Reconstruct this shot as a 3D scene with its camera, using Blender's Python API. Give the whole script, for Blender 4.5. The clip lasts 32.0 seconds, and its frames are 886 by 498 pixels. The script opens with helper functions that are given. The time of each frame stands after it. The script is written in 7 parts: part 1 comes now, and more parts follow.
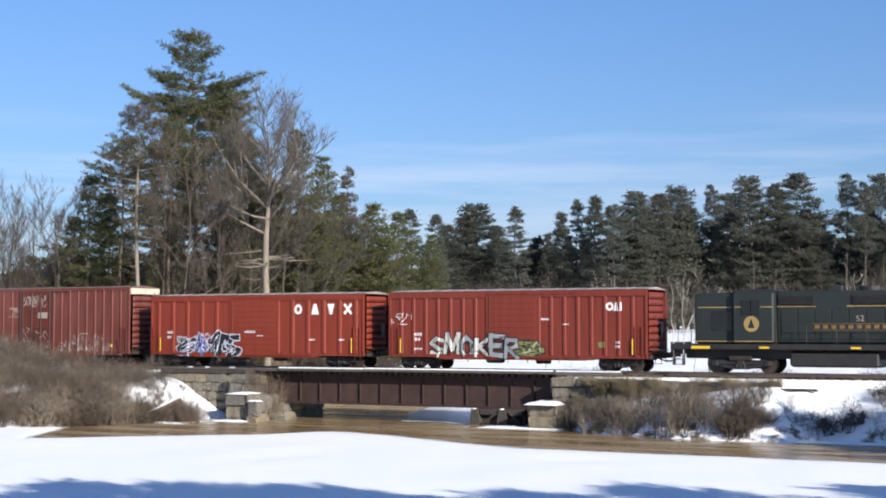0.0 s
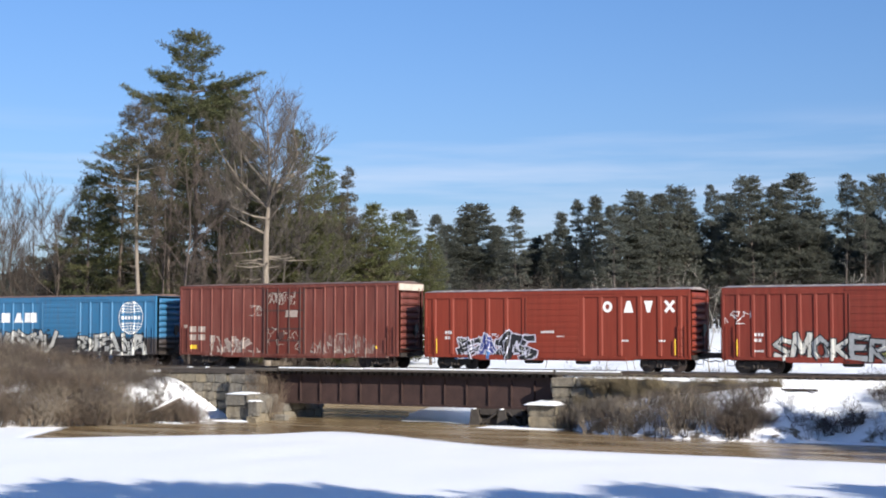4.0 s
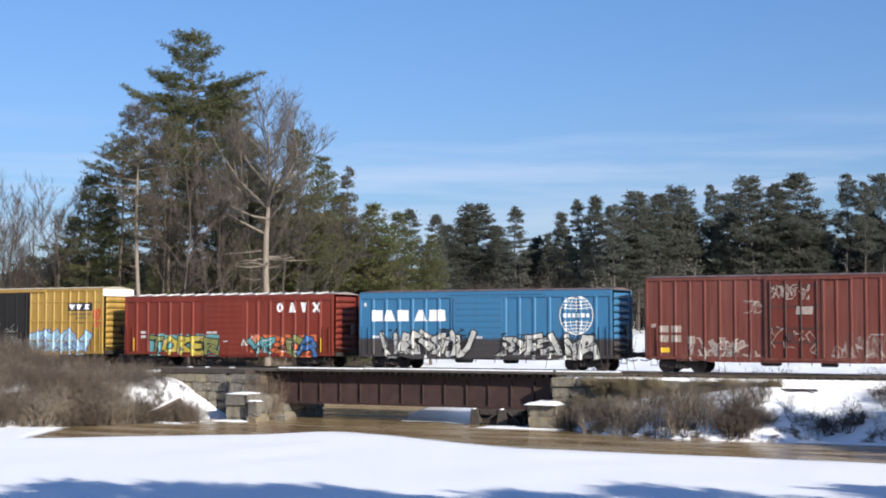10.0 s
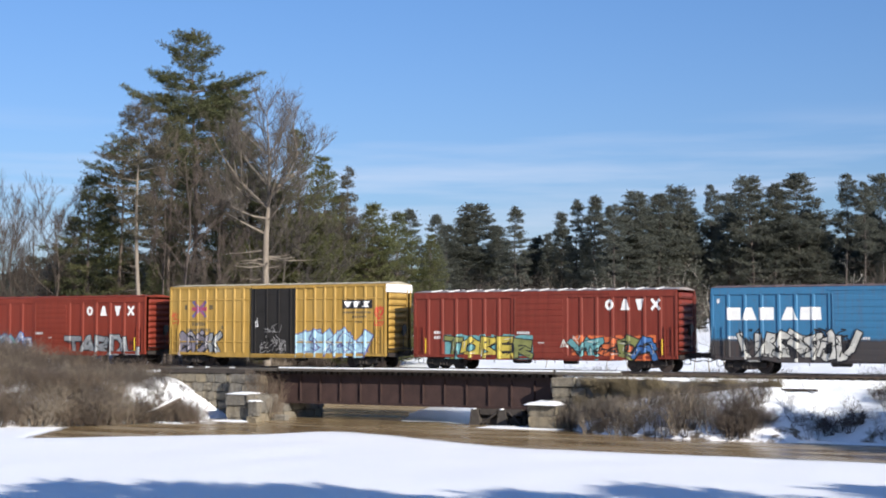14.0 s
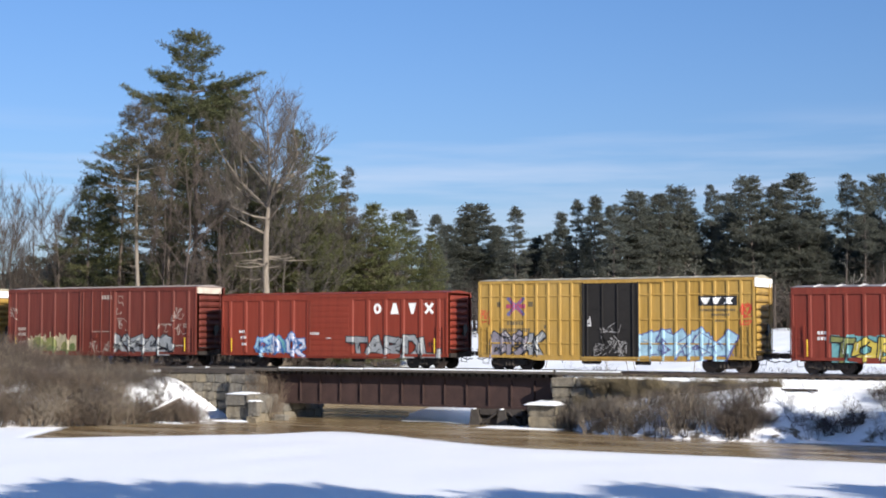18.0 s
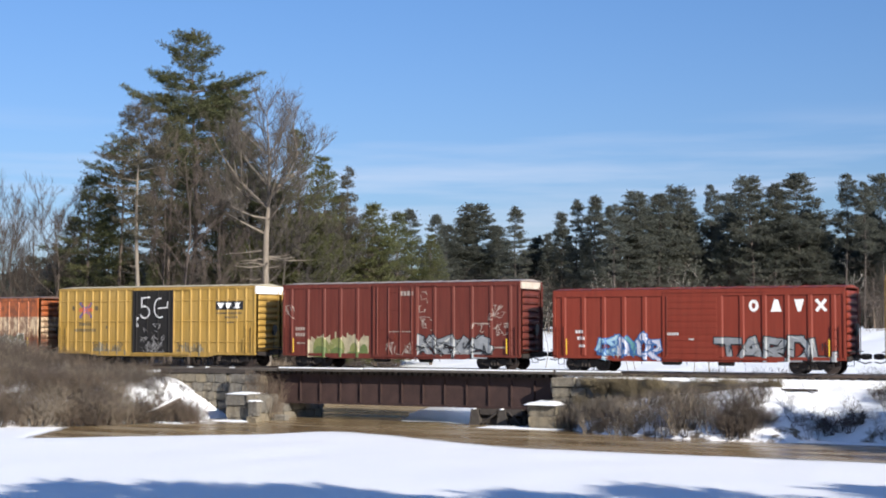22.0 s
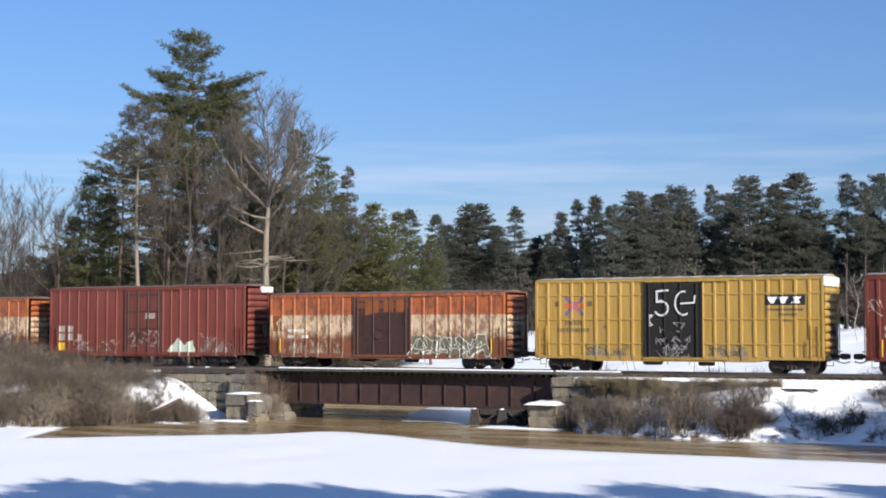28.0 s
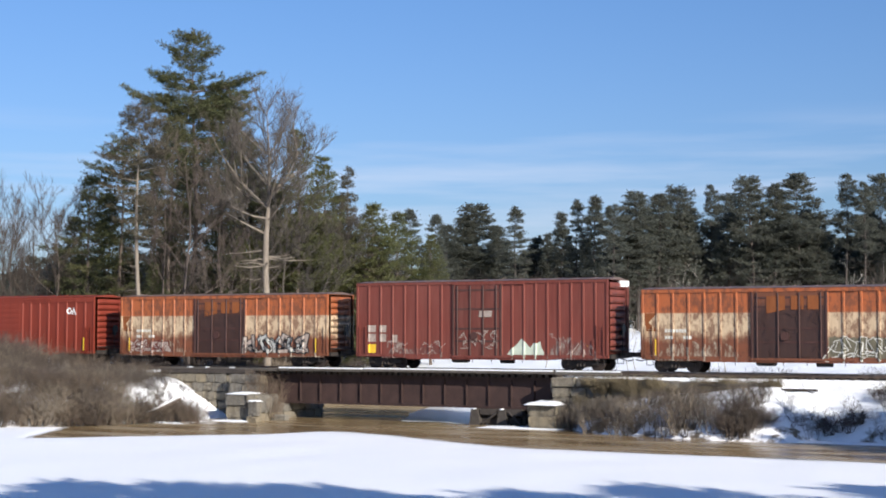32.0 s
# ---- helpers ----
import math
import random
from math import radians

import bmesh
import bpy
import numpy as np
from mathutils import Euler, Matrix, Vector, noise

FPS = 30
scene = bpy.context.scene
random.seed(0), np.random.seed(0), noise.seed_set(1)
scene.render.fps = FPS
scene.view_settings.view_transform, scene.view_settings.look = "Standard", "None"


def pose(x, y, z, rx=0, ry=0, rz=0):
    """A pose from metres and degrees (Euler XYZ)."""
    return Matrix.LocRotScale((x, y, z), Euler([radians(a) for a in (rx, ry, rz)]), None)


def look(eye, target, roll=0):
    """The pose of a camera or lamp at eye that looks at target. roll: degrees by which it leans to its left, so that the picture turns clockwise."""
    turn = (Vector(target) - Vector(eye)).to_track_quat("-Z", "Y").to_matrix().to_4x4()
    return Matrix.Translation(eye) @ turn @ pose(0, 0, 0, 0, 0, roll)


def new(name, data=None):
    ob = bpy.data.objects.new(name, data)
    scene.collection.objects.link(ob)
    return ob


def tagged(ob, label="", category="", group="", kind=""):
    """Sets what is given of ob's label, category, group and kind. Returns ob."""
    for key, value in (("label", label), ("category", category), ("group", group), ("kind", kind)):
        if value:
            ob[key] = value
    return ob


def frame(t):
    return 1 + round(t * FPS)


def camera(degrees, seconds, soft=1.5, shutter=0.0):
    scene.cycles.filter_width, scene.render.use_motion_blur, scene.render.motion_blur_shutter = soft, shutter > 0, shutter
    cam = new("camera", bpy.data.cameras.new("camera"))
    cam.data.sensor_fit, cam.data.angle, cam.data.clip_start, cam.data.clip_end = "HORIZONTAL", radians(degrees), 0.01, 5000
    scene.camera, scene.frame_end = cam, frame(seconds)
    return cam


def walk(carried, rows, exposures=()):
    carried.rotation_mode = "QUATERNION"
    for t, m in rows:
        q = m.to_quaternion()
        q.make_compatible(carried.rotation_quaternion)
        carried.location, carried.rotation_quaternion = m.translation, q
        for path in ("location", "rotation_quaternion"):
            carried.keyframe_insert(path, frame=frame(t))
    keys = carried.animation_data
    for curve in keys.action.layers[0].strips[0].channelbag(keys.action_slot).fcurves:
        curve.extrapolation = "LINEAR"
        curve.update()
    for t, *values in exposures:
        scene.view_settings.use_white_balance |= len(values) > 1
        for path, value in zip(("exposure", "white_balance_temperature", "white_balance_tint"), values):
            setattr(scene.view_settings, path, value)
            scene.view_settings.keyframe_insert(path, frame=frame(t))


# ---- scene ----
# Camera: on the near bank, standing still
EYE = Vector((0.0, -75.59, 2.2))
cam = camera(33.234, 32.0, soft=1.9)
STILL = pose(EYE.x, EYE.y, EYE.z, 93.14, 0, 28.431)
walk(cam, [(0, STILL), (32, STILL)], exposures=[(0, 0.61), (7, 0.56), (14, 0.51), (32, 0.51)])

# Light: low winter sun from behind the camera's side, clear sky
SUN_EL, SUN_TO = 23.5, Vector((-0.885, 0.4656))
world = bpy.data.worlds.new("winter_sky")
scene.world = world
world.use_nodes = True
wn, wl = world.node_tree.nodes, world.node_tree.links
sky = wn.new("ShaderNodeTexSky")
sky.sky_type, sky.sun_disc = "NISHITA", False
sky.sun_elevation = radians(SUN_EL)
sky.sun_rotation = math.atan2(-SUN_TO.x, -SUN_TO.y)
sky.air_density, sky.dust_density, sky.ozone_density = 1.0, 0.6, 2.5
SKY_STRENGTH = 0.0895
bg = wn["Background"]
bg.inputs["Strength"].default_value = SKY_STRENGTH
# thin streaks of high cloud low over the trees
tc, mp = wn.new("ShaderNodeTexCoord"), wn.new("ShaderNodeMapping")
mp.inputs["Rotation"].default_value = (0, radians(4), radians(-28))
mp.inputs["Scale"].default_value = (5, 5, 62)
cn = wn.new("ShaderNodeTexNoise")
cn.inputs["Scale"].default_value, cn.inputs["Detail"].default_value = 1.0, 5.0
cr = wn.new("ShaderNodeValToRGB")
cr.color_ramp.elements[0].position, cr.color_ramp.elements[1].position = 0.44, 0.72
cr.color_ramp.elements[1].color = (0.5, 0.5, 0.5, 1)
mx = wn.new("ShaderNodeMixRGB")
mx.inputs[2].default_value = (5.6, 6.2, 7.6, 1)
wl.new(tc.outputs["Generated"], mp.inputs["Vector"])
wl.new(mp.outputs["Vector"], cn.inputs["Vector"])
wl.new(cn.outputs["Fac"], cr.inputs["Fac"])
sepw, band = wn.new("ShaderNodeSeparateXYZ"), wn.new("ShaderNodeMapRange")
wl.new(tc.outputs["Generated"], sepw.inputs[0])
wl.new(sepw.outputs["Z"], band.inputs["Value"])
band.inputs["From Min"].default_value, band.inputs["From Max"].default_value = 0.15, 0.10
mulw = wn.new("ShaderNodeMath")
mulw.operation = "MULTIPLY"
wl.new(cr.outputs["Color"], mulw.inputs[0])
wl.new(band.outputs["Result"], mulw.inputs[1])
wl.new(mulw.outputs[0], mx.inputs["Fac"])
tint = wn.new("ShaderNodeMixRGB")
tint.blend_type = "MULTIPLY"
tint.inputs[0].default_value = 1.0
low = wn.new("ShaderNodeMapRange")
low.inputs["From Min"].default_value, low.inputs["From Max"].default_value = 0.02, 0.24
grade = wn.new("ShaderNodeMixRGB")
grade.inputs[1].default_value, grade.inputs[2].default_value = (0.56, 0.645, 0.90, 1), (0.585, 0.77, 1.06, 1)
wl.new(sepw.outputs["Z"], low.inputs["Value"])
wl.new(low.outputs["Result"], grade.inputs["Fac"])
wl.new(grade.outputs[0], tint.inputs[2])
wl.new(sky.outputs["Color"], tint.inputs[1])
wl.new(tint.outputs[0], mx.inputs[1])
wl.new(mx.outputs["Color"], bg.inputs["Color"])

sun = new("sun", bpy.data.lights.new("sun", "SUN"))
sun.data.energy, sun.data.angle, sun.data.color = 5.0, radians(0.55), (1.0, 0.94, 0.86)
sun.matrix_world = look((40, -60, 60), (40 + 10 * SUN_TO.x, -60 + 10 * SUN_TO.y, 60 - 10 * math.tan(radians(SUN_EL))))


# ---- materials ----
def ramp(nt, fac, stops):
    n = nt.nodes.new("ShaderNodeValToRGB")
    while len(n.color_ramp.elements) < len(stops):
        n.color_ramp.elements.new(0.5)
    for e, (p, c) in zip(n.color_ramp.elements, stops):
        e.position, e.color = p, (*c, 1) if len(c) == 3 else c
    nt.links.new(fac, n.inputs["Fac"])
    return n.outputs["Color"]


def coords(nt, scale=(1, 1, 1), kind="Object"):
    t, m = nt.nodes.new("ShaderNodeTexCoord"), nt.nodes.new("ShaderNodeMapping")
    m.inputs["Scale"].default_value = scale
    nt.links.new(t.outputs[kind], m.inputs["Vector"])
    return m.outputs["Vector"]


def noise_tex(nt, vec, scale, detail=4.0, rough=0.55):
    n = nt.nodes.new("ShaderNodeTexNoise")
    n.inputs["Scale"].default_value, n.inputs["Detail"].default_value, n.inputs["Roughness"].default_value = scale, detail, rough
    nt.links.new(vec, n.inputs["Vector"])
    return n.outputs["Fac"]


def mix(nt, fac, a, b, mode="MIX"):
    n = nt.nodes.new("ShaderNodeMixRGB")
    n.blend_type = mode
    for k, v in ((0, fac), (1, a), (2, b)):
        if isinstance(v, (int, float)):
            n.inputs[k].default_value = v
        elif isinstance(v, tuple):
            n.inputs[k].default_value = (*v, 1)
        else:
            nt.links.new(v, n.inputs[k])
    return n.outputs[0]


def blank(name, rough=0.7, metal=0.0):
    m = bpy.data.materials.new(name)
    m.use_nodes = True
    b = m.node_tree.nodes["Principled BSDF"]
    b.inputs["Roughness"].default_value, b.inputs["Metallic"].default_value = rough, metal
    return m, m.node_tree, b


def bump(nt, b, height, strength=0.3, dist=0.02):
    n = nt.nodes.new("ShaderNodeBump")
    n.inputs["Strength"].default_value, n.inputs["Distance"].default_value = strength, dist
    nt.links.new(height, n.inputs["Height"])
    nt.links.new(n.outputs["Normal"], b.inputs["Normal"])


def plain(name, col, rough=0.7, metal=0.0, vary=0.35, scale=3.0, relief=0.2):
    """A surface of one colour with grain at two scales."""
    m, nt, b = blank(name, rough, metal)
    v = coords(nt)
    n1, n2 = noise_tex(nt, v, scale), noise_tex(nt, v, scale * 9)
    lo, hi = tuple(c * (1 - vary) for c in col), tuple(min(1, c * (1 + vary)) for c in col)
    c1 = ramp(nt, n1, [(0.3, lo), (0.7, hi)])
    c2 = mix(nt, 0.35, c1, ramp(nt, n2, [(0.3, lo), (0.7, hi)]))
    nt.links.new(c2, b.inputs["Base Color"])
    bump(nt, b, n2, relief)
    return m


def paint(name, col, rust=(0.12, 0.045, 0.022), worn=0.3, fade=(0.5, 0.4, 0.35), rough=0.6):
    """Weathered freight-car paint: vertical streaks, faded clouds, rust blotches."""
    col, fade = tuple(x * 0.66 for x in col), tuple(x * 0.62 for x in fade)
    m, nt, b = blank(name, rough)
    v = coords(nt)
    streak = noise_tex(nt, coords(nt, (5.0, 5.0, 0.35)), 1.0, 6.0)
    cloud = noise_tex(nt, v, 0.55, 5.0)
    spot = noise_tex(nt, v, 7.0, 6.0, 0.65)
    c = mix(nt, ramp(nt, cloud, [(0.35, (0, 0, 0)), (0.75, (0.28, 0.28, 0.28))]), col, fade)
    dark = tuple(x * 0.55 for x in col)
    c = mix(nt, ramp(nt, streak, [(0.42, (0, 0, 0)), (0.72, (worn * 2.0,) * 3)]), c, dark)
    c = mix(nt, ramp(nt, spot, [(0.56, (0, 0, 0)), (0.70, (worn * 1.8,) * 3)]), c, rust)
    chalky = noise_tex(nt, coords(nt, (9.0, 9.0, 0.5)), 1.0, 5.0, 0.6)
    c = mix(nt, ramp(nt, chalky, [(0.55, (0, 0, 0)), (0.75, (worn * 0.9,) * 3)]), c, fade)
    nt.links.new(c, b.inputs["Base Color"])
    b.inputs["Specular IOR Level"].default_value = 0.3
    bump(nt, b, noise_tex(nt, coords(nt, (1.2, 1.2, 0.8)), 1.4, 3.0), 0.35, 0.03)
    return m


def banded(name, lower, upper, z, soft, mid=None, z2=0, jag=0.25, worn=0.4):
    """Car paint in bands of height with uneven, peeled edges."""
    m, nt, b = blank(name, 0.55)
    v = coords(nt)
    s = nt.nodes.new("ShaderNodeSeparateXYZ")
    nt.links.new(v, s.inputs[0])
    edge = noise_tex(nt, coords(nt, (3.0, 3.0, 1.0)), 0.9, 6.0, 0.6)
    add = nt.nodes.new("ShaderNodeMath")
    add.operation = "MULTIPLY_ADD"
    nt.links.new(edge, add.inputs[0])
    add.inputs[1].default_value = jag * 2
    nt.links.new(s.outputs["Z"], add.inputs[2])

    def step(at, width):
        r = nt.nodes.new("ShaderNodeMapRange")
        r.inputs["From Min"].default_value, r.inputs["From Max"].default_value = at + jag - width, at + jag + width
        nt.links.new(add.outputs[0], r.inputs["Value"])
        return r.outputs["Result"]

    c = mix(nt, step(z, soft), lower, mid or upper)
    if mid:
        r = nt.nodes.new("ShaderNodeMapRange")
        r.inputs["From Min"].default_value, r.inputs["From Max"].default_value = z2 - 0.04, z2 + 0.04
        nt.links.new(s.outputs["Z"], r.inputs["Value"])
        c = mix(nt, r.outputs["Result"], c, upper)
    streak = noise_tex(nt, coords(nt, (6.0, 6.0, 0.4)), 1.0, 6.0, 0.6)
    spot, blot = noise_tex(nt, v, 4.0, 6.0, 0.7), noise_tex(nt, coords(nt, (1.6, 1.6, 0.8)), 2.0, 7.0, 0.65)
    c = mix(nt, ramp(nt, streak, [(0.5, (0, 0, 0)), (0.75, (worn,) * 3)]), c, (0.11, 0.045, 0.022))
    c = mix(nt, ramp(nt, spot, [(0.56, (0, 0, 0)), (0.7, (worn,) * 3)]), c, (0.09, 0.04, 0.022))
    if worn > 0.3:
        c = mix(nt, ramp(nt, blot, [(0.46, (0, 0, 0)), (0.58, (worn * 1.4,) * 3)]), c, (0.13, 0.048, 0.024))
    nt.links.new(c, b.inputs["Base Color"])
    bump(nt, b, noise_tex(nt, coords(nt, (1.2, 1.2, 0.8)), 1.4, 3.0), 0.35, 0.03)
    return m


def flaking(name, under, over, amount=0.5):
    """Old spray paint flaking off the coat below it, in upright streaks and specks."""
    m, nt, b = blank(name, 0.65)
    n1, n2 = noise_tex(nt, coords(nt, (5.0, 5.0, 1.3)), 1.0, 7.0, 0.7), noise_tex(nt, coords(nt), 9.0, 5.0, 0.7)
    c = mix(nt, ramp(nt, n2, [(0.4, (0, 0, 0)), (0.6, (0.7, 0.7, 0.7))]), over, tuple(x * 0.5 for x in over))
    c = mix(nt, ramp(nt, n1, [(0.62 - amount * 0.3, (0, 0, 0)), (0.74 - amount * 0.3, (1, 1, 1))]), under, c)
    nt.links.new(c, b.inputs["Base Color"])
    return m


def snow_material():
    m, nt, b = blank("snow", 0.65)
    v = coords(nt)
    n1, n2, n3 = noise_tex(nt, v, 0.25, 5.0), noise_tex(nt, v, 3.0, 6.0), noise_tex(nt, v, 40.0, 3.0)
    c = mix(nt, n1, (0.94, 0.95, 0.955), (0.89, 0.91, 0.925))
    c = mix(nt, ramp(nt, n2, [(0.62, (0, 0, 0)), (0.8, (0.25, 0.25, 0.25))]), c, (0.72, 0.70, 0.67))
    nt.links.new(c, b.inputs["Base Color"])
    b.inputs["Subsurface Weight"].default_value = 0.0
    bump(nt, b, mix(nt, 0.3, n2, n3), 0.35, 0.06)
    return m


def bank_material():
    """Snow with bare earth and litter showing through."""
    m, nt, b = blank("bank_snow", 0.8)
    v = coords(nt)
    n1, n2 = noise_tex(nt, v, 0.7, 7.0, 0.65), noise_tex(nt, v, 6.0, 6.0)
    litter = mix(nt, n2, (0.085, 0.065, 0.042), (0.20, 0.155, 0.105))
    white = mix(nt, n2, (0.9, 0.9, 0.91), (0.78, 0.78, 0.8))
    c = mix(nt, ramp(nt, n1, [(0.42, (0, 0, 0)), (0.5, (1, 1, 1))]), litter, white)
    nt.links.new(c, b.inputs["Base Color"])
    bump(nt, b, n1, 0.6, 0.15)
    return m


def water_material():
    m, nt, b = blank("brown_water", 0.16)
    v = coords(nt, (1, 1, 1))
    n1, n2 = noise_tex(nt, coords(nt, (0.10, 0.5, 1)), 1.0, 5.0), noise_tex(nt, v, 2.2, 5.0)
    c = ramp(nt, n1, [(0.35, (0.15, 0.095, 0.04)), (0.52, (0.28, 0.20, 0.105)), (0.7, (0.40, 0.34, 0.25))])
    nt.links.new(c, b.inputs["Base Color"])
    nt.links.new(ramp(nt, n1, [(0.3, (0.08,) * 3), (0.7, (0.4,) * 3)]), b.inputs["Roughness"])
    bump(nt, b, n2, 0.12, 0.02)
    return m


def ice_material():
    m, nt, b = blank("bare_ice", 0.3)
    v = coords(nt)
    n1 = noise_tex(nt, v, 0.4, 5.0)
    nt.links.new(mix(nt, n1, (0.52, 0.53, 0.53), (0.74, 0.75, 0.75)), b.inputs["Base Color"])
    bump(nt, b, noise_tex(nt, v, 5.0), 0.15, 0.02)
    return m


def foliage(name, dark, light, brown=(0.10, 0.085, 0.04), thin=0.3):
    """Needles: clumps of light and dark green, some browned, letting a little light through."""
    m, nt, b = blank(name, 0.6)
    g, o = nt.nodes.new("ShaderNodeNewGeometry"), nt.nodes.new("ShaderNodeObjectInfo")
    v = coords(nt)
    c = ramp(nt, g.outputs["Random Per Island"], [(0.0, dark), (0.3, tuple(0.5 * (x + y) for x, y in zip(dark, light))), (1.0, light)])
    c = mix(nt, ramp(nt, noise_tex(nt, v, 0.45, 3.0), [(0.4, (0, 0, 0)), (0.7, (0.55, 0.55, 0.55))]), c, brown)
    c = mix(nt, ramp(nt, o.outputs["Random"], [(0, (0, 0, 0)), (1, (0.3, 0.3, 0.3))]), c, tuple(0.6 * x for x in light))
    nt.links.new(c, b.inputs["Base Color"])
    b.inputs["Specular IOR Level"].default_value = 0.25
    tr, ms = nt.nodes.new("ShaderNodeBsdfTranslucent"), nt.nodes.new("ShaderNodeMixShader")
    nt.links.new(c, tr.inputs["Color"])
    ms.inputs["Fac"].default_value = thin
    nt.links.new(b.outputs["BSDF"], ms.inputs[1])
    nt.links.new(tr.outputs["BSDF"], ms.inputs[2])
    nt.links.new(ms.outputs["Shader"], nt.nodes["Material Output"].inputs["Surface"])
    return m


def bark(name, dark, light, scale=3.0):
    m, nt, b = blank(name, 0.9)
    n1, n2 = noise_tex(nt, coords(nt, (4, 4, 0.7)), scale, 6.0), noise_tex(nt, coords(nt), 0.6, 3.0)
    c = mix(nt, 0.5, ramp(nt, n1, [(0.3, dark), (0.7, light)]), ramp(nt, n2, [(0.3, dark), (0.7, light)]))
    nt.links.new(c, b.inputs["Base Color"])
    bump(nt, b, n1, 0.6, 0.05)
    return m


def stone_material():
    m, nt, b = blank("granite", 0.85)
    v = coords(nt)
    o = nt.nodes.new("ShaderNodeObjectInfo")
    n1, n2 = noise_tex(nt, v, 5.0, 8.0, 0.7), noise_tex(nt, coords(nt, (2, 2, 0.4)), 1.2, 5.0)
    c = ramp(nt, n1, [(0.3, (0.115, 0.104, 0.084)), (0.55, (0.215, 0.197, 0.165)), (0.75, (0.31, 0.29, 0.25))])
    c = mix(nt, ramp(nt, o.outputs["Random"], [(0.35, (0, 0, 0)), (1, (0.7, 0.7, 0.7))]), c, (0.255, 0.2, 0.115))
    c = mix(nt, ramp(nt, o.outputs["Random"], [(0, (0.5, 0.5, 0.5)), (0.35, (0, 0, 0))]), c, (0.085, 0.078, 0.066))
    c = mix(nt, ramp(nt, n2, [(0.52, (0, 0, 0)), (0.72, (0.6, 0.6, 0.6))]), c, (0.095, 0.082, 0.062))
    nt.links.new(c, b.inputs["Base Color"])
    bump(nt, b, n1, 1.0, 0.14)
    return m


SNOW, BANK, WATER, ICE, STONE = snow_material(), bank_material(), water_material(), ice_material(), stone_material()
NEEDLE = foliage("pine_needles", (0.026, 0.034, 0.017), (0.115, 0.125, 0.052), (0.12, 0.10, 0.05))
# distant needles paled and greyed: the air's haze is mixed into their colour
NEEDLE_HAZED = foliage("hazed_pine_needles", (0.112, 0.118, 0.102), (0.152, 0.162, 0.126), (0.138, 0.13, 0.10), 0.6)
NEEDLE_OLD = foliage("browned_needles", (0.045, 0.042, 0.028), (0.125, 0.112, 0.075), (0.13, 0.10, 0.07))
NEEDLE_YOUNG = foliage("young_pine_needles", (0.034, 0.042, 0.018), (0.135, 0.145, 0.055), (0.13, 0.115, 0.05))
BARK = bark("pine_bark", (0.055, 0.04, 0.032), (0.17, 0.13, 0.10))
# darker copy of the pine bark for far trunks, shade put into its colour
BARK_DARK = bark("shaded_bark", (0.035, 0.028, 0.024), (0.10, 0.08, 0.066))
BARK_PALE = bark("pale_bark", (0.11, 0.09, 0.07), (0.30, 0.25, 0.195))
TWIG = bark("grey_twigs", (0.044, 0.037, 0.031), (0.13, 0.111, 0.093))
TWIG_BROWN = bark("brown_twigs", (0.056, 0.039, 0.027), (0.215, 0.158, 0.11), 1.0)
BIRCH = bark("birch_bark", (0.20, 0.175, 0.145), (0.46, 0.43, 0.37))
RUSTY = plain("rusted_girder", (0.050, 0.027, 0.023), 0.75, 0.1, 0.4, 1.5, 0.3)
LITTER = plain("bank_litter", (0.32, 0.26, 0.17), 0.9, 0, 0.4, 1.5, 0.6)
TIMBER = plain("creosoted_timber", (0.045, 0.036, 0.03), 0.85, 0, 0.5, 3.0, 0.5)
OLD_TIMBER = plain("grey_timber", (0.11, 0.098, 0.084), 0.85, 0, 0.4, 3.0, 0.5)
PEDESTAL = plain("dark_weathered_stone", (0.055, 0.046, 0.038), 0.85, 0, 0.4, 3.0, 0.5)
RAIL = plain("rail_steel", (0.16, 0.12, 0.095), 0.45, 0.6, 0.3, 4.0, 0.1)
RAILTOP = plain("polished_rail", (0.62, 0.61, 0.6), 0.25, 0.9, 0.1, 4.0, 0.05)
BLACK = plain("black_steel", (0.022, 0.02, 0.019), 0.6, 0.1, 0.5, 3.0, 0.2)
TRUCKMAT = plain("truck_steel", (0.032, 0.025, 0.021), 0.75, 0.1, 0.5, 3.0, 0.3)
WHEELMAT = plain("wheel_steel", (0.05, 0.036, 0.03), 0.6, 0.3, 0.5, 3.0, 0.2)
WHITE = plain("white_paint", (0.78, 0.77, 0.74), 0.55, 0, 0.12, 3.0, 0.1)
YELLOWP = plain("safety_yellow", (0.72, 0.46, 0.03), 0.5, 0, 0.2, 3.0, 0.1)
TWIG_DARK = bark("dark_twigs", (0.040, 0.030, 0.023), (0.108, 0.083, 0.063))
DRY = bark("dry_grass", (0.085, 0.066, 0.038), (0.235, 0.19, 0.115), 1.0)
TWIG_PALE = bark("pale_twigs", (0.10, 0.08, 0.06), (0.30, 0.245, 0.18))
TWIG_GREY = bark("ash_grey_twigs", (0.09, 0.078, 0.068), (0.25, 0.22, 0.19))
TWIG_RED = bark("russet_twigs", (0.042, 0.032, 0.026), (0.118, 0.09, 0.074))
GREYROOF = plain("galvanised_roof", (0.34, 0.29, 0.26), 0.55, 0.3, 0.35, 1.5, 0.2)


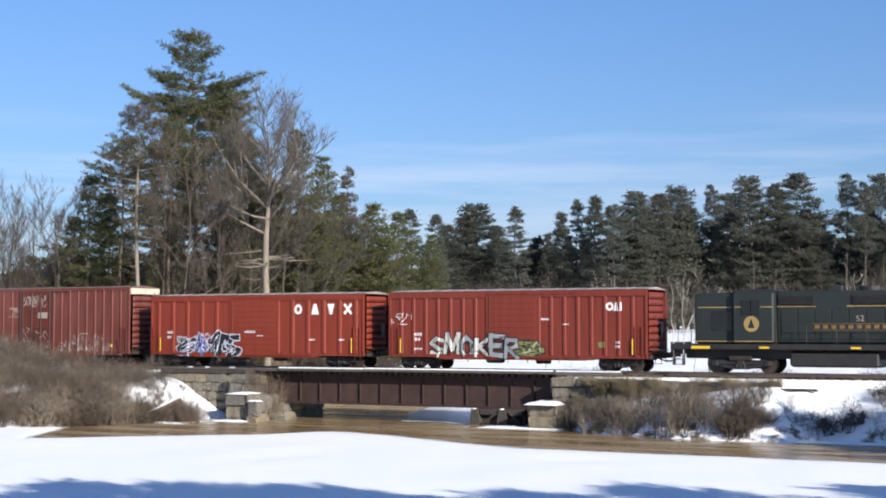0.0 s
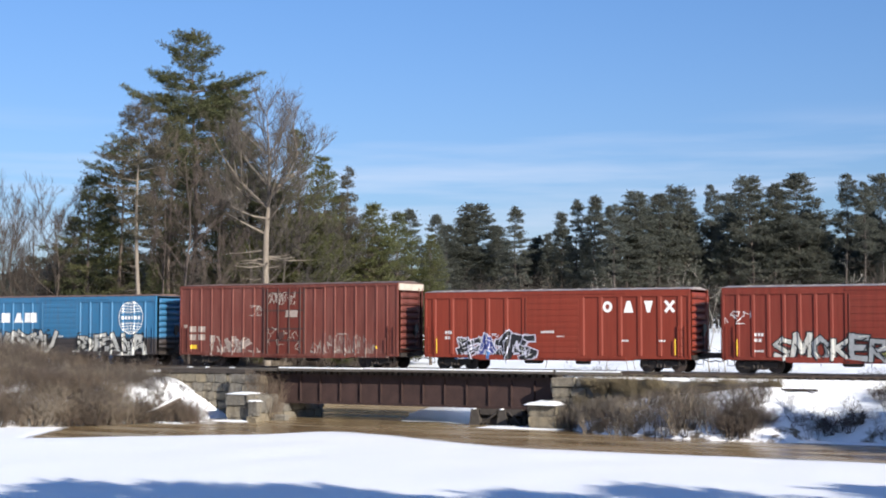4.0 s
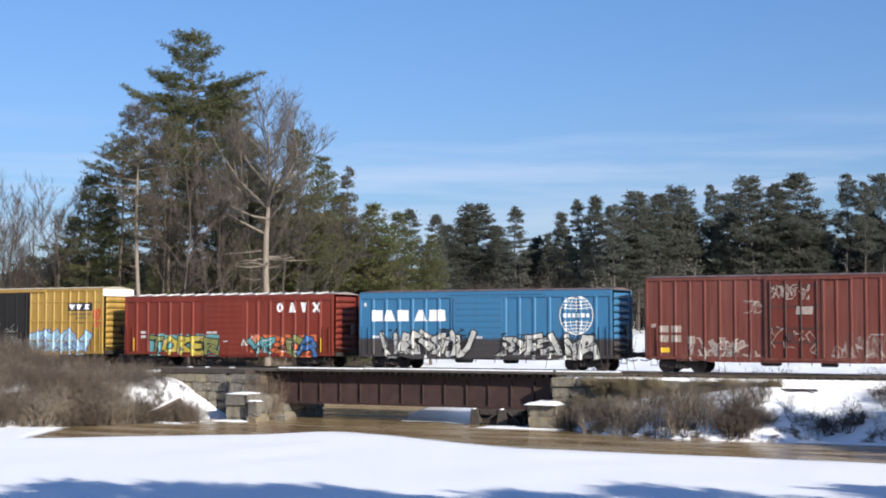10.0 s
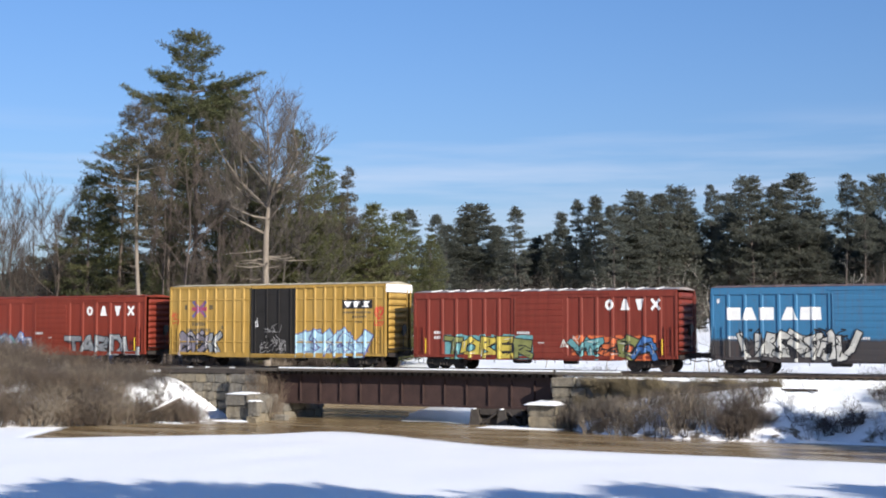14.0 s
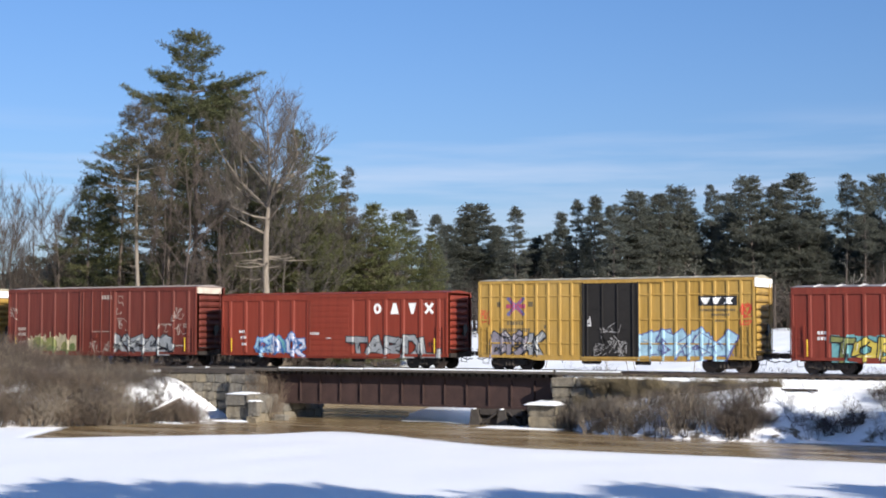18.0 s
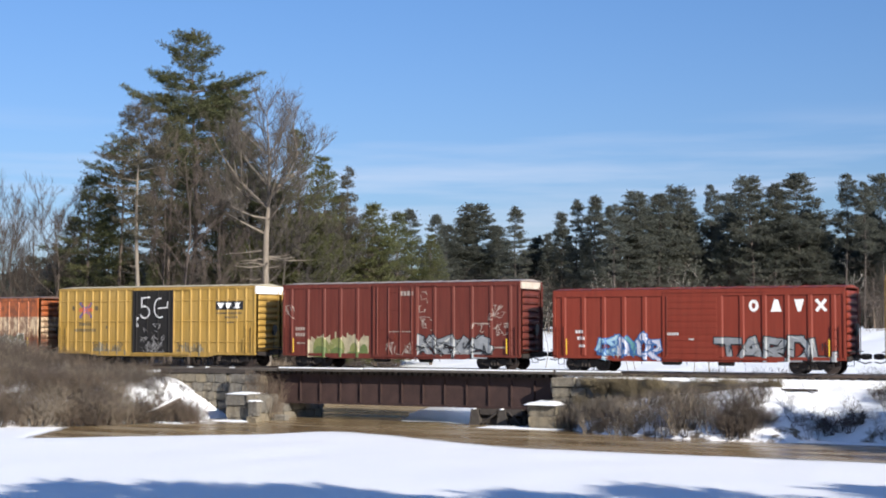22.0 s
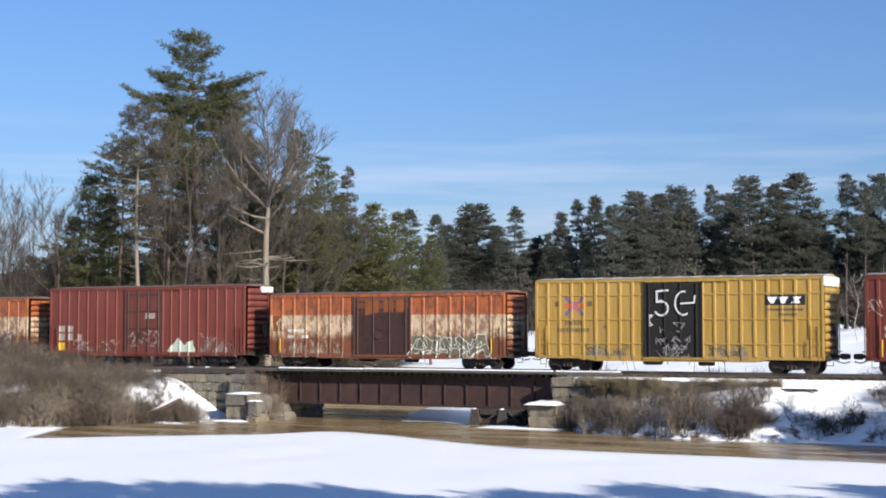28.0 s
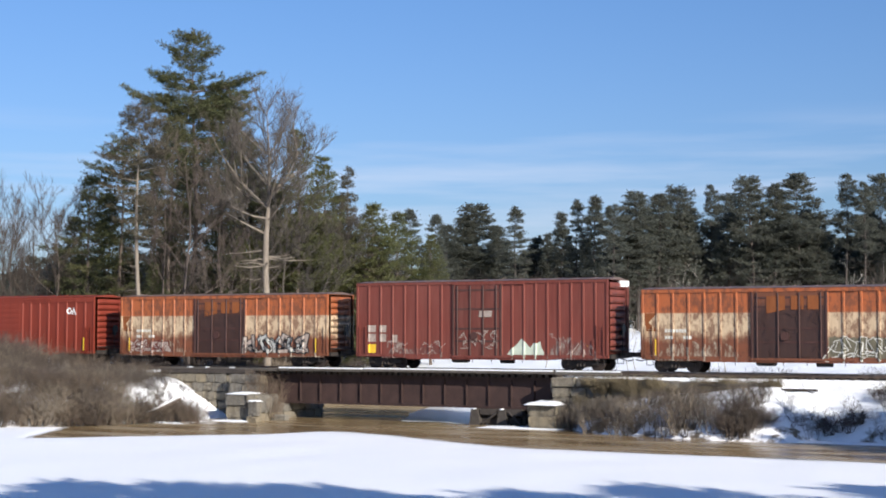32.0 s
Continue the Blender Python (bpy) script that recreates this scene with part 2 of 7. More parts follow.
# ---- mesh helpers ----
class Shape:
    """Vertices and faces gathered for one mesh."""

    def __init__(self):
        self.v, self.f = [], []

    def box(self, x0, x1, y0, y1, z0, z1, c=0.0):
        if c <= 0:
            i = len(self.v)
            self.v += [(x, y, z) for z in (z0, z1) for x, y in ((x0, y0), (x1, y0), (x1, y1), (x0, y1))]
            self.f += [tuple(i + k for k in q) for q in ((3, 2, 1, 0), (4, 5, 6, 7), (0, 1, 5, 4), (1, 2, 6, 5), (2, 3, 7, 6), (3, 0, 4, 7))]
            return self
        rings = [(c, z0), (0, z0 + c), (0, z1 - c), (c, z1)]
        i = len(self.v)
        for d, z in rings:
            a, b2, e, g = x0 + d, x1 - d, y0 + d, y1 - d
            k = c * 0.7
            self.v += [(a + k, e, z), (b2 - k, e, z), (b2, e + k, z), (b2, g - k, z), (b2 - k, g, z), (a + k, g, z), (a, g - k, z), (a, e + k, z)]
        self.f.append(tuple(i + k for k in range(7, -1, -1)))
        self.f.append(tuple(i + 24 + k for k in range(8)))
        for r in range(3):
            for k in range(8):
                j = i + r * 8
                self.f.append((j + k, j + (k + 1) % 8, j + 8 + (k + 1) % 8, j + 8 + k))
        return self

    def tube(self, p, q, r0, r1, n=5, cap=False):
        p, q = Vector(p), Vector(q)
        d = q - p
        a = d.orthogonal().normalized()
        b2 = d.normalized().cross(a)
        i = len(self.v)
        ring = [(math.cos(k * math.tau / n), math.sin(k * math.tau / n)) for k in range(n)]
        self.v += [tuple(p + (a * c + b2 * s) * r0) for c, s in ring]
        if r1 <= 0:
            self.v.append(tuple(q))
            self.f += [(i + k, i + (k + 1) % n, i + n) for k in range(n)]
        else:
            self.v += [tuple(q + (a * c + b2 * s) * r1) for c, s in ring]
            self.f += [(i + k, i + (k + 1) % n, i + n + (k + 1) % n, i + n + k) for k in range(n)]
        if cap:
            self.f.append(tuple(i + k for k in range(n - 1, -1, -1)))
            if r1 > 0:
                self.f.append(tuple(i + n + k for k in range(n)))
        return self

    def path(self, pts, rs, n=5):
        for k in range(len(pts) - 1):
            self.tube(pts[k], pts[k + 1], rs[k], rs[k + 1], n)
        return self

    def prism(self, outline, y0, y1):
        """An outline of (x, z), counter-clockwise seen from -y, drawn out from y0 to y1."""
        n, i = len(outline), len(self.v)
        self.v += [(x, y0, z) for x, z in outline] + [(x, y1, z) for x, z in outline]
        self.f.append(tuple(i + k for k in range(n)))
        self.f.append(tuple(i + n + k for k in range(n - 1, -1, -1)))
        self.f += [(i + (k + 1) % n, i + k, i + n + k, i + n + (k + 1) % n) for k in range(n)]
        return self

    def mesh(self, name, material, smooth=False):
        me = bpy.data.meshes.new(name)
        me.from_pydata(self.v, [], self.f)
        me.materials.append(material)
        if smooth:
            me.polygons.foreach_set("use_smooth", [True] * len(me.polygons))
        return me


def part(name, shape, material, parent, label="", at=None, smooth=False):
    """Links a shape (or a ready mesh) as one mesh object under a thing or a part."""
    me = shape if isinstance(shape, bpy.types.Mesh) else shape.mesh(name, material, smooth)
    ob = new(name, me)
    ob.parent = parent
    if at is not None:
        ob.matrix_basis = at
    if label:
        ob["label"] = label
    return ob


def thing(name, label, category, at=None, group="", kind=""):
    ob = tagged(new(name), label, category, group, kind)
    if at is not None:
        ob.matrix_basis = at
    return ob


def solid(name, shape, material, label, category, group="", kind="", smooth=False):
    return tagged(new(name, shape.mesh(name, material, smooth)), label, category, group, kind)


def smoothstep(a, b, x):
    t = min(1.0, max(0.0, (x - a) / (b - a)))
    return t * t * (3 - 2 * t)


# ---- ground, river, ice ----
WATER_Z = -3.05


def shore(x):
    """How far the water reaches towards the track, as y, in front of it."""
    if x < -50:
        return -4.6 - smoothstep(-51.4, -53.2, x) * 3.0 - smoothstep(-53, -60, x) * 12 - max(0, -60 - x) * 0.9
    return -1.8 - 3.6 * smoothstep(-33.0, -29.0, x) - 1.4 * smoothstep(-29, -22, x) + 1.6 * smoothstep(-21, -15, x)


def ground_z(x, y):
    n = noise.noise((x * 0.35, y * 0.35, 0)) * 0.25 + noise.noise((x * 1.1, y * 1.1, 3)) * 0.10
    bed = -4.3
    if y < -1.0:
        if y < -58 or (x > -8 and y < -12):
            return bed + max(smoothstep(-58, -70, y), smoothstep(-7, 3, x) * smoothstep(-12, -22, y)) * 4.9 + n
        s = shore(x) if not -53.0 < x < -32.6 else -1.0
        top = -0.62 - 2.25 * smoothstep(-58.8, -53.9, x) * smoothstep(-1.2, -2.0, y) * (1 if x < -53 else 0) - 0.15 * max(0.0, -3.0 - y) * smoothstep(-62, -56, x) * (1 if x < -53 else 0)
        if -34 < x:
            # the bank climbs along the foot of the east wall
            top -= 1.25 * (1 - smoothstep(-33, -21.5, x)) * smoothstep(-1.2, -1.9, y)
        if x < -53.0:
            run = 4.5 + smoothstep(-55, -64, x) * 6
        else:
            run = max(2.2, -2.6 - s)
        d = y - s
        if d < 0:
            z = WATER_Z - 0.1 + d * 0.5
        else:
            z = WATER_Z - 0.05 + (top - WATER_Z) * smoothstep(-0.25, 1.0, d / run)
        if -21.5 < x < -10:
            # a gully in the bank, with hummocks beyond it
            z -= (0.95 * math.exp(-((x + 19.0 + 0.25 * y) / 1.0) ** 2) - 0.25 * noise.noise((x * 0.9, y * 0.6, 21))) * smoothstep(-3.0, -3.8, y) * smoothstep(0.0, 0.8, d)
            z += 0.34 * noise.noise((x * 1.1, y * 1.1, 33)) * smoothstep(0.2, 1.2, d)
        z = max(bed, z)
        if -53.0 < x < -32.6:
            z = bed
        return z + n * (0.2 if abs(y) < 2.6 else 0.8) * smoothstep(0, 0.3, z - bed)
    if abs(y) < 2.6 or y < 3:
        return bed if -52.5 < x < -33.5 else -0.62 + n * 0.15
    # behind the track: the river goes on, a snowfield rises to the woods
    far = -0.75 + 3.1 * smoothstep(25, 125, y) + 6 * smoothstep(150, 600, y)
    w = smoothstep(-58 - y * 0.3, -54 - y * 0.3, x) * (1 - smoothstep(-36.5 - 0.32 * y, -33.5 - 0.25 * y, x)) * (1 - smoothstep(9, 23, y))
    return far * (1 - w) + bed * w + n * (1 - w) * (0.35 + smoothstep(10, 40, y))


def ground():
    def axis(stops):
        out = []
        for (a, step), (b2, _) in zip(stops, stops[1:]):
            k = int(round((b2 - a) / step))
            out += [a + (b2 - a) * i / k for i in range(k)]
        return out + [stops[-1][0]]
    xs = axis([(-2600, 320), (-360, 40), (-120, 5), (-85, 0.75), (-5, 4), (60, 40), (400, 320), (2600, 1)])
    ys = axis([(-1200, 150), (-150, 12), (-78, 4), (-26, 0.75), (14, 3), (62, 8), (190, 40), (430, 300), (3400, 1)])
    s = Shape()
    s.v = [(x, y, ground_z(x, y)) for y in ys for x in xs]
    w = len(xs)
    s.f = [(j * w + i, j * w + i + 1, (j + 1) * w + i + 1, (j + 1) * w + i) for j in range(len(ys) - 1) for i in range(w - 1)]
    me = s.mesh("ground", SNOW, True)
    me.materials.append(BANK)
    me.materials.append(LITTER)
    for p in me.polygons:
        x, y, z = p.center
        j = noise.noise((x * 0.5, y * 0.5, 12)) * 1.6
        west = x < -54 and -24 < y < -3.4 and not (x + j > -64.5 and y + j > -8.5)
        east = -33 < x < -25 + j and -4.2 + 0.5 * j < y < -2.3
        edge = -33 < x < -8 and -1.2 > y < shore(x) + 1.1 + 0.5 * j
        upstream = 12 < y < 22 and -70 < x < -50 + 2 * j
        if west or east or edge:
            p.material_index = 1
        elif upstream:
            p.material_index = 2
    return tagged(new("ground", me), "snow-covered ground with banks and field", "ground", kind="structure")


def water():
    s = Shape()
    s.box(-150, 60, -62, 60, WATER_Z - 1.4, WATER_Z)
    return tagged(new("water", s.mesh("water", WATER)), "brown open river water with thin slush", "water", kind="structure")


def ice_edge(x):
    """The wavy edge of the snow-covered ice, as y."""
    y = -10.6 - 5.2 * smoothstep(-42, -27, x) - 3.0 * smoothstep(-41.9, -43.2, x) - 0.9 * min(9.1, max(0.0, -43.2 - x))
    # it closes on the bank at the far end
    y += 8.0 * smoothstep(-51.8, -57.5, x) - 0.9 * max(0.0, -60 - x)
    y += 0.9 * noise.noise((x * 0.9, 0, 31)) * smoothstep(-51, -54, x)
    return y + 0.2 * noise.noise((x * 0.4, 0, 5)) + 0.12 * noise.noise((x * 1.3, 0, 9))


def ice_sheet():
    s = Shape()
    xs = [-150 + 6 * i for i in range(13)] + [-75 + 0.6 * i for i in range(117)] + [-4 + 8 * i for i in range(9)]
    cols = 26
    for x in xs:
        e = ice_edge(x)
        for k in range(cols):
            t = (k / (cols - 1)) ** 1.7
            y = e + (-63 - e) * t
            lift = 0.07 * smoothstep(0, 0.8, e - y) + (0.05 * noise.noise((x * 0.25, y * 0.25, 8)) + 0.06 * noise.noise((x * 0.10 + y * 0.05, y * 0.55, 14)) + 0.02 * noise.noise((x * 0.5, y * 1.6, 17))) * smoothstep(0, 2, e - y)
            s.v.append((x, y, WATER_Z + 0.015 + lift))
    for i in range(len(xs) - 1):
        for k in range(cols - 1):
            a = i * cols + k
            s.f.append((a, a + 1, a + cols + 1, a + cols))
    s.f = [q[::-1] for q in s.f]
    ob = tagged(new("ice_sheet", s.mesh("ice_sheet", SNOW, True)), "smooth snow lying on the frozen river", "snow", kind="structure")
    b2 = Shape()
    for x in xs[13:130]:
        e = ice_edge(x) + 0.5 + 0.4 * noise.noise((x * 0.6, 0, 2))
        b2.v += [(x, e, WATER_Z + 0.008), (x, e - 2.0, WATER_Z + 0.012)]
    n = len(b2.v) // 2
    b2.f = [(2 * i, 2 * i + 1, 2 * i + 3, 2 * i + 2) for i in range(n - 1)]
    tagged(new("ice_rim", b2.mesh("ice_rim", ICE)), "wet grey ice along the snow's edge", "ice", kind="structure")
    # snow lying on the ice under and beyond the bridge
    far = Shape()
    for i in range(80):
        x = -70 + i * 0.55
        y = -1.1 + 20.0 * smoothstep(-42.0, -53.0, x) + 1.2 * noise.noise((x * 0.5, 0, 4))
        back = max(y + 0.5, 20 + 4 * smoothstep(-46, -40, x))
        for k in range(8):
            t = k / 7
            far.v.append((x - 3 * t, y + (back - y) * t, WATER_Z + 0.02 + 0.06 * smoothstep(0, 0.1, t)))
    far.f = [(8 * i + k, 8 * i + 8 + k, 8 * i + 9 + k, 8 * i + 1 + k) for i in range(79) for k in range(7)]
    tagged(new("far_ice", far.mesh("far_ice", ICE, True)), "snowy ice under the bridge and upstream of it", "ice", kind="structure")
    return ob


ground(), water(), ice_sheet()


# ---- track and bridge ----
BR0, BR1 = -52.9, -33.0


def track():
    prof = [(-0.07, -0.17), (0.07, -0.17), (0.07, -0.15), (0.012, -0.13), (0.012, -0.045), (0.036, -0.035), (0.036, -0.006), (-0.036, -0.006), (-0.036, -0.035), (-0.012, -0.045), (-0.012, -0.13), (-0.07, -0.15)]
    for y in (-0.755, 0.755):
        s = Shape()
        n = len(prof)
        s.v = [(-320, y + a, z) for a, z in prof] + [(260, y + a, z) for a, z in prof]
        s.f = [(k, (k + 1) % n, n + (k + 1) % n, n + k) for k in range(n)]
        r = tagged(new("rail", s.mesh("rail", RAIL)), "brown rusted steel running rail", "rail", "rails of the track", "structure")
        part("rail_head", Shape().box(-320, 260, y - 0.03, y + 0.03, -0.008, 0.0), RAILTOP, r, "bright polished running surface")
    # crossties, half sunk in snow off the bridge
    tie = Shape().box(-0.11, 0.11, -1.3, 1.3, -0.36, -0.172, 0.015).mesh("tie", TIMBER)
    bed = tagged(new("track_bed", Shape().box(-320, BR0 - 0.3, -1.9, 1.9, -0.95, -0.27, 0.12).box(BR1 + 0.3, 260, -1.9, 1.9, -0.95, -0.27, 0.12).mesh("track_bed", SNOW)), "snow-covered ballast of the railway track", "track bed", kind="structure")
    x, rng = -75.0, random.Random(4)
    while x < -5:
        if not BR0 - 0.3 < x < BR1 + 0.3:
            part("tie", tie, None, bed, at=pose(x, rng.uniform(-0.05, 0.05), rng.uniform(-0.03, 0.0), 0, 0, rng.uniform(-1, 1)))
        x += 0.53


def bridge():
    b = thing("girder_bridge", "rusty brown steel plate girder railway bridge with timber deck", "bridge", kind="structure")
    L = BR1 - BR0
    n = 14
    for y in (-1.15, 1.15):
        g = part("girder", Shape().box(BR0, BR1, y - 0.012, y + 0.012, -2.1, -0.42).box(BR0, BR1, y - 0.2, y + 0.2, -2.14, -2.1).box(BR0, BR1, y - 0.2, y + 0.2, -0.44, -0.4)
                 .box(BR0, BR1, y - 0.09, y + 0.09, -2.1, -1.99).box(BR0, BR1, y - 0.09, y + 0.09, -0.54, -0.43), RUSTY, b, "riveted plate girder, rusty brown")
        st = Shape().box(-0.045, 0.045, -0.05, 0.05, -1.99, -0.54).box(-0.01, 0.01, -0.14, 0.14, -1.99, -0.54).mesh("stiffener", RUSTY)
        for k in range(n + 1):
            part("stiffener", st, None, g, at=pose(BR0 + 0.15 + (L - 0.3) * k / n, y, 0))
        head = Shape()
        for k in range(n):
            for j in range(9):
                xr = BR0 + 0.3 + (L - 0.3) * (k + j / 9) / n
                for z in (-2.045, -0.485):
                    head.box(xr - 0.02, xr + 0.02, y - 0.115, y - 0.088, z - 0.02, z + 0.02)
        tagged(part("rivet_rows", head, RUSTY, g), kind="stuff")
    for k in range(7):
        xk = BR0 + 0.4 + (L - 0.8) * k / 6
        part("cross_frame", Shape().tube((xk, -1.1, -2.0), (xk, 1.1, -0.6), 0.05, 0.05, 4).tube((xk, 1.1, -2.0), (xk, -1.1, -0.6), 0.05, 0.05, 4), RUSTY, b)
    rng = random.Random(8)
    tie = Shape().box(-0.12, 0.12, -1.58, 1.75, -0.398, -0.172, 0.012).mesh("bridge_tie", TIMBER)
    for k in range(48):
        part("bridge_tie", tie, None, b, at=pose(BR0 + 0.2 + (L - 0.4) * k / 47, rng.uniform(-0.06, 0.06), 0, 0, 0, rng.uniform(-0.6, 0.6)))
    # long edge timbers with snow on them, laid end to end
    for a, e, z, y in ((-59.6, -51.2, -0.06, -1.86), (-51.1, -45.2, -0.04, -1.86), (-45.15, -33.1, -0.02, -1.86), (-33.0, -29.2, -0.02, -1.86)):
        t = part("guard_timber", Shape().box(a, e, y - 0.1, y + 0.1, z - 0.17, z, 0.015), OLD_TIMBER, b, "weathered edge timber")
        if a < -59:
            for x in (-57.7, -56.4, -54.5):
                part("snow_patch", heap(x - 0.22, x + 0.22, y - 0.11, y + 0.08, z + 0.005, 0.05, 5), SNOW, t, "small patch of snow", smooth=True)
            continue
        part("snow_strip", Shape().box(a + 0.05, e - 0.05, y - 0.115, y + 0.08, z - 0.02, z + 0.06, 0.02), SNOW, t, "thin crust of snow")
    part("guard_timber", Shape().box(BR0, BR1, 1.56, 1.76, -0.17, 0.0, 0.015), OLD_TIMBER, b)
    for k, (a, e) in enumerate(((BR0, -46.4), (-46.38, -39.7), (-39.68, BR1))):
        for j in range(3):
            part("walkway_plank", Shape().box(a, e, -1.97 + j * 0.23, -1.76 + j * 0.23, -0.169, -0.125, 0.008), TIMBER, b)
    bracket = Shape().box(-0.04, 0.04, -1.96, -1.3, -0.235, -0.171).mesh("walkway_bracket", TIMBER)
    for k in range(15):
        part("walkway_bracket", bracket, None, b, at=pose(BR0 + 0.5 + (L - 1.0) * k / 14, 0, 0))
    return b


def rough_block(w, y0, y1, z0, z1, rng, along_y=False):
    """A quarried block with uneven faces."""
    s = Shape()
    s.box(-w / 2, w / 2, y0, y1, z0, z1, 0.05)
    k = 0.085
    s.v = [(x + rng.uniform(-k, k) * 0.5, y + rng.uniform(-k, k), z + rng.uniform(-k, k) * 0.5) for x, y, z in s.v]
    if along_y:
        s.v = [(-y, x, z) for x, y, z in s.v]
    return s


def masonry(name, label, x0, x1, y, z0, z1, depth, rows, seed, sag=0.0):
    """A wall of granite blocks whose face looks to -y; sag lowers its top towards x1."""
    rng = random.Random(seed)
    top = tagged(new(name, Shape().box(x0 + 0.06, x1 - 0.06, y + 0.12, y + depth, z0, z1 - 0.05 - sag).mesh(name, STONE)), label, "stone wall", kind="structure")
    h = (z1 - z0) / rows
    for r in range(rows):
        x = x0
        while x < x1 - 0.05:
            w = min(rng.uniform(0.55, 1.5), x1 - x)
            if x1 - x - w < 0.35:
                w = x1 - x
            za, zb = z0 + r * h + 0.015, z0 + (r + 1) * h - 0.015
            cut = z1 - sag * (x + w / 2 - x0) / max(0.1, x1 - x0)
            if za < cut - 0.15:
                p = rng.uniform(0.0, 0.14)
                part("stone", rough_block(w - 0.035, 0, 0.35, za, min(zb, cut), rng), STONE, top, at=pose(x + w / 2, y - p, 0, 0, 0, rng.uniform(-1.2, 1.2)))
            x += w
    return top


def side_stones(parent, x, y0, y1, z0, z1, rows, seed, out=1):
    rng = random.Random(seed)
    h = (z1 - z0) / rows
    for r in range(rows):
        y = y0
        while y < y1 - 0.05:
            w = min(rng.uniform(0.6, 1.4), y1 - y)
            if y1 - y - w < 0.3:
                w = y1 - y
            p = rng.uniform(0.0, 0.08) * out
            part("stone", rough_block(w - 0.04, -0.18, 0.18, z0 + r * h + 0.015, z0 + (r + 1) * h - 0.015, rng, True), STONE, parent, at=pose(x + p, y + w / 2, 0))
            y += w


def abutments():
    masonry("abutment_west", "rough granite block abutment under the bridge end", -60.2, -52.95, -2.6, -3.6, -0.42, 5.2, 6, 11)
    tagged(new("coping_timber", Shape().box(-59.4, -52.95, -2.72, -1.75, -0.42, -0.13, 0.03).mesh("coping_timber", TIMBER)), "dark timber coping along the abutment's top", "timber", kind="structure")
    seat = masonry("bridge_seat_west", "granite bridge seat stained orange by rust", -53.0, -50.9, -2.75, -3.6, -2.16, 5.4, 3, 12)
    side_stones(seat, -51.0, -2.7, 2.6, -3.6, -2.16, 3, 13)
    nose = masonry("wing_pier_west", "squared granite pier with snow on its ledge", -52.6, -50.5, -5.0, -3.6, -1.5, 2.2, 3, 14)
    side_stones(nose, -50.62, -4.9, -2.9, -3.6, -1.62, 2, 15)
    masonry("low_pier_step", "lower granite step leaning against the pier", -50.75, -50.05, -5.45, -3.6, -1.86, 0.42, 2, 16)
    up = masonry("buttress_west", "rough grey granite buttress beside the girder", -53.55, -51.45, -3.45, -2.1, -0.42, 0.85, 3, 18)
    side_stones(up, -51.6, -3.4, -2.6, -2.1, -0.5, 3, 19)
    masonry("stained_toe_west", "low sloping stones stained orange by rust", -50.9, -49.5, -3.3, -3.6, -2.3, 1.2, 3, 25, 0.9)
    drift = lambda nm, x0, x1, y0, y1, z, h, lb: solid(nm, heap(x0, x1, y0, y1, z, h), SNOW, lb, "snow", kind="structure", smooth=True)
    drift("snow_cap", -52.7, -51.1, -5.1, -3.0, -1.5, 0.12, "snow lying on the stone ledge")
    drift("snow_cap", -50.8, -50.0, -5.5, -5.0, -1.86, 0.1, "snow lying on the stone ledge")
    b = masonry("abutment_east", "granite block retaining wall overgrown with brush", -33.0, -21.5, -2.3, -3.6, -0.3, 4.6, 6, 21, 0.2)
    side_stones(b, -32.9, -2.2, 2.2, -3.6, -0.42, 6, 22, -1)
    c = masonry("wing_pier_east", "short weathered granite pier under a snow cap", -33.9, -32.35, -3.3, -3.6, -1.75, 1.7, 3, 23)
    side_stones(c, -33.8, -3.2, -1.7, -3.6, -1.8, 3, 24, -1)
    drift("snow_cap", -34.15, -32.2, -3.6, -1.5, -1.75, 0.2, "thick snow cap on the stone pier")
    # low trestle pier under the girders
    p = thing("trestle_pier", "low pier of stone pedestals and dark timber under the girders", "pier", kind="structure")
    for x, y in ((-38.0, -1.4), (-36.3, -1.4), (-38.0, 1.2), (-36.3, 1.2)):
        part("pedestal", Shape().prism([(x - 0.42, -3.8), (x + 0.46, -3.8), (x + 0.2, -2.15), (x - 0.2, -2.15)], y - 0.35, y + 0.35), PEDESTAL, p, "weathered battered pedestal")
    for y, z, x0, x1 in ((-1.45, -2.32, -37.7, -35.1), (-1.0, -2.55, -37.9, -35.2), (-1.2, -2.82, -37.9, -35.3), (-0.1, -2.35, -38.2, -35.1), (1.2, -2.35, -38.2, -35.1)):
        part("cap_beam", Shape().box(x0, x1, y - 0.22, y + 0.22, z - 0.17, z + 0.17, 0.03), TIMBER, p, "dark timber beam")
    for x in (-37.2, -35.4):
        for y in (-0.9, 0.9):
            part("timber_post", Shape().box(x - 0.3, x + 0.3, y - 0.3, y + 0.3, -3.8, -2.5, 0.03), TIMBER, p)
    part("brace", Shape().tube((-37.5, -1.75, -2.95), (-36.6, -1.75, -2.35), 0.07, 0.07, 6).tube((-35.9, -1.7, -2.3), (-35.2, -1.7, -2.95), 0.07, 0.07, 6), TIMBER, p)
    for x, y in ((-38.0, -1.4), (-36.3, -1.4)):
        part("snow_tuft", heap(x - 0.14, x + 0.12, y - 0.38, y - 0.12, -2.16, 0.07, 5), SNOW, p, "small cap of snow", smooth=True)
    # shelf ice round the piers and along the walls
    for x0, x1, y0, y1 in ((-37.0, -31.8, -3.9, -1.9), (-53.2, -50.6, -6.0, -4.9), (-57.5, -52.8, -9.0, -6.2), (-22.0, -14.0, -6.3, -4.6)):
        drift("shelf_ice", x0, x1, y0, y1, WATER_Z + 0.01, 0.09, "rim of snowy ice at the water's edge")


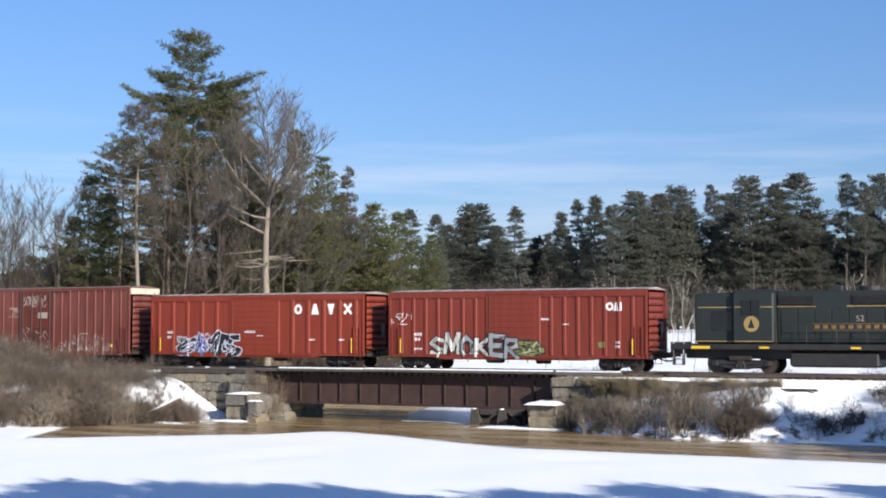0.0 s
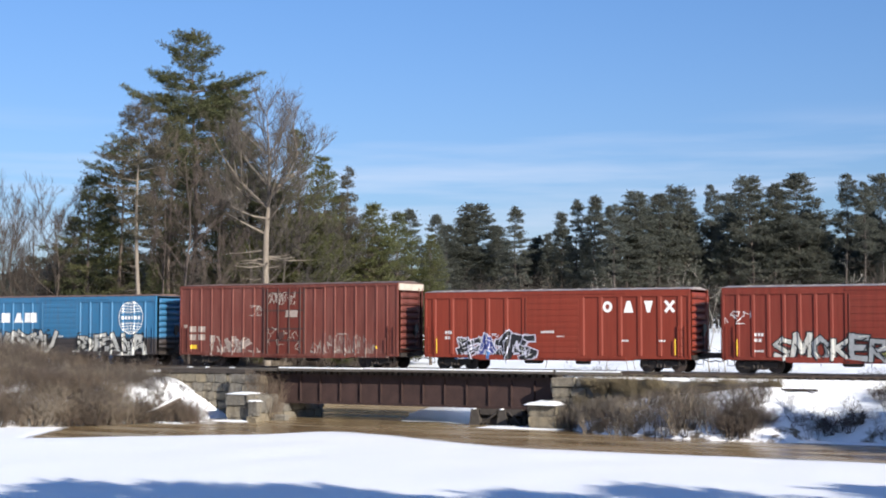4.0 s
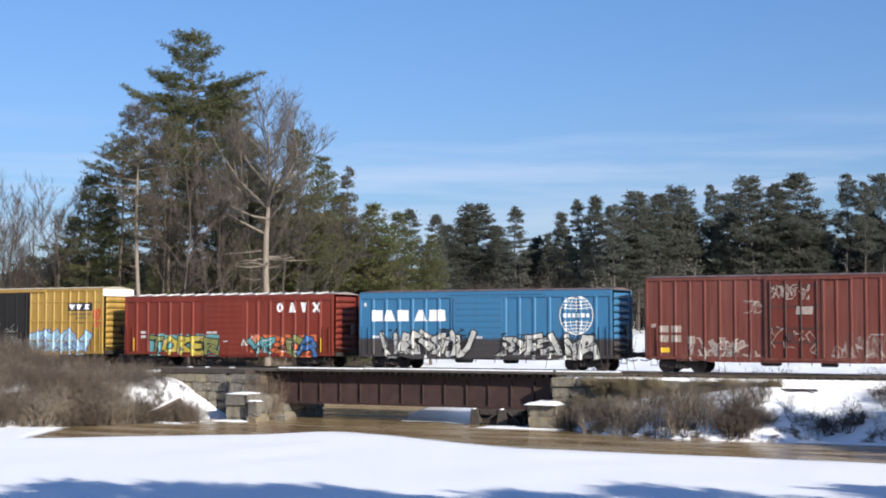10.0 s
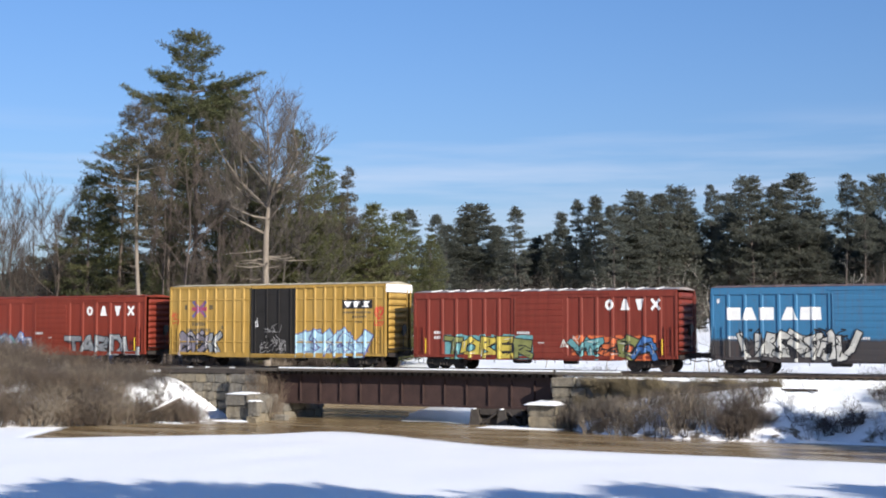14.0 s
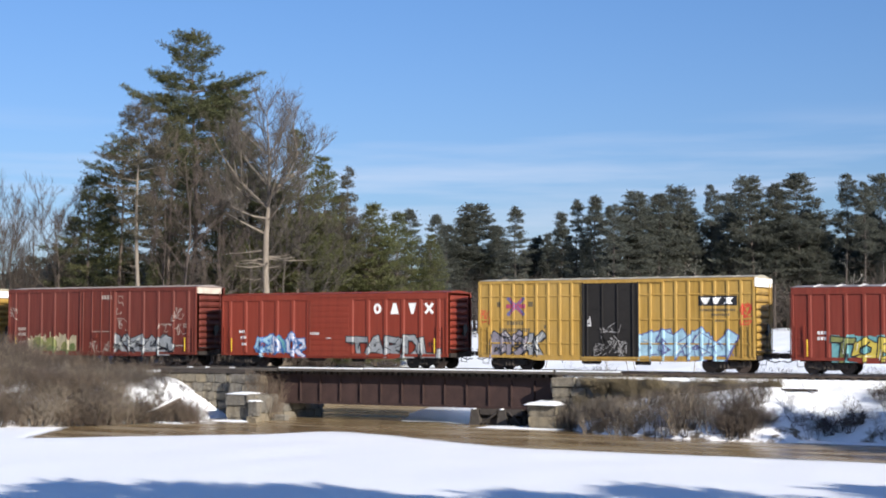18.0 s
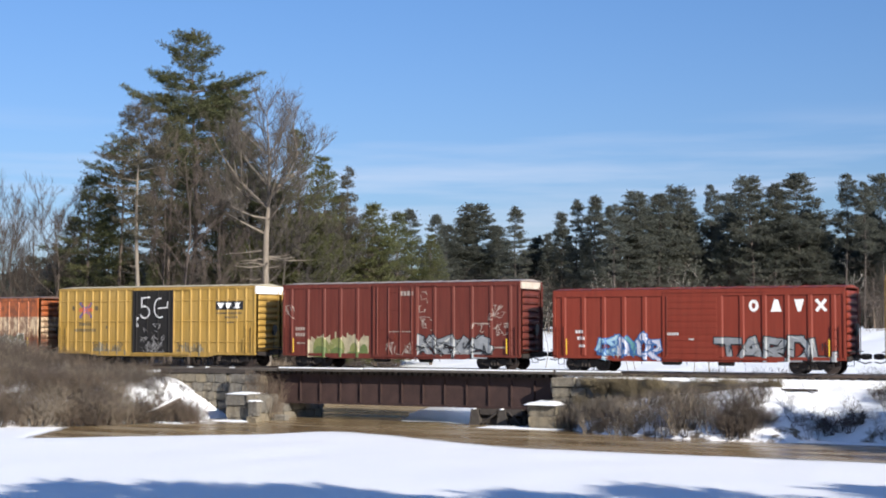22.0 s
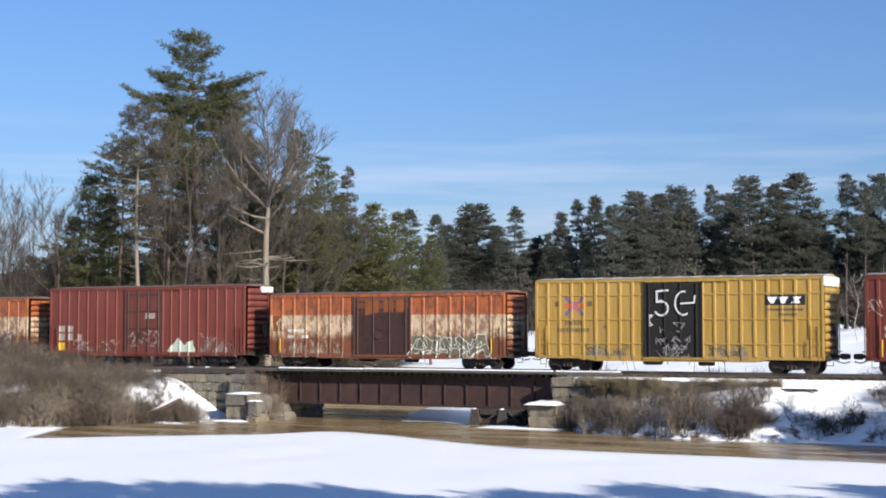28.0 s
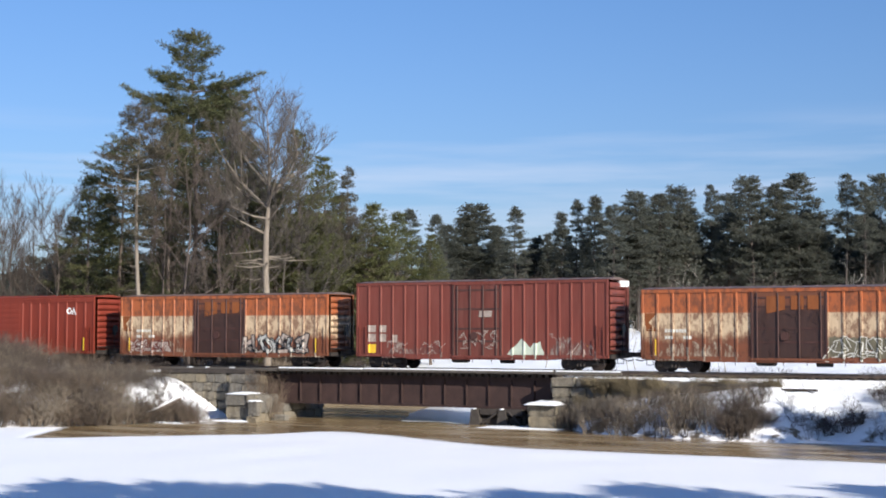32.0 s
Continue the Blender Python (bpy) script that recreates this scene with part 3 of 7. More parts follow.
def heap(x0, x1, y0, y1, z, h, n=10):
    s = Shape()
    for j in range(n + 1):
        for i in range(n + 1):
            u, w = i / n, j / n
            e = min(1, 4.5 * min(u, 1 - u)) * min(1, 4.5 * min(w, 1 - w))
            x, y = x0 + (x1 - x0) * u, y0 + (y1 - y0) * w
            s.v.append((x + 0.06 * noise.noise((x * 3, y * 3, 1)), y + 0.06 * noise.noise((x * 3, y * 3, 7)), z - 0.02 + h * e ** 0.35 * (0.85 + 0.4 * noise.noise((x * 2, y * 2, 0)))))
    w = n + 1
    s.f = [(j * w + i, j * w + i + 1, (j + 1) * w + i + 1, (j + 1) * w + i) for j in range(n) for i in range(n)]
    return s


track()
bridge()
abutments()


# ---- trees and brush ----
def sprays(points, dirs, size, rng, broad):
    """Pointed needle sprays: diamonds at points along dirs; returns vertex and face arrays."""
    n = len(points)
    P, D = np.asarray(points), np.asarray(dirs)
    D = D / np.linalg.norm(D, axis=1, keepdims=True)
    L = size * rng.uniform(0.6, 1.35, (n, 1))
    W = L * broad * rng.uniform(0.6, 1.2, (n, 1))
    A = np.cross(D, rng.normal(size=(n, 3)))
    A /= np.linalg.norm(A, axis=1, keepdims=True)
    V = np.stack([P, P + D * L * 0.55 + A * W, P + D * L, P + D * L * 0.5 - A * W], 1).reshape(-1, 3)
    return V, np.arange(len(V)).reshape(-1, 4)


def needle_mesh(name, pts, dirs, size, material, rng, broad=0.13):
    V, F = sprays(pts, dirs, size, rng, broad)
    me = bpy.data.meshes.new(name)
    me.from_pydata(V.tolist(), [], F.tolist())
    me.materials.append(material)
    return me


CONE = ((0, 0.75), (0.15, 1.0), (0.5, 0.72), (0.8, 0.36), (1, 0.04))
ROUND = ((0, 0.5), (0.25, 0.9), (0.45, 1.0), (0.7, 0.72), (0.88, 0.4), (1, 0.03))
FLAT = ((0, 0.45), (0.3, 0.8), (0.55, 1.0), (0.8, 0.68), (0.92, 0.42), (1, 0.05))


def profile(outline, u):
    for (a, p), (e, q) in zip(outline, outline[1:]):
        if u <= e:
            return p + (q - p) * (u - a) / (e - a)
    return outline[-1][1]


def pine_meshes(h, r, base, seed, needles, outline, tuft=19, size=0.29, spots=3.2, gap=0.72, sparse=0.15, reach=(), trunk_mat=None, n=6, broad=0.095, stubs=1.0):
    """Trunk with limbs, and the crown of an eastern white pine: level limbs in whorls, each with a flat plate of needle tufts.
    reach: single long limbs as (height share, heading, length, rise)."""
    rnd, rng = random.Random(seed), np.random.default_rng(seed)
    s = Shape()
    lx, ly = rnd.uniform(-0.015, 0.015), rnd.uniform(-0.015, 0.015)
    r0 = 0.009 * h + 0.05
    axis = lambda z: Vector((lx * z + 0.12 * math.sin(z * 0.35 + seed), ly * z + 0.12 * math.cos(z * 0.3 + seed), z))
    zs = [h * k / 10 for k in range(11)]
    s.path([axis(z) for z in zs], [r0 * (1 - 0.95 * z / h) for z in zs], n)
    spot, way = [], []

    def limb(p0, a, ln, rise):
        d = Vector((math.cos(a), math.sin(a), rise)).normalized()
        side = Vector((-math.sin(a), math.cos(a), 0))
        mid = p0 + d * ln * 0.55 - Vector((0, 0, 0.05 * ln))
        tip = p0 + d * ln + Vector((0, 0, 0.10 * ln))
        br = 0.014 + 0.010 * ln
        s.tube(p0, mid, br, br * 0.6, 3)
        s.tube(mid, tip, br * 0.6, 0, 3)
        m = max(2, int(ln * 3.0))
        for j in range(m + 1):
            f = 0.22 + 0.78 * (j + rnd.random()) / (m + 1)
            c = p0.lerp(mid, f / 0.55) if f < 0.55 else mid.lerp(tip, (f - 0.55) / 0.45)
            e = (side * (1 if j % 2 else -1) * rnd.uniform(0.35, 1.0) + d * rnd.uniform(0.5, 0.95) + Vector((0, 0, rnd.uniform(0.0, 0.22)))).normalized()
            bl = min(1.9, 0.25 + 0.5 * ln * (1.12 - f)) * rnd.uniform(0.6, 1.15)
            g = max(1, int(bl * spots))
            for q in range(g):
                spot.append(c + e * bl * (0.2 + 0.8 * (q + rnd.random()) / g))
                way.append(e)

    z = base * h
    while z < h * 0.985:
        u = min(1.0, max(0.0, (z / h - base) / (1 - base)))
        wide = r * profile(outline, u) * rnd.uniform(0.68, 1.12)
        a0 = rnd.uniform(0, math.tau)
        for k in range(6):
            if rnd.random() < sparse * (1.5 - u):
                continue
            a = a0 + k * math.tau / 6 + rnd.uniform(-0.4, 0.4)
            uneven = 0.85 + 0.5 * noise.noise((math.cos(a) * 0.9 + seed * 3.1, math.sin(a) * 0.9, z * 0.22))
            limb(axis(min(h * 0.985, z + rnd.uniform(-0.3, 0.3) * gap)), a, max(0.3, wide * uneven * rnd.uniform(0.75, 1.12)), rnd.uniform(-0.08, 0.16) + 0.55 * u * u)
        z += gap * rnd.uniform(0.7, 1.3) * (1 - 0.45 * u)
    limb(axis(h * 0.97), 0, 0.25, 3.0)
    for share, heading, ln, rise in reach:
        limb(axis(share * h), radians(heading), ln, rise)
    for k in range(int(h * 1.3 * stubs)):
        zz = rnd.uniform(0.1, max(0.25, base + 0.1)) * h
        a, ln = rnd.uniform(0, math.tau), rnd.uniform(0.5, 2.6)
        p0 = axis(zz)
        q = p0 + Vector((math.cos(a) * ln, math.sin(a) * ln, rnd.uniform(-0.25, 0.15) * ln))
        s.tube(p0, q, 0.03, 0, 3)
        for j in range(3):
            m0 = p0.lerp(q, rnd.uniform(0.3, 0.9))
            s.tube(m0, m0 + Vector((rnd.uniform(-0.6, 0.6), rnd.uniform(-0.6, 0.6), rnd.uniform(-0.3, 0.3))), 0.014, 0, 3)
    C, E = np.repeat(np.array([tuple(p) for p in spot]), tuft, 0), np.repeat(np.array([tuple(e) for e in way]), tuft, 0)
    C = C + rng.normal(size=C.shape) * np.array([0.42, 0.42, 0.22]) * size
    E = E * 0.55 + rng.normal(size=E.shape) * np.array([0.6, 0.6, 0.45]) + np.array([0, 0, 0.35])
    return s.mesh("trunk", trunk_mat or BARK, True), needle_mesh("crown", C, E, size, needles, rng, broad)


def pine(meshes, x, y, z, turn, scale, label, group=""):
    t = thing("pine_tree", label, "tree", pose(x, y, z, 0, 0, turn), group)
    t.scale = scale if isinstance(scale, tuple) else (scale,) * 3
    part("trunk", meshes[0], None, t)
    part("crown", meshes[1], None, t)
    return t


def branch(s, rnd, p, d, ln, r, depth, spread, up, kids, n, fine=None, least=0.0):
    """A bent limb that forks into thinner ones."""
    r = max(r, least)
    if fine and r < 0.05:
        s = fine
    if depth <= 0:
        d = (d + Vector((rnd.uniform(-1, 1), rnd.uniform(-1, 1), rnd.uniform(-1, 1))) * 0.2 + Vector((0, 0, up))).normalized()
        s.tube(p, p + d * ln, r, 0, 3)
        return
    q = p
    pts, rs = [p], [r]
    bends = 3 if n > 3 else 2
    for k in range(bends):
        d = (d + Vector((rnd.uniform(-1, 1), rnd.uniform(-1, 1), rnd.uniform(-1, 1))) * 0.14 + Vector((0, 0, up))).normalized()
        q = q + d * ln / bends
        pts.append(q)
        rs.append(r * (1 - 0.66 * (k + 1) / bends))
    s.path(pts, rs, n)
    for k in range(kids):
        f = rnd.uniform(0.3, 1.0)
        i = min(bends - 1, int(f * bends))
        b2 = pts[i].lerp(pts[i + 1], f * bends - i)
        side = Vector((rnd.uniform(-1, 1), rnd.uniform(-1, 1), rnd.uniform(-0.35, 0.6))).normalized()
        branch(s, rnd, b2, (d + side * spread).normalized(), ln * rnd.uniform(0.45, 0.75), r * 0.48, depth - 1, spread, up, kids, max(3, n - 1), fine, least)


def bare_tree_parts(h, seed, trunk_frac=0.45, spread=0.9, depth=3, kids=5, limbs=12, material=None, r=0.2, up=0.05, reach=1.0, twig=None, least=0.0):
    """A trunk mesh and one mesh for each main limb."""
    rnd = random.Random(seed)
    s = Shape()
    pts = [Vector((0.15 * math.sin(k * 1.3 + seed), 0.15 * math.cos(k * 1.1 + seed), h * 0.92 * k / 8)) for k in range(9)]
    s.path(pts, [r * (1 - 0.11 * k) for k in range(9)], 6)
    out = [("trunk", s.mesh("trunk", material or TWIG, True))]
    for k in range(limbs):
        f = trunk_frac + (1 - trunk_frac) * (k + rnd.random()) / limbs
        i = min(7, int(f * 8))
        p = pts[i].lerp(pts[i + 1], f * 8 - i)
        a = rnd.uniform(0, math.tau)
        d = Vector((math.cos(a), math.sin(a), rnd.uniform(0.1, 0.9)))
        b2 = Shape()
        branch(b2, rnd, p, d.normalized(), h * reach * rnd.uniform(0.16, 0.30) * (1.25 - 0.6 * f), r * 0.36 * (1.2 - 0.7 * f), depth - 1, spread, up, kids, 4, None, least)
        out.append(("limb", b2.mesh("limb", twig or material or TWIG)))
    return out


def shrub_parts(h, w, seed, stems=26, material=None, r=0.016, depth=2, kids=4, up=0.06, groups=4, least=0.008):
    """Clumps of forking stems that rise from one root each; one mesh for each clump."""
    rnd = random.Random(seed)
    out = []
    for g in range(groups):
        s = Shape()
        a0 = (g + 0.5) * math.tau / groups
        root = Vector((math.cos(a0) * w * 0.22, math.sin(a0) * w * 0.22, -0.2))
        for k in range(stems // groups):
            a, d0 = (g + rnd.random()) * math.tau / groups, rnd.uniform(0, 1) ** 0.6
            p = Vector((math.cos(a) * d0 * w * 0.45, math.sin(a) * d0 * w * 0.45, -0.1))
            d = Vector((math.cos(a) * 0.5 * d0 + rnd.uniform(-0.25, 0.25), math.sin(a) * 0.5 * d0 + rnd.uniform(-0.25, 0.25), 1)).normalized()
            s.tube(root, p, r * 1.3, r, 3)
            branch(s, rnd, p, d, h * rnd.uniform(0.5, 1.0), r, depth, 1.15, up, kids, 3, None, least)
        out.append(("clump", s.mesh("clump", material or TWIG_BROWN)))
    return out


def gz(x, y):
    return ground_z(x, y) - 0.1


PINE_LABEL = "tall white pine with dark green tufted crown"
LOW_LABEL = "dark pine with low spreading branches"
YOUNG_LABEL = "bushy young pine with yellow-green needles to the ground"
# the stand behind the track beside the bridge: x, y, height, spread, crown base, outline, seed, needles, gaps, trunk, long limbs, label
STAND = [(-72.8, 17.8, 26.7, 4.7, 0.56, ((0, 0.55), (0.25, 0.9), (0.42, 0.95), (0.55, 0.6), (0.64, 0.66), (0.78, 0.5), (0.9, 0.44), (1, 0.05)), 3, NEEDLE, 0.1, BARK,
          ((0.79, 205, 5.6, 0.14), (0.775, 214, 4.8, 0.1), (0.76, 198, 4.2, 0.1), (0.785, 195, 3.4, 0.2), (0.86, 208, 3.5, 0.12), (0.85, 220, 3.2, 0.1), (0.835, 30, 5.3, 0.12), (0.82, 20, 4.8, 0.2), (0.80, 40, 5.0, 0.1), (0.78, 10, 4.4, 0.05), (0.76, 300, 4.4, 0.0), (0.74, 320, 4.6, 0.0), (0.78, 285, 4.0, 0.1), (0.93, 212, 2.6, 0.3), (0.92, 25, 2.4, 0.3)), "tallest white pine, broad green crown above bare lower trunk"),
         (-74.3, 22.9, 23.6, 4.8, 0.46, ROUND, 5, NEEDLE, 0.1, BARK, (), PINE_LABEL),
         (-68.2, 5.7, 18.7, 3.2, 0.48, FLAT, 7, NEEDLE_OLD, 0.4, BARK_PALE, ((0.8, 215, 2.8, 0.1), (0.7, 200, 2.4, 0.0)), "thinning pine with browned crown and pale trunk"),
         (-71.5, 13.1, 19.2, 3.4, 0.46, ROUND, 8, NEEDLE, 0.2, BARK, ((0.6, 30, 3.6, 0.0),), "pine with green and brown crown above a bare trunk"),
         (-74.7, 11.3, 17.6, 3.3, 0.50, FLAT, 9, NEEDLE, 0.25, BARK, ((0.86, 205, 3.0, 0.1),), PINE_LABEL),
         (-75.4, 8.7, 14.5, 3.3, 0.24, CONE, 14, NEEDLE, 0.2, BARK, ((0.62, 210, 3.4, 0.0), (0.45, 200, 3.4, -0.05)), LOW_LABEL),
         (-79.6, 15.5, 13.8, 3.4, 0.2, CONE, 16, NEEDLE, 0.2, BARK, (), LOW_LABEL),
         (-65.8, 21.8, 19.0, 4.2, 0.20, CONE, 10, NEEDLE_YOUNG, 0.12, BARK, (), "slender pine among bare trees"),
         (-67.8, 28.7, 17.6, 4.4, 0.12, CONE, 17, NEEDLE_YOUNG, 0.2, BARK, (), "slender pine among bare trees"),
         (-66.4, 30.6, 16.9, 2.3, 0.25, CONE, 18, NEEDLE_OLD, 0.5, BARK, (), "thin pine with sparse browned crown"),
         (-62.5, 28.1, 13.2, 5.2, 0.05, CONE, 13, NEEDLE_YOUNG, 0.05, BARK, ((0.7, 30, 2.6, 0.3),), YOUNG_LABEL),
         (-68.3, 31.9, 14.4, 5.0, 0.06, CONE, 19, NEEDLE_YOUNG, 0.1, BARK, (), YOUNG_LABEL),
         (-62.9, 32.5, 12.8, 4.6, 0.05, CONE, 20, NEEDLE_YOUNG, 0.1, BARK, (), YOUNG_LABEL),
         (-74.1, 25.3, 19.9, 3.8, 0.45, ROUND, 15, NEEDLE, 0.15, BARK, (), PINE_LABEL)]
kinds = {}
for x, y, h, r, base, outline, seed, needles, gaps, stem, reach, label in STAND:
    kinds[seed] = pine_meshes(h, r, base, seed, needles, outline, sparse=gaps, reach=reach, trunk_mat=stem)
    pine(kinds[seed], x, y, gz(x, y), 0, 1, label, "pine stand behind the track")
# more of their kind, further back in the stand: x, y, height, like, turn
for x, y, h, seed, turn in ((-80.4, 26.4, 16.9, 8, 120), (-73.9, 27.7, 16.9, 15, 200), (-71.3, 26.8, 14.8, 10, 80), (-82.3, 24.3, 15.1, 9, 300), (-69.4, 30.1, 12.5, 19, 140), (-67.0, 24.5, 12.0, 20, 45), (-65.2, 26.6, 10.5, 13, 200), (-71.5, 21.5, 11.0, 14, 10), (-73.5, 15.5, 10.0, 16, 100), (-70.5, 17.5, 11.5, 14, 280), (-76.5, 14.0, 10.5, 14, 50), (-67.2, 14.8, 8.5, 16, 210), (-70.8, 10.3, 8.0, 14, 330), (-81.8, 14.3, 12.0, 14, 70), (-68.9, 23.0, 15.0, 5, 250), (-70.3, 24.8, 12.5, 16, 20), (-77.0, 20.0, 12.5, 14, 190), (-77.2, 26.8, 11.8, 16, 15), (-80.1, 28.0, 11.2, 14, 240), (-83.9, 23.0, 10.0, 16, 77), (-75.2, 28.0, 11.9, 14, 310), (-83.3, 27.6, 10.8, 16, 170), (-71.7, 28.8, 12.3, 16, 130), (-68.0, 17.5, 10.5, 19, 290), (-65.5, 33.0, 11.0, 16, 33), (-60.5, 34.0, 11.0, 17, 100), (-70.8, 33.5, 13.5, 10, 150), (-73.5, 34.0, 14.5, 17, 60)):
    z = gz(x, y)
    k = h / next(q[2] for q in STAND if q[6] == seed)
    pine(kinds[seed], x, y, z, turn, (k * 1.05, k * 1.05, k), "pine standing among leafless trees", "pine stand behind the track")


def bare(parts, x, y, turn, scale, label, name="bare_tree", group="", z=None):
    t = thing(name, label, "tree" if name == "bare_tree" else "bush", pose(x, y, gz(x, y) if z is None else z, 0, 0, turn), group)
    t.scale = scale if isinstance(scale, tuple) else (scale,) * 3
    for nm, me in parts:
        part(nm, me, None, t)
    return t


def spread(parts, x, y, turn, scale, z=None):
    """The meshes of a plant with their place, for joined()."""
    k = scale if isinstance(scale, tuple) else (scale,) * 3
    m = pose(x, y, gz(x, y) if z is None else z, 0, 0, turn) @ Matrix.Diagonal((*k, 1))
    return [(me, m) for me in parts]


def joined(name, items, label, category, group=""):
    """Many uncountable plants as ONE object of kind stuff."""
    seen, mats = {}, []
    co, vi, start, slot, nv, nl = [], [], [], [], 0, 0
    for me, m in items:
        if me.name not in seen:
            c, v, p = np.empty(len(me.vertices) * 3, np.float32), np.empty(len(me.loops), np.int32), np.empty(len(me.polygons), np.int32)
            me.vertices.foreach_get("co", c)
            me.loops.foreach_get("vertex_index", v)
            me.polygons.foreach_get("loop_start", p)
            if me.materials[0] not in mats:
                mats.append(me.materials[0])
            seen[me.name] = (c.reshape(-1, 3), v, p, mats.index(me.materials[0]))
        c, v, p, i = seen[me.name]
        a = np.array(m)
        co.append(c @ a[:3, :3].T + a[:3, 3])
        vi.append(v + nv)
        start.append(p + nl)
        slot.append(np.full(len(p), i, np.int32))
        nv, nl = nv + len(c), nl + len(v)
    me = bpy.data.meshes.new(name)
    me.vertices.add(nv)
    me.loops.add(nl)
    start = np.concatenate(start)
    me.polygons.add(len(start))
    me.vertices.foreach_set("co", np.concatenate(co).astype(np.float32).ravel())
    me.loops.foreach_set("vertex_index", np.concatenate(vi).astype(np.int32))
    me.polygons.foreach_set("loop_start", start.astype(np.int32))
    for material in mats:
        me.materials.append(material)
    me.polygons.foreach_set("material_index", np.concatenate(slot))
    me.update(calc_edges=True)
    return tagged(new(name, me), label, category, group, "stuff")


def old_tree_parts(h, seed, r):
    """A pale trunk that forks into long upswept limbs, each under its fine twigs, and dead level stubs low down."""
    rnd = random.Random(seed)
    pts = [Vector((0.10 * math.sin(k * 1.3), 0.10 * math.cos(k * 1.1), h * 0.98 * k / 8)) for k in range(9)]
    out = [("trunk", Shape().path(pts, [r * q for q in (1.0, 0.95, 0.88, 0.8, 0.7, 0.52, 0.36, 0.2, 0.06)], 7).mesh("trunk", BARK_PALE, True))]
    fine = Shape()

    def limb(share, heading, rise, ln, thick, depth):
        i = min(7, int(share * 8))
        p = pts[i].lerp(pts[i + 1], share * 8 - i)
        a = radians(heading)
        b2 = Shape()
        branch(b2, rnd, p, Vector((math.cos(a), math.sin(a), rise)).normalized(), ln, thick, depth, 0.8, 0.14, 5, 5, fine, 0.011)
        out.append(("limb", b2.mesh("limb", BARK_PALE)))

    # the main limbs: share of the height, heading, rise, length, radius
    for share, heading, rise, ln, thick in ((0.62, 206, 0.7, 4.6, 0.12), (0.63, 190, 0.15, 3.4, 0.10), (0.52, 212, 0.45, 3.2, 0.09), (0.58, 230, 0.1, 3.0, 0.08), (0.65, 24, 0.9, 4.2, 0.11), (0.68, 40, 0.5, 3.4, 0.09), (0.62, 320, 0.7, 3.2, 0.09), (0.68, 120, 0.8, 3.2, 0.09), (0.57, 350, 0.35, 2.6, 0.07), (0.70, 250, 0.9, 3.2, 0.08)):
        limb(share, heading, rise, ln, thick, 4)
    for k in range(16):
        f = 0.66 + 0.32 * (k + rnd.random()) / 16
        limb(f, k * 137.5, rnd.uniform(0.3, 1.1), h * rnd.uniform(0.12, 0.17) * (1.5 - 0.75 * f), 0.075 * (1.5 - f), 3)
    out.append(("twig_crown", fine.mesh("twig_crown", TWIG)))
    for k in range(12):
        p = pts[0].lerp(pts[4], rnd.uniform(0.66, 1.0))
        a, ln = radians(rnd.choice((208, 208, 28, 300, 120))) + rnd.uniform(-0.5, 0.5), rnd.uniform(1.0, 4.0)
        q = p + Vector((math.cos(a) * ln, math.sin(a) * ln, rnd.uniform(-0.1, 0.12) * ln))
        stub = Shape().path([p, p.lerp(q, 0.5) + Vector((0, 0, rnd.uniform(-0.2, 0.3))), q], [0.06, 0.045, 0.01], 5)
        for j in range(3):
            m0 = p.lerp(q, rnd.uniform(0.4, 0.95))
            stub.tube(m0, m0 + Vector((rnd.uniform(-0.7, 0.7), rnd.uniform(-0.7, 0.7), rnd.uniform(-0.4, 0.3))), 0.018, 0, 3)
        out.append(("broken_limb", stub.mesh("broken_limb", BARK_PALE)))
    return out


bare(old_tree_parts(19.6, 21, 0.29), -62.2, 12.6, 0, 1, "leafless old tree with pale trunk and broken limbs")
BARES = [bare_tree_parts(15.5, 30 + k, 0.25, 0.8, 4, 5, 13, (TWIG_DARK, TWIG, TWIG_RED)[k], 0.13, 0.16, 1.0, None, 0.012) for k in range(3)]
BARES.append(bare_tree_parts(15.5, 36, 0.15, 0.75, 4, 4, 15, TWIG_DARK, 0.16, 0.24, 1.15, None, 0.015))
# leafless trees in and beside the stand: x, y, height, kind
for k, (x, y, h, q) in enumerate([(-65.9, 8.1, 18.3, 2), (-69.9, 10.5, 16.5, 2), (-66.9, 13.3, 16.4, 2), (-66.2, 15.9, 18.2, 1), (-66.7, 25.9, 13.6, 1), (-64.5, 29.4, 12.0, 2), (-80.5, 5.9, 15.5, 3), (-80.5, 8.2, 14.6, 3), (-76.9, 6.8, 15.8, 3), (-78.5, 10.4, 14.6, 3), (-82.5, 7.0, 13.0, 3), (-64.4, 18.1, 15.5, 1), (-68.2, 30.8, 13.2, 1), (-61.9, 29.6, 10.0, 1), (-84.5, 9.0, 14.0, 3), (-65.0, 28.0, 13.6, 2)]):
    bare(BARES[q], x, y, k * 67, h / (18.6 if q == 3 else 17.0), "leafless grey tree with many fine twigs", group="bare trees behind the track")
lean = bare(BARES[1], -63.4, 18.6, 20, (0.8, 0.8, 0.72), "thin leafless tree leaning to one side", group="bare trees behind the track")
lean.matrix_basis = pose(-63.4, 18.6, gz(-63.4, 18.6), 0, 17, 28) @ Matrix.Diagonal((0.62, 0.62, 0.76, 1))

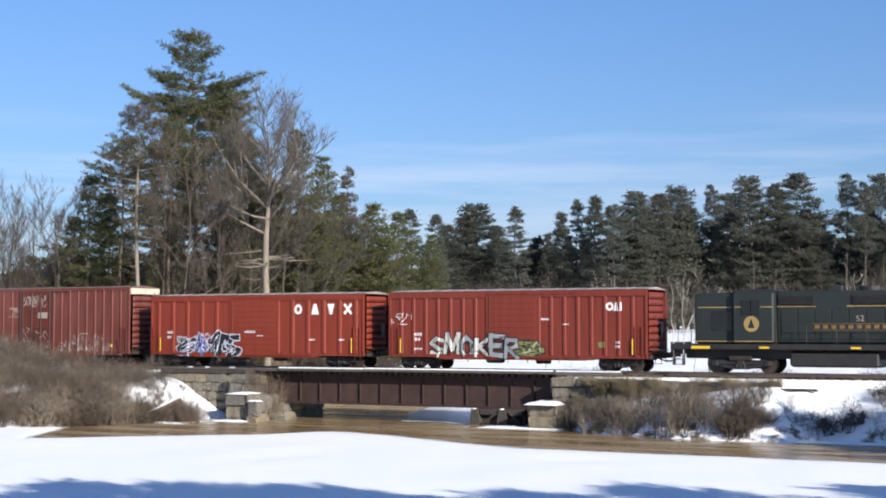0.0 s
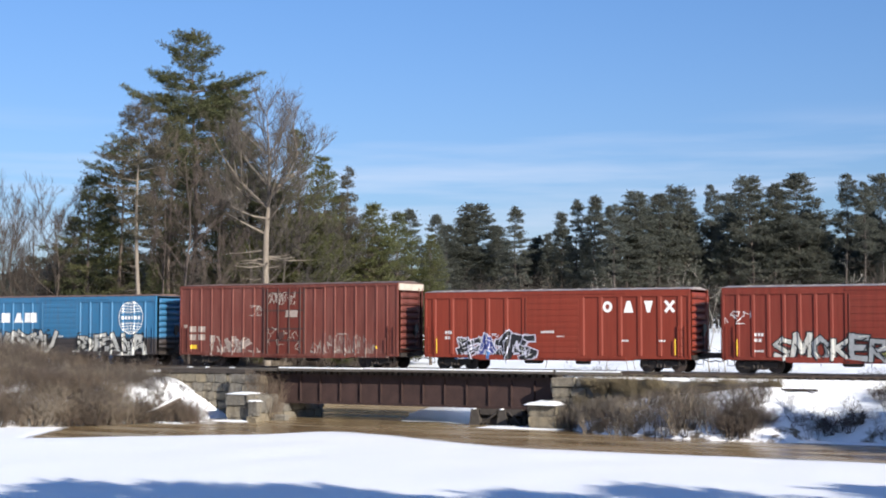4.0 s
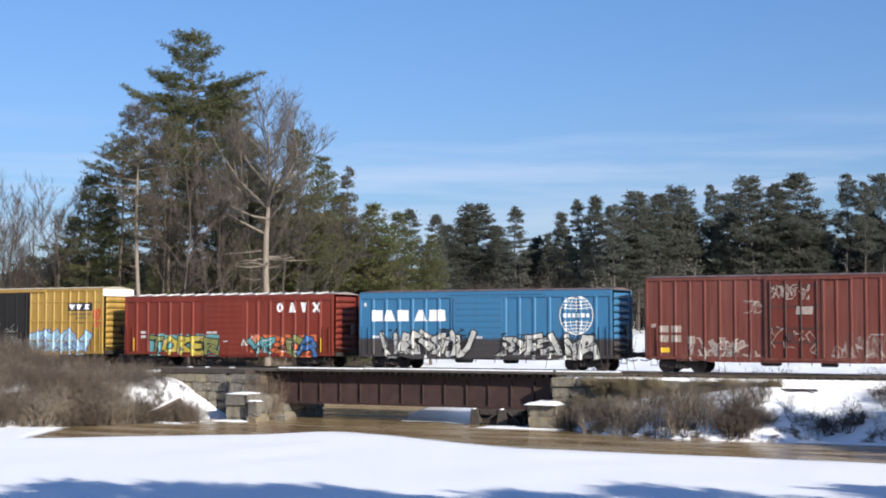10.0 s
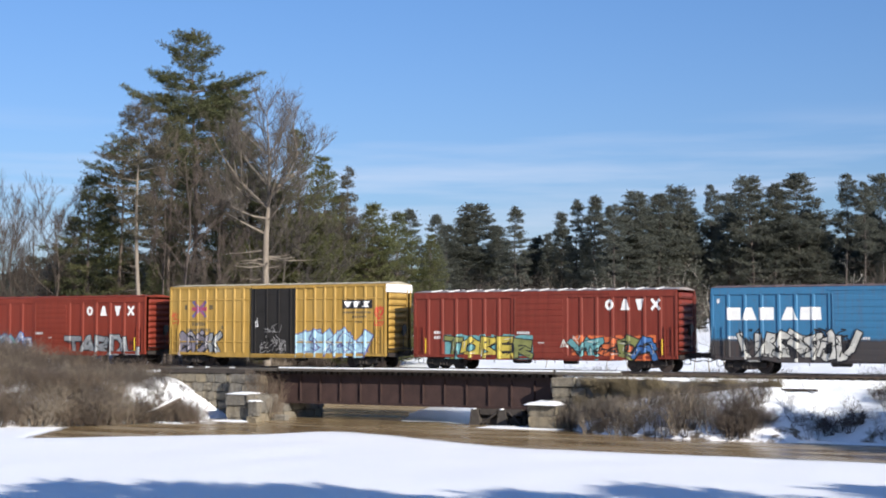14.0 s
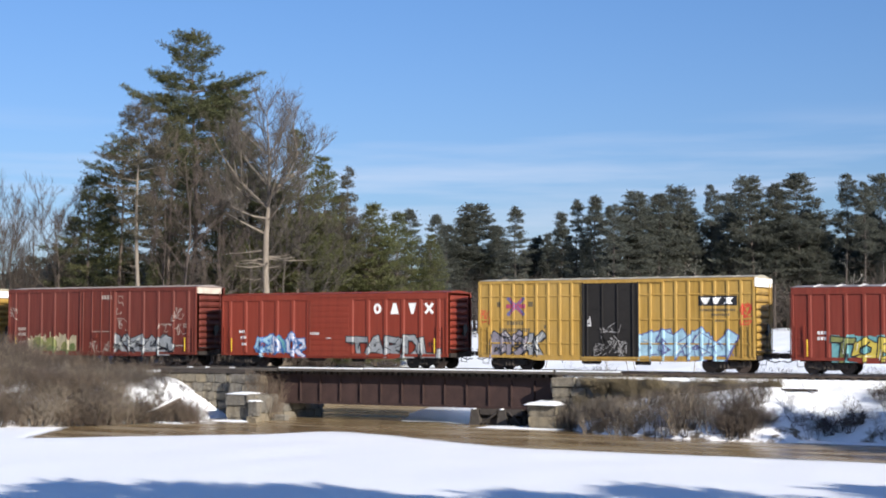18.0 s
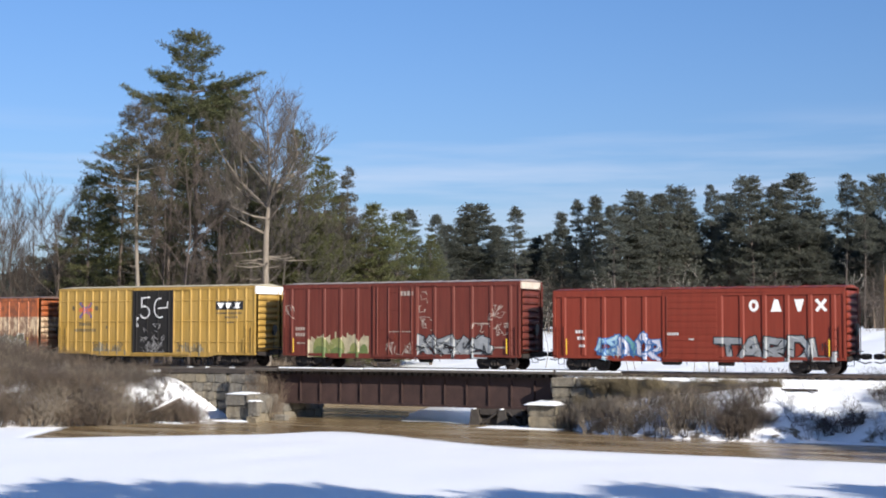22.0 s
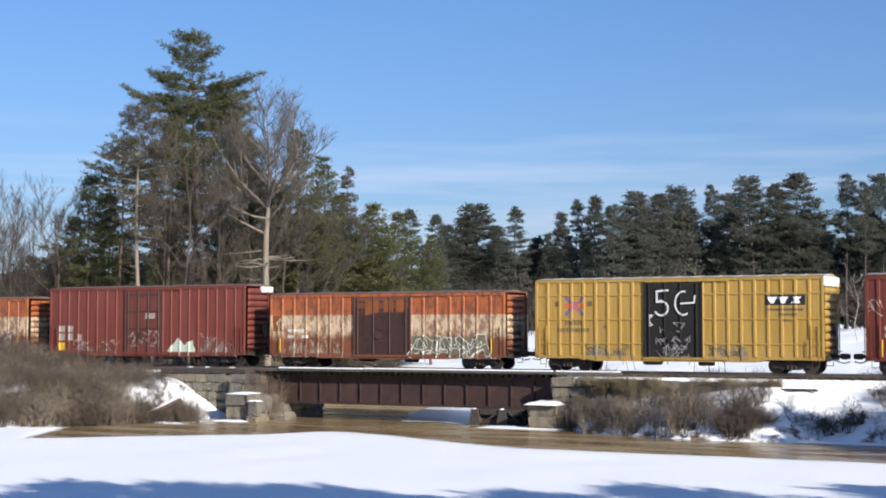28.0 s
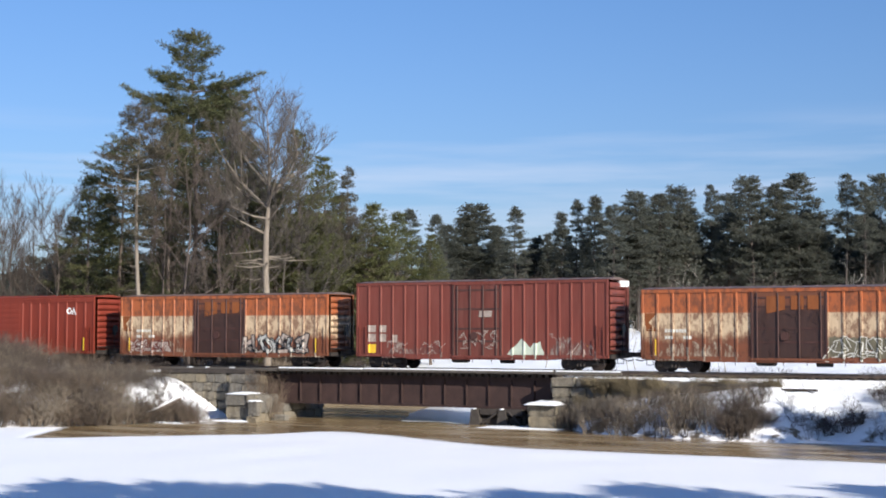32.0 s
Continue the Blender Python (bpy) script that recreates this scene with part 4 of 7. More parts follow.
# the far woods across the snowfield, haze in their needle colour: six habits, each 20 m tall and 3 m to the tips
FAR = [pine_meshes(20, 3.0, b2, 40 + k, NEEDLE_HAZED, ol, 22, 0.38, 2.6, gp * 0.9, sp, (), BARK_DARK, 5, 0.12, 0.6) for k, (b2, ol, gp, sp) in enumerate([(0.34, ROUND, 1.0, 0.1), (0.30, CONE, 1.15, 0.15), (0.52, ROUND, 1.1, 0.25), (0.22, FLAT, 1.05, 0.12), (0.12, CONE, 1.0, 0.1), (0.42, FLAT, 1.25, 0.3)])]
LITE = [pine_meshes(20, 4.2, b2, 50 + k, NEEDLE_HAZED, CONE, 5, 0.75, 1.1, 1.3, 0.1, n=4, broad=0.24, stubs=0) for k, b2 in enumerate((0.14, 0.05, 0.25))]
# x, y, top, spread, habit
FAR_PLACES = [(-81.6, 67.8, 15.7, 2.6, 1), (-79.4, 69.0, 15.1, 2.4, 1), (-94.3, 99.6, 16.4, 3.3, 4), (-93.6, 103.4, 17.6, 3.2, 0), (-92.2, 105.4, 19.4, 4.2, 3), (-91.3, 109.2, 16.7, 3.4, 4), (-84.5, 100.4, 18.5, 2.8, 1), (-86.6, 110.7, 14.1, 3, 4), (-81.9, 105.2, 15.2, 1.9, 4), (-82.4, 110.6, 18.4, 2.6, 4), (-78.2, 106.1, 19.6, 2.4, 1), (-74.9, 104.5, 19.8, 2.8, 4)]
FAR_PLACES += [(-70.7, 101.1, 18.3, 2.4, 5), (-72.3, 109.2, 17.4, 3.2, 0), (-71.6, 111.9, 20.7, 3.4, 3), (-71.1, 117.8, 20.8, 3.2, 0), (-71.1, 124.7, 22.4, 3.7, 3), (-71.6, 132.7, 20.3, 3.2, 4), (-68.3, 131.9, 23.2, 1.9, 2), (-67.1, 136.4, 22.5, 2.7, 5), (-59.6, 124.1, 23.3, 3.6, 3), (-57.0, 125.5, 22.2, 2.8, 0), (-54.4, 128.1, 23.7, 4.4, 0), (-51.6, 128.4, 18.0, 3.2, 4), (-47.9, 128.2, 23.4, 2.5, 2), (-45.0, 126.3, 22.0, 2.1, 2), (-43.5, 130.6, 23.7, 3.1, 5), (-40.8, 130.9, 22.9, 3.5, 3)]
rw = random.Random(77)
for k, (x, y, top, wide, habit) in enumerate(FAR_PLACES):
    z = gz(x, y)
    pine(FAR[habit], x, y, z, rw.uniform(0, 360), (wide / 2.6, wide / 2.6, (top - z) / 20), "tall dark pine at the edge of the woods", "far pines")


def across(px, depth):
    """The plan place that lies across the view by px (-1 to 1) at that depth from the eye."""
    a = radians(28.431)
    w = px * math.tan(radians(33.234 / 2)) * depth
    return EYE.x - math.sin(a) * depth + math.cos(a) * w, EYE.y + math.cos(a) * depth + math.sin(a) * w


def deep_wood(count, side, depth, tall, wide):
    out = []
    for k in range(count):
        x, y = across(rw.uniform(*side), rw.uniform(*depth))
        s = rw.uniform(*tall) / 20
        out += spread(LITE[k % 3], x, y, rw.uniform(0, 360), (s * wide, s * wide, s))
    return out


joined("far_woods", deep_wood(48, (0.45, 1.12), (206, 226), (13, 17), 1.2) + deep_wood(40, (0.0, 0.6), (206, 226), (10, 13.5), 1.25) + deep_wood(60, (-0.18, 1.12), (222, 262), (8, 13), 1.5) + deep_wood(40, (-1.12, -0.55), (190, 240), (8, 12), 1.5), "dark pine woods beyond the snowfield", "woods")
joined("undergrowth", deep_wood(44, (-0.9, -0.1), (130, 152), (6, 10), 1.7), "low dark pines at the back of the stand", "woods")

# saplings and underbrush at the foot of the woods
SAPLING = [shrub_parts(6.0, 4.0, 60 + k, 14, (TWIG_DARK, TWIG_RED, TWIG_DARK)[k], 0.03, 3, 3, least=0.012) for k in range(3)]
for k in range(62):
    if k < 30:
        x, y = across(rw.uniform(-0.15, 1.08), rw.uniform(180, 200))
    else:
        x, y = across(rw.uniform(-1.08, -0.12), rw.uniform(110, 128))
        if y < 26 and x > -60 - 0.3 * y:
            continue
    bare(SAPLING[k % 3], x, y, rw.uniform(0, 360), rw.uniform(0.6, 1.15), "leafless grey-brown sapling thicket", "thicket", "thickets at the wood's edge")
BIRCHES = [bare_tree_parts(6.5, 70 + k, 0.3, 0.7, 3, 4, 5, BIRCH, 0.05, 0.25) for k in range(2)]
for x, y, s in ((-29.5, 14.0, 1.0), (-28.7, 14.5, 0.8), (-30.3, 13.5, 0.75), (-38.0, 18.0, 0.7), (-37.0, 19.0, 0.8), (-36.2, 18.2, 0.65), (-48, 30, 0.8), (-66.0, 84, 1.25), (-65.2, 84.5, 1.1), (-64.2, 84, 1.2), (-57.0, 84, 1.1), (-55.9, 84.5, 1.2), (-36.5, 84, 1.25)):
    bare(BIRCHES[int(x * 10) % 2], x, y, x * 50, s, "slender pale birch sapling without leaves", group="birches behind the track")

# brush on the near banks
stems = lambda parts: [me for nm, me in parts]
WEST, FARSIDE, HANGING, SLOPE = [], [], [], []
BRUSH = [shrub_parts(2.6, 2.8, 80 + k, 36, (TWIG_BROWN, TWIG_PALE, TWIG_DARK, TWIG_RED)[k], 0.027, 2, 4 + k % 2) for k in range(4)]
BRUSH_GREY = [shrub_parts(1.8, 2.2, 90 + k, 22, TWIG_DARK, 0.026, 2, 4) for k in range(3)]
rb = random.Random(5)
SPRIG = [shrub_parts(2.2, 1.2, 93 + k, 8, TWIG_DARK, 0.022, 2, 3) for k in range(2)]
placed = 0
while placed < 150:
    x = rb.uniform(-76, -54.0)
    y = rb.uniform(-19, -3.2)
    if y < shore(x) + 0.25 or y < -20.4 - 0.953 * (x + 56.9):
        continue
    # thinner where the snow slope shows beside the abutment
    open_slope = x > -66.0 and y > -8.5
    if x > -58.5 and y > -6.0:
        continue
    if open_slope and rb.random() < (0.7 if x > -60 else 0.25):
        continue
    s = rb.uniform(0.32, 0.52) if open_slope else rb.uniform(0.5, 0.85) * (0.75 + 0.35 * smoothstep(-60, -66, x))
    s = min(s, max(0.15, (0.1 + 2.2 * smoothstep(-63.5, -72, x) - gz(x, y)) / 3.1))
    WEST += spread(stems(BRUSH[placed % 4] if placed % 3 else BRUSH_GREY[placed % 2]), x, y, rb.uniform(0, 360), (s * 1.15, s * 1.15, s))
    placed += 1
for k in range(62):
    x = rb.uniform(-63, -54.6)
    y = shore(x) + rb.uniform(0.1, 2.6)
    if y < -20.4 - 0.953 * (x + 56.9) or x > -57 and y > -7:
        continue
    s = rb.uniform(0.4, 0.75)
    WEST += spread(stems(BRUSH[k % 4]), x, y, rb.uniform(0, 360), (s * 1.25, s * 1.25, s))
for k in range(14):
    x, y, s = rb.uniform(-64.5, -60.5), rb.uniform(-14.0, -11.2), rb.uniform(0.36, 0.5)
    WEST += spread(stems(BRUSH[k % 4]), x, y, rb.uniform(0, 360), (s * 1.3, s * 1.3, s))
joined("riverside_brush", WEST, "dense brown leafless brush covering the river bank", "brush")
UPRIGHT = [shrub_parts(1.7, 1.5, 120 + k, 13, (TWIG_PALE, TWIG, TWIG_GREY)[k], 0.023, 2, 3, 0.2, 4, 0.011) for k in range(3)]
for k in range(140):
    x = rb.uniform(-32.3, -20.9)
    y = rb.uniform(shore(x) + 0.05, -2.6)
    if x > -21.6 and y > -3.6:
        continue
    s = min(rb.uniform(0.45, 0.95), max(0.2, (-1.45 + 1.0 * smoothstep(-30.5, -22, x) + 0.35 * rb.random() - gz(x, y)) / 2.3))
    bare(UPRIGHT[k % 3] if k % 5 else BRUSH_GREY[k % 3], x, y, rb.uniform(0, 360), s, "leafless grey brush standing on the snowy bank", "bush", "brush on the bank")
# dark tangles beyond the gully, and single twigs in it
TANGLE = [shrub_parts(1.3, 2.0, 95 + k, 28, TWIG_RED, 0.022, 2, 5, -0.04) for k in range(2)]
for k, (x, y, s) in enumerate(((-17.9, -4.6, 0.5), (-17.3, -4.5, 0.6), (-16.8, -4.7, 0.6), (-16.3, -4.4, 0.5), (-15.4, -3.3, 0.5), (-14.9, -3.5, 0.55), (-14.5, -3.2, 0.6), (-18.9, -5.0, 0.4), (-14.9, -5.0, 0.4), (-13.8, -3.0, 0.6))):
    bare(TANGLE[k % 2], x, y, x * 71, (s * 1.1, s * 1.1, s), "dark tangled leafless brush on the snowy slope", "bush", "brush on the bank")
for k in range(15):
    x, y = rb.uniform(-22.6, -20.6), rb.uniform(-6.5, -5.5)
    s = rb.uniform(0.5, 0.72)
    bare(TANGLE[k % 2] if k % 3 else BRUSH_GREY[k % 2], x, y, x * 71, (s, s, s * 1.15), "dark tangled leafless brush on the snowy slope", "bush", "brush on the bank")
for k in range(16):
    x = rb.uniform(-20.8, -14.0)
    y = rb.uniform(shore(x) + 0.2, -3.0)
    s = rb.uniform(0.25, 0.6)
    bare(SPRIG[k % 2], x, y, x * 97, s, "few bare twigs standing in the snow", "bush", "brush on the bank")

for x, y, z, s in ((-51.3, -3.3, -1.7, 0.5), (-50.9, -3.2, -2.1, 0.5), (-50.6, -3.4, -2.5, 0.45), (-51.5, -3.5, -1.0, 0.3), (-50.3, -3.4, -2.8, 0.4)):
    bare(BRUSH[0], x, y, x * 77, (s, s * 0.6, s), "dry brown stems against the abutment", "bush", "brush on the bank", z)
GRASS = [shrub_parts(0.75, 0.9, 110 + k, 64, DRY, 0.011, 1, 3, -0.05, 2, 0.007) for k in range(3)]
for k in range(64):
    x = rb.uniform(-31.4, -20.8)
    low = -2.2 + 0.125 * (x + 32.2)
    z = rb.uniform(low, -0.55)
    HANGING += spread(stems(GRASS[k % 3]), x, -2.5 - 0.12 * rb.random(), x * 91, rb.uniform(0.5, 0.95), z)

joined("dry_grass", HANGING, "dry tan grass hanging over the stone wall", "grass")
log = thing("fallen_log", "snow-topped fallen log slanting down the bank", "log", pose(0, 0, 0))
part("log_stem", Shape().path([(-55.5, -9.3, -2.85), (-54.4, -8.8, -2.25), (-53.4, -8.2, -1.66)], [0.15, 0.13, 0.09], 8), BARK, log)
part("log_snow", Shape().path([(-55.45, -9.32, -2.7), (-54.4, -8.82, -2.1), (-53.45, -8.22, -1.57)], [0.09, 0.1, 0.06], 7), SNOW, log, "strip of snow", smooth=True)
for k in range(13):
    x, y = -53.6 + rb.uniform(-1.3, 0.9), -7.3 + rb.uniform(-0.8, 0.6)
    bare(BRUSH[(0, 2, 3)[k % 3]], x, y, x * 50, rb.uniform(0.42, 0.6), "dark tangled brush at the water's edge", "bush", "brush on the bank")
for k in range(52):
    x, y = rb.uniform(-63.0, -57.4), rb.uniform(-8.6, -4.2)
    SLOPE += spread(stems(UPRIGHT[k % 3]), x, y, x * 83, rb.uniform(0.3, 0.55))
for k in range(20):
    x, y = rb.uniform(-59.6, -56.7), rb.uniform(-6.6, -3.4)
    SLOPE += spread(stems(UPRIGHT[k % 2]), x, y, x * 83, rb.uniform(0.28, 0.5))
for k in range(66):
    x = rb.uniform(-72.0, -56.6)
    y = rb.uniform(-8.0, -3.2)
    SLOPE += spread(stems(SPRIG[k % 2]), x, y, x * 97, rb.uniform(0.3, 0.62) + 0.2 * smoothstep(-60, -64, x))

for k in range(16):
    x, y = rb.uniform(-37, -13), rb.uniform(3.5, 9)
    bare(BRUSH_GREY[k % 3], x, y, x * 33, rb.uniform(0.3, 0.55), "low dark weeds poking through the snow", "bush", "weeds behind the track")
for k in range(44):
    x = rb.uniform(-66, -52)
    y = rb.uniform(15.5, 18.5)
    FARSIDE += spread(stems(BRUSH[k % 3]), x, y, x * 61, rb.uniform(0.2, 0.34))
for k in range(56):
    if k < 24:
        x, y, s = rb.uniform(-70, -52.5), rb.uniform(18.5, 20.5), rb.uniform(0.4, 0.6)
    else:
        x, y, s = rb.uniform(-82, -58.5), rb.uniform(3.6, 7.5), rb.uniform(0.35, 0.55)
    FARSIDE += spread(stems(BRUSH[2 + k % 2]), x, y, x * 61, s)
for k in range(24):
    x, y = rb.uniform(-62.5, -56.2), rb.uniform(-7.6, -3.0)
    SLOPE += spread(stems((SPRIG + BRUSH_GREY)[k % 5]), x, y, x * 59, rb.uniform(0.26, 0.44))
for k in range(30):
    x, y = rb.uniform(-69.5, -60.0), rb.uniform(-3.8, -2.9)
    SLOPE += spread(stems((SPRIG + BRUSH[:1])[k % 3]), x, y, x * 67, rb.uniform(0.36, 0.6))
joined("slope_brush", SLOPE, "thin leafless twigs standing on the snowy slope", "brush")
joined("far_brush", FARSIDE, "brown brush on the far bank and behind the track", "brush")
for a, e, y, z in ((-24.6, -21.7, -2.75, -0.5), (-20.8, -18.5, -3.1, -0.66)):
    solid("old_tie", Shape().box(a, e, y - 0.1, y + 0.1, z - 0.12, z + 0.0, 0.02), TIMBER, "dark old railway tie lying in the snow", "timber", "old ties beside the track")

# trees on the near bank, whose shadows fall across the ice
NEAR = pine_meshes(19, 4.6, 0.3, 99, NEEDLE, ROUND, 4, 0.9, 1.4, 1.1, 0.1, broad=0.2)
for tx, ty, k in ((-37.5, -36.3, 46), (-34.5, -34.2, 46), (-31.0, -33.6, 45), (-28.0, -34.6, 43), (-23.4, -31.7, 44), (-20.4, -28.4, 42), (-14.0, -25.0, 40), (-33.5, -38.5, 46), (-29.0, -38.5, 46), (-25.5, -37.8, 46), (-20.0, -36.0, 42), (-36.0, -39.5, 46), (-31.0, -40.5, 46), (-27.0, -41.0, 46)):
    x, y = tx - SUN_TO.x * k, ty - SUN_TO.y * k
    h = k * math.tan(radians(SUN_EL)) + WATER_Z - 1.4
    z = gz(x, y)
    pine(NEAR, x, y, z, tx * 40, (1, 1, (h - z) / 19), "pine on the near river bank", "pines on the near bank")

# trees up the near bank, whose shade falls on the slope beyond the gully
for tx, ty, k, tip in ((-18.8, -5.0, 27, -1.9), (-16.8, -4.6, 28, -2.0), (-14.6, -4.4, 27, -1.8)):
    x, y = tx - SUN_TO.x * k, ty - SUN_TO.y * k
    z = gz(x, y)
    pine(NEAR, x, y, z, tx * 40, (0.7, 0.7, (k * math.tan(radians(SUN_EL)) + tip - z) / 19), "pine on the near river bank", "pines on the near bank")
for tx, ty, k in ((-19.6, -4.6, 27), (-17.5, -4.0, 29)):
    x, y = tx - SUN_TO.x * k, ty - SUN_TO.y * k
    bare(BARES[0], x, y, tx * 40, 0.8, "leafless grey tree with many fine twigs", group="bare trees on the near bank")


# ---- the train ----
HALF, SILL, DEEP = 7.875, 0.70, 0.055
SIDE = -1.42


def ribs_of(left, right, door, inset):
    """Post centres along a side, evenly between the door and a plain corner that is inset bays wide."""
    a, b2 = door
    p, q = (a + HALF) / (left + inset), (HALF - b2) / (right + inset)
    return [-HALF + p * (k + inset) for k in range(left)] + [b2 + q * (k + 1) for k in range(right)] + [a - 0.05, b2 + 0.05]


def proud(x, ribs, wid):
    """How far the side stands out at x."""
    best = 0.0
    for c in ribs:
        d = abs(x - c)
        if d < wid:
            best = max(best, DEEP * min(1.0, (wid - d) / (wid * 0.45)))
    return best


def on_side(polys, ribs, wid, lift, door=None):
    """Flat outlines of (x, z) laid as paint over the posts and panels of the side that faces -y."""
    bm = bmesh.new()
    coat = bm.verts.layers.float.new("coat")
    for k, poly in enumerate(polys):
        layer = 0
        if isinstance(poly[0], int):
            layer, poly = poly
        vs = [bm.verts.new((x, 0, z)) for x, z in poly]
        for v in vs:
            v[coat] = 0.0004 * (k % 12 if layer else k % 40) + 0.005 * layer
        try:
            bm.faces.new(vs)
        except ValueError:
            pass
    if not bm.verts:
        return bm
    lo, hi = min(v.co.x for v in bm.verts), max(v.co.x for v in bm.verts)
    cuts = sorted({round(c + e * wid, 4) for c in ribs for e in (-1, -0.55, 0.55, 1)})
    for c in cuts:
        if lo < c < hi:
            bmesh.ops.bisect_plane(bm, geom=bm.verts[:] + bm.edges[:] + bm.faces[:], plane_co=(c, 0, 0), plane_no=(1, 0, 0))
    for v in bm.verts:
        out = proud(v.co.x, ribs, wid)
        if door and door[0] < v.co.x < door[1]:
            out = max(out, door[2])
        v.co.z = max(v.co.z, SILL - 0.09)
        v.co.y = SIDE - out - lift - v[coat]
    for f in bm.faces:
        f.normal_update()
        if f.normal.y > 0:
            f.normal_flip()
    return bm


def decal(name, polys, material, parent, ribs, wid, lift=0.006, door=None, label=""):
    bm = on_side(polys, ribs, wid, lift, door)
    me = bpy.data.meshes.new(name)
    bm.to_mesh(me)
    bm.free()
    me.materials.append(material)
    return part(name, me, None, parent, label)


def bar(x0, x1, z0, z1, slant=0.0):
    return [(x0, z0), (x1, z0), (x1 + slant, z1), (x0 + slant, z1)]


def stroke(x0, z0, x1, z1, w, w2=None):
    d = Vector((x1 - x0, z1 - z0)).normalized()
    n, w2 = Vector((-d.y, d.x)), w if w2 is None else w2
    return [(x0 - n.x * w - d.x * w, z0 - n.y * w - d.y * w), (x1 - n.x * w2 + d.x * w, z1 - n.y * w2 + d.y * w), (x1 + n.x * w2 + d.x * w, z1 + n.y * w2 + d.y * w), (x0 + n.x * w - d.x * w, z0 + n.y * w - d.y * w)]


def oval(cx, cz, rx, rz, n=14, jag=0.0, rnd=None):
    return [(cx + rx * math.cos(k * math.tau / n) * (1 + (rnd.uniform(-jag, jag) if rnd else 0)), cz + rz * math.sin(k * math.tau / n) * (1 + (rnd.uniform(-jag, jag) if rnd else 0))) for k in range(n)]


def ring(cx, cz, rx, rz, w, n=24):
    out = []
    for k in range(n):
        a, b2 = k * math.tau / n, (k + 1) * math.tau / n
        out.append([(cx + rx * math.cos(a), cz + rz * math.sin(a)), (cx + rx * math.cos(b2), cz + rz * math.sin(b2)), (cx + (rx - w) * math.cos(b2), cz + (rz - w) * math.sin(b2)), (cx + (rx - w) * math.cos(a), cz + (rz - w) * math.sin(a))])
    return out


# paths of the painted forms across a cell: loops, combs, hooks, forks, arches
FORMS = [[(0.5, 1), (0.05, 0.75), (0.05, 0.25), (0.5, 0), (0.95, 0.25), (0.95, 0.75), (0.5, 1)],
         [(0.1, 0), (0.1, 1), (0.85, 0.8), (0.25, 0.5), (0.95, 0.25), (0.1, 0)],
         [(0.9, 1), (0.1, 0.95), (0.12, 0.5), (0.75, 0.52), (0.12, 0.48), (0.1, 0), (0.95, 0.05)],
         [(0.0, 0), (0.3, 1), (0.6, 0.95), (0.75, 0.4), (0.2, 0.4), (0.75, 0.4), (1.0, 0)],
         [(0.95, 0.9), (0.3, 1), (0.05, 0.7), (0.85, 0.35), (0.7, 0), (0.0, 0.1)],
         [(0.45, 0), (0.45, 0.5), (0.0, 1), (0.45, 0.5), (1.0, 1)],
         [(0.05, 1), (0.1, 0.1), (0.6, 0), (0.9, 0.3), (0.95, 1)],
         [(0.1, 0), (0.1, 1), (0.1, 0.45), (0.9, 1), (0.3, 0.5), (0.95, 0)]]


# single-stroke paths of the block letters that can be read on the cars
LETTERS = {"D": [(0.1, 0), (0.1, 1), (0.6, 0.95), (0.92, 0.6), (0.85, 0.2), (0.5, 0), (0.1, 0)],
           "S": [(0.95, 0.85), (0.5, 1), (0.1, 0.75), (0.5, 0.52), (0.9, 0.28), (0.5, 0), (0.05, 0.15)],
           "M": [(0.05, 0), (0.1, 1), (0.5, 0.4), (0.9, 1), (0.95, 0)],
           "O": [(0.5, 1), (0.1, 0.75), (0.1, 0.25), (0.5, 0), (0.9, 0.25), (0.9, 0.75), (0.5, 1)],
           "K": [(0.1, 0), (0.1, 1), (0.1, 0.45), (0.9, 1), (0.35, 0.55), (0.95, 0)],
           "E": [(0.9, 1), (0.1, 0.98), (0.12, 0.5), (0.75, 0.52), (0.12, 0.48), (0.1, 0.02), (0.92, 0)],
           "R": [(0.1, 0), (0.1, 1), (0.8, 0.9), (0.8, 0.6), (0.2, 0.48), (0.92, 0)],
           "T": [(0.0, 1), (1.0, 0.97), (0.5, 0.97), (0.5, 0)],
           "A": [(0.0, 0), (0.4, 1), (0.6, 1), (0.75, 0.4), (0.25, 0.38), (0.75, 0.4), (1.0, 0)],
           "L": [(0.1, 1), (0.1, 0.05), (0.95, 0.05), (0.95, 0.3)],
           "B": [(0.1, 0), (0.1, 1), (0.8, 0.85), (0.3, 0.52), (0.9, 0.25), (0.1, 0)]}


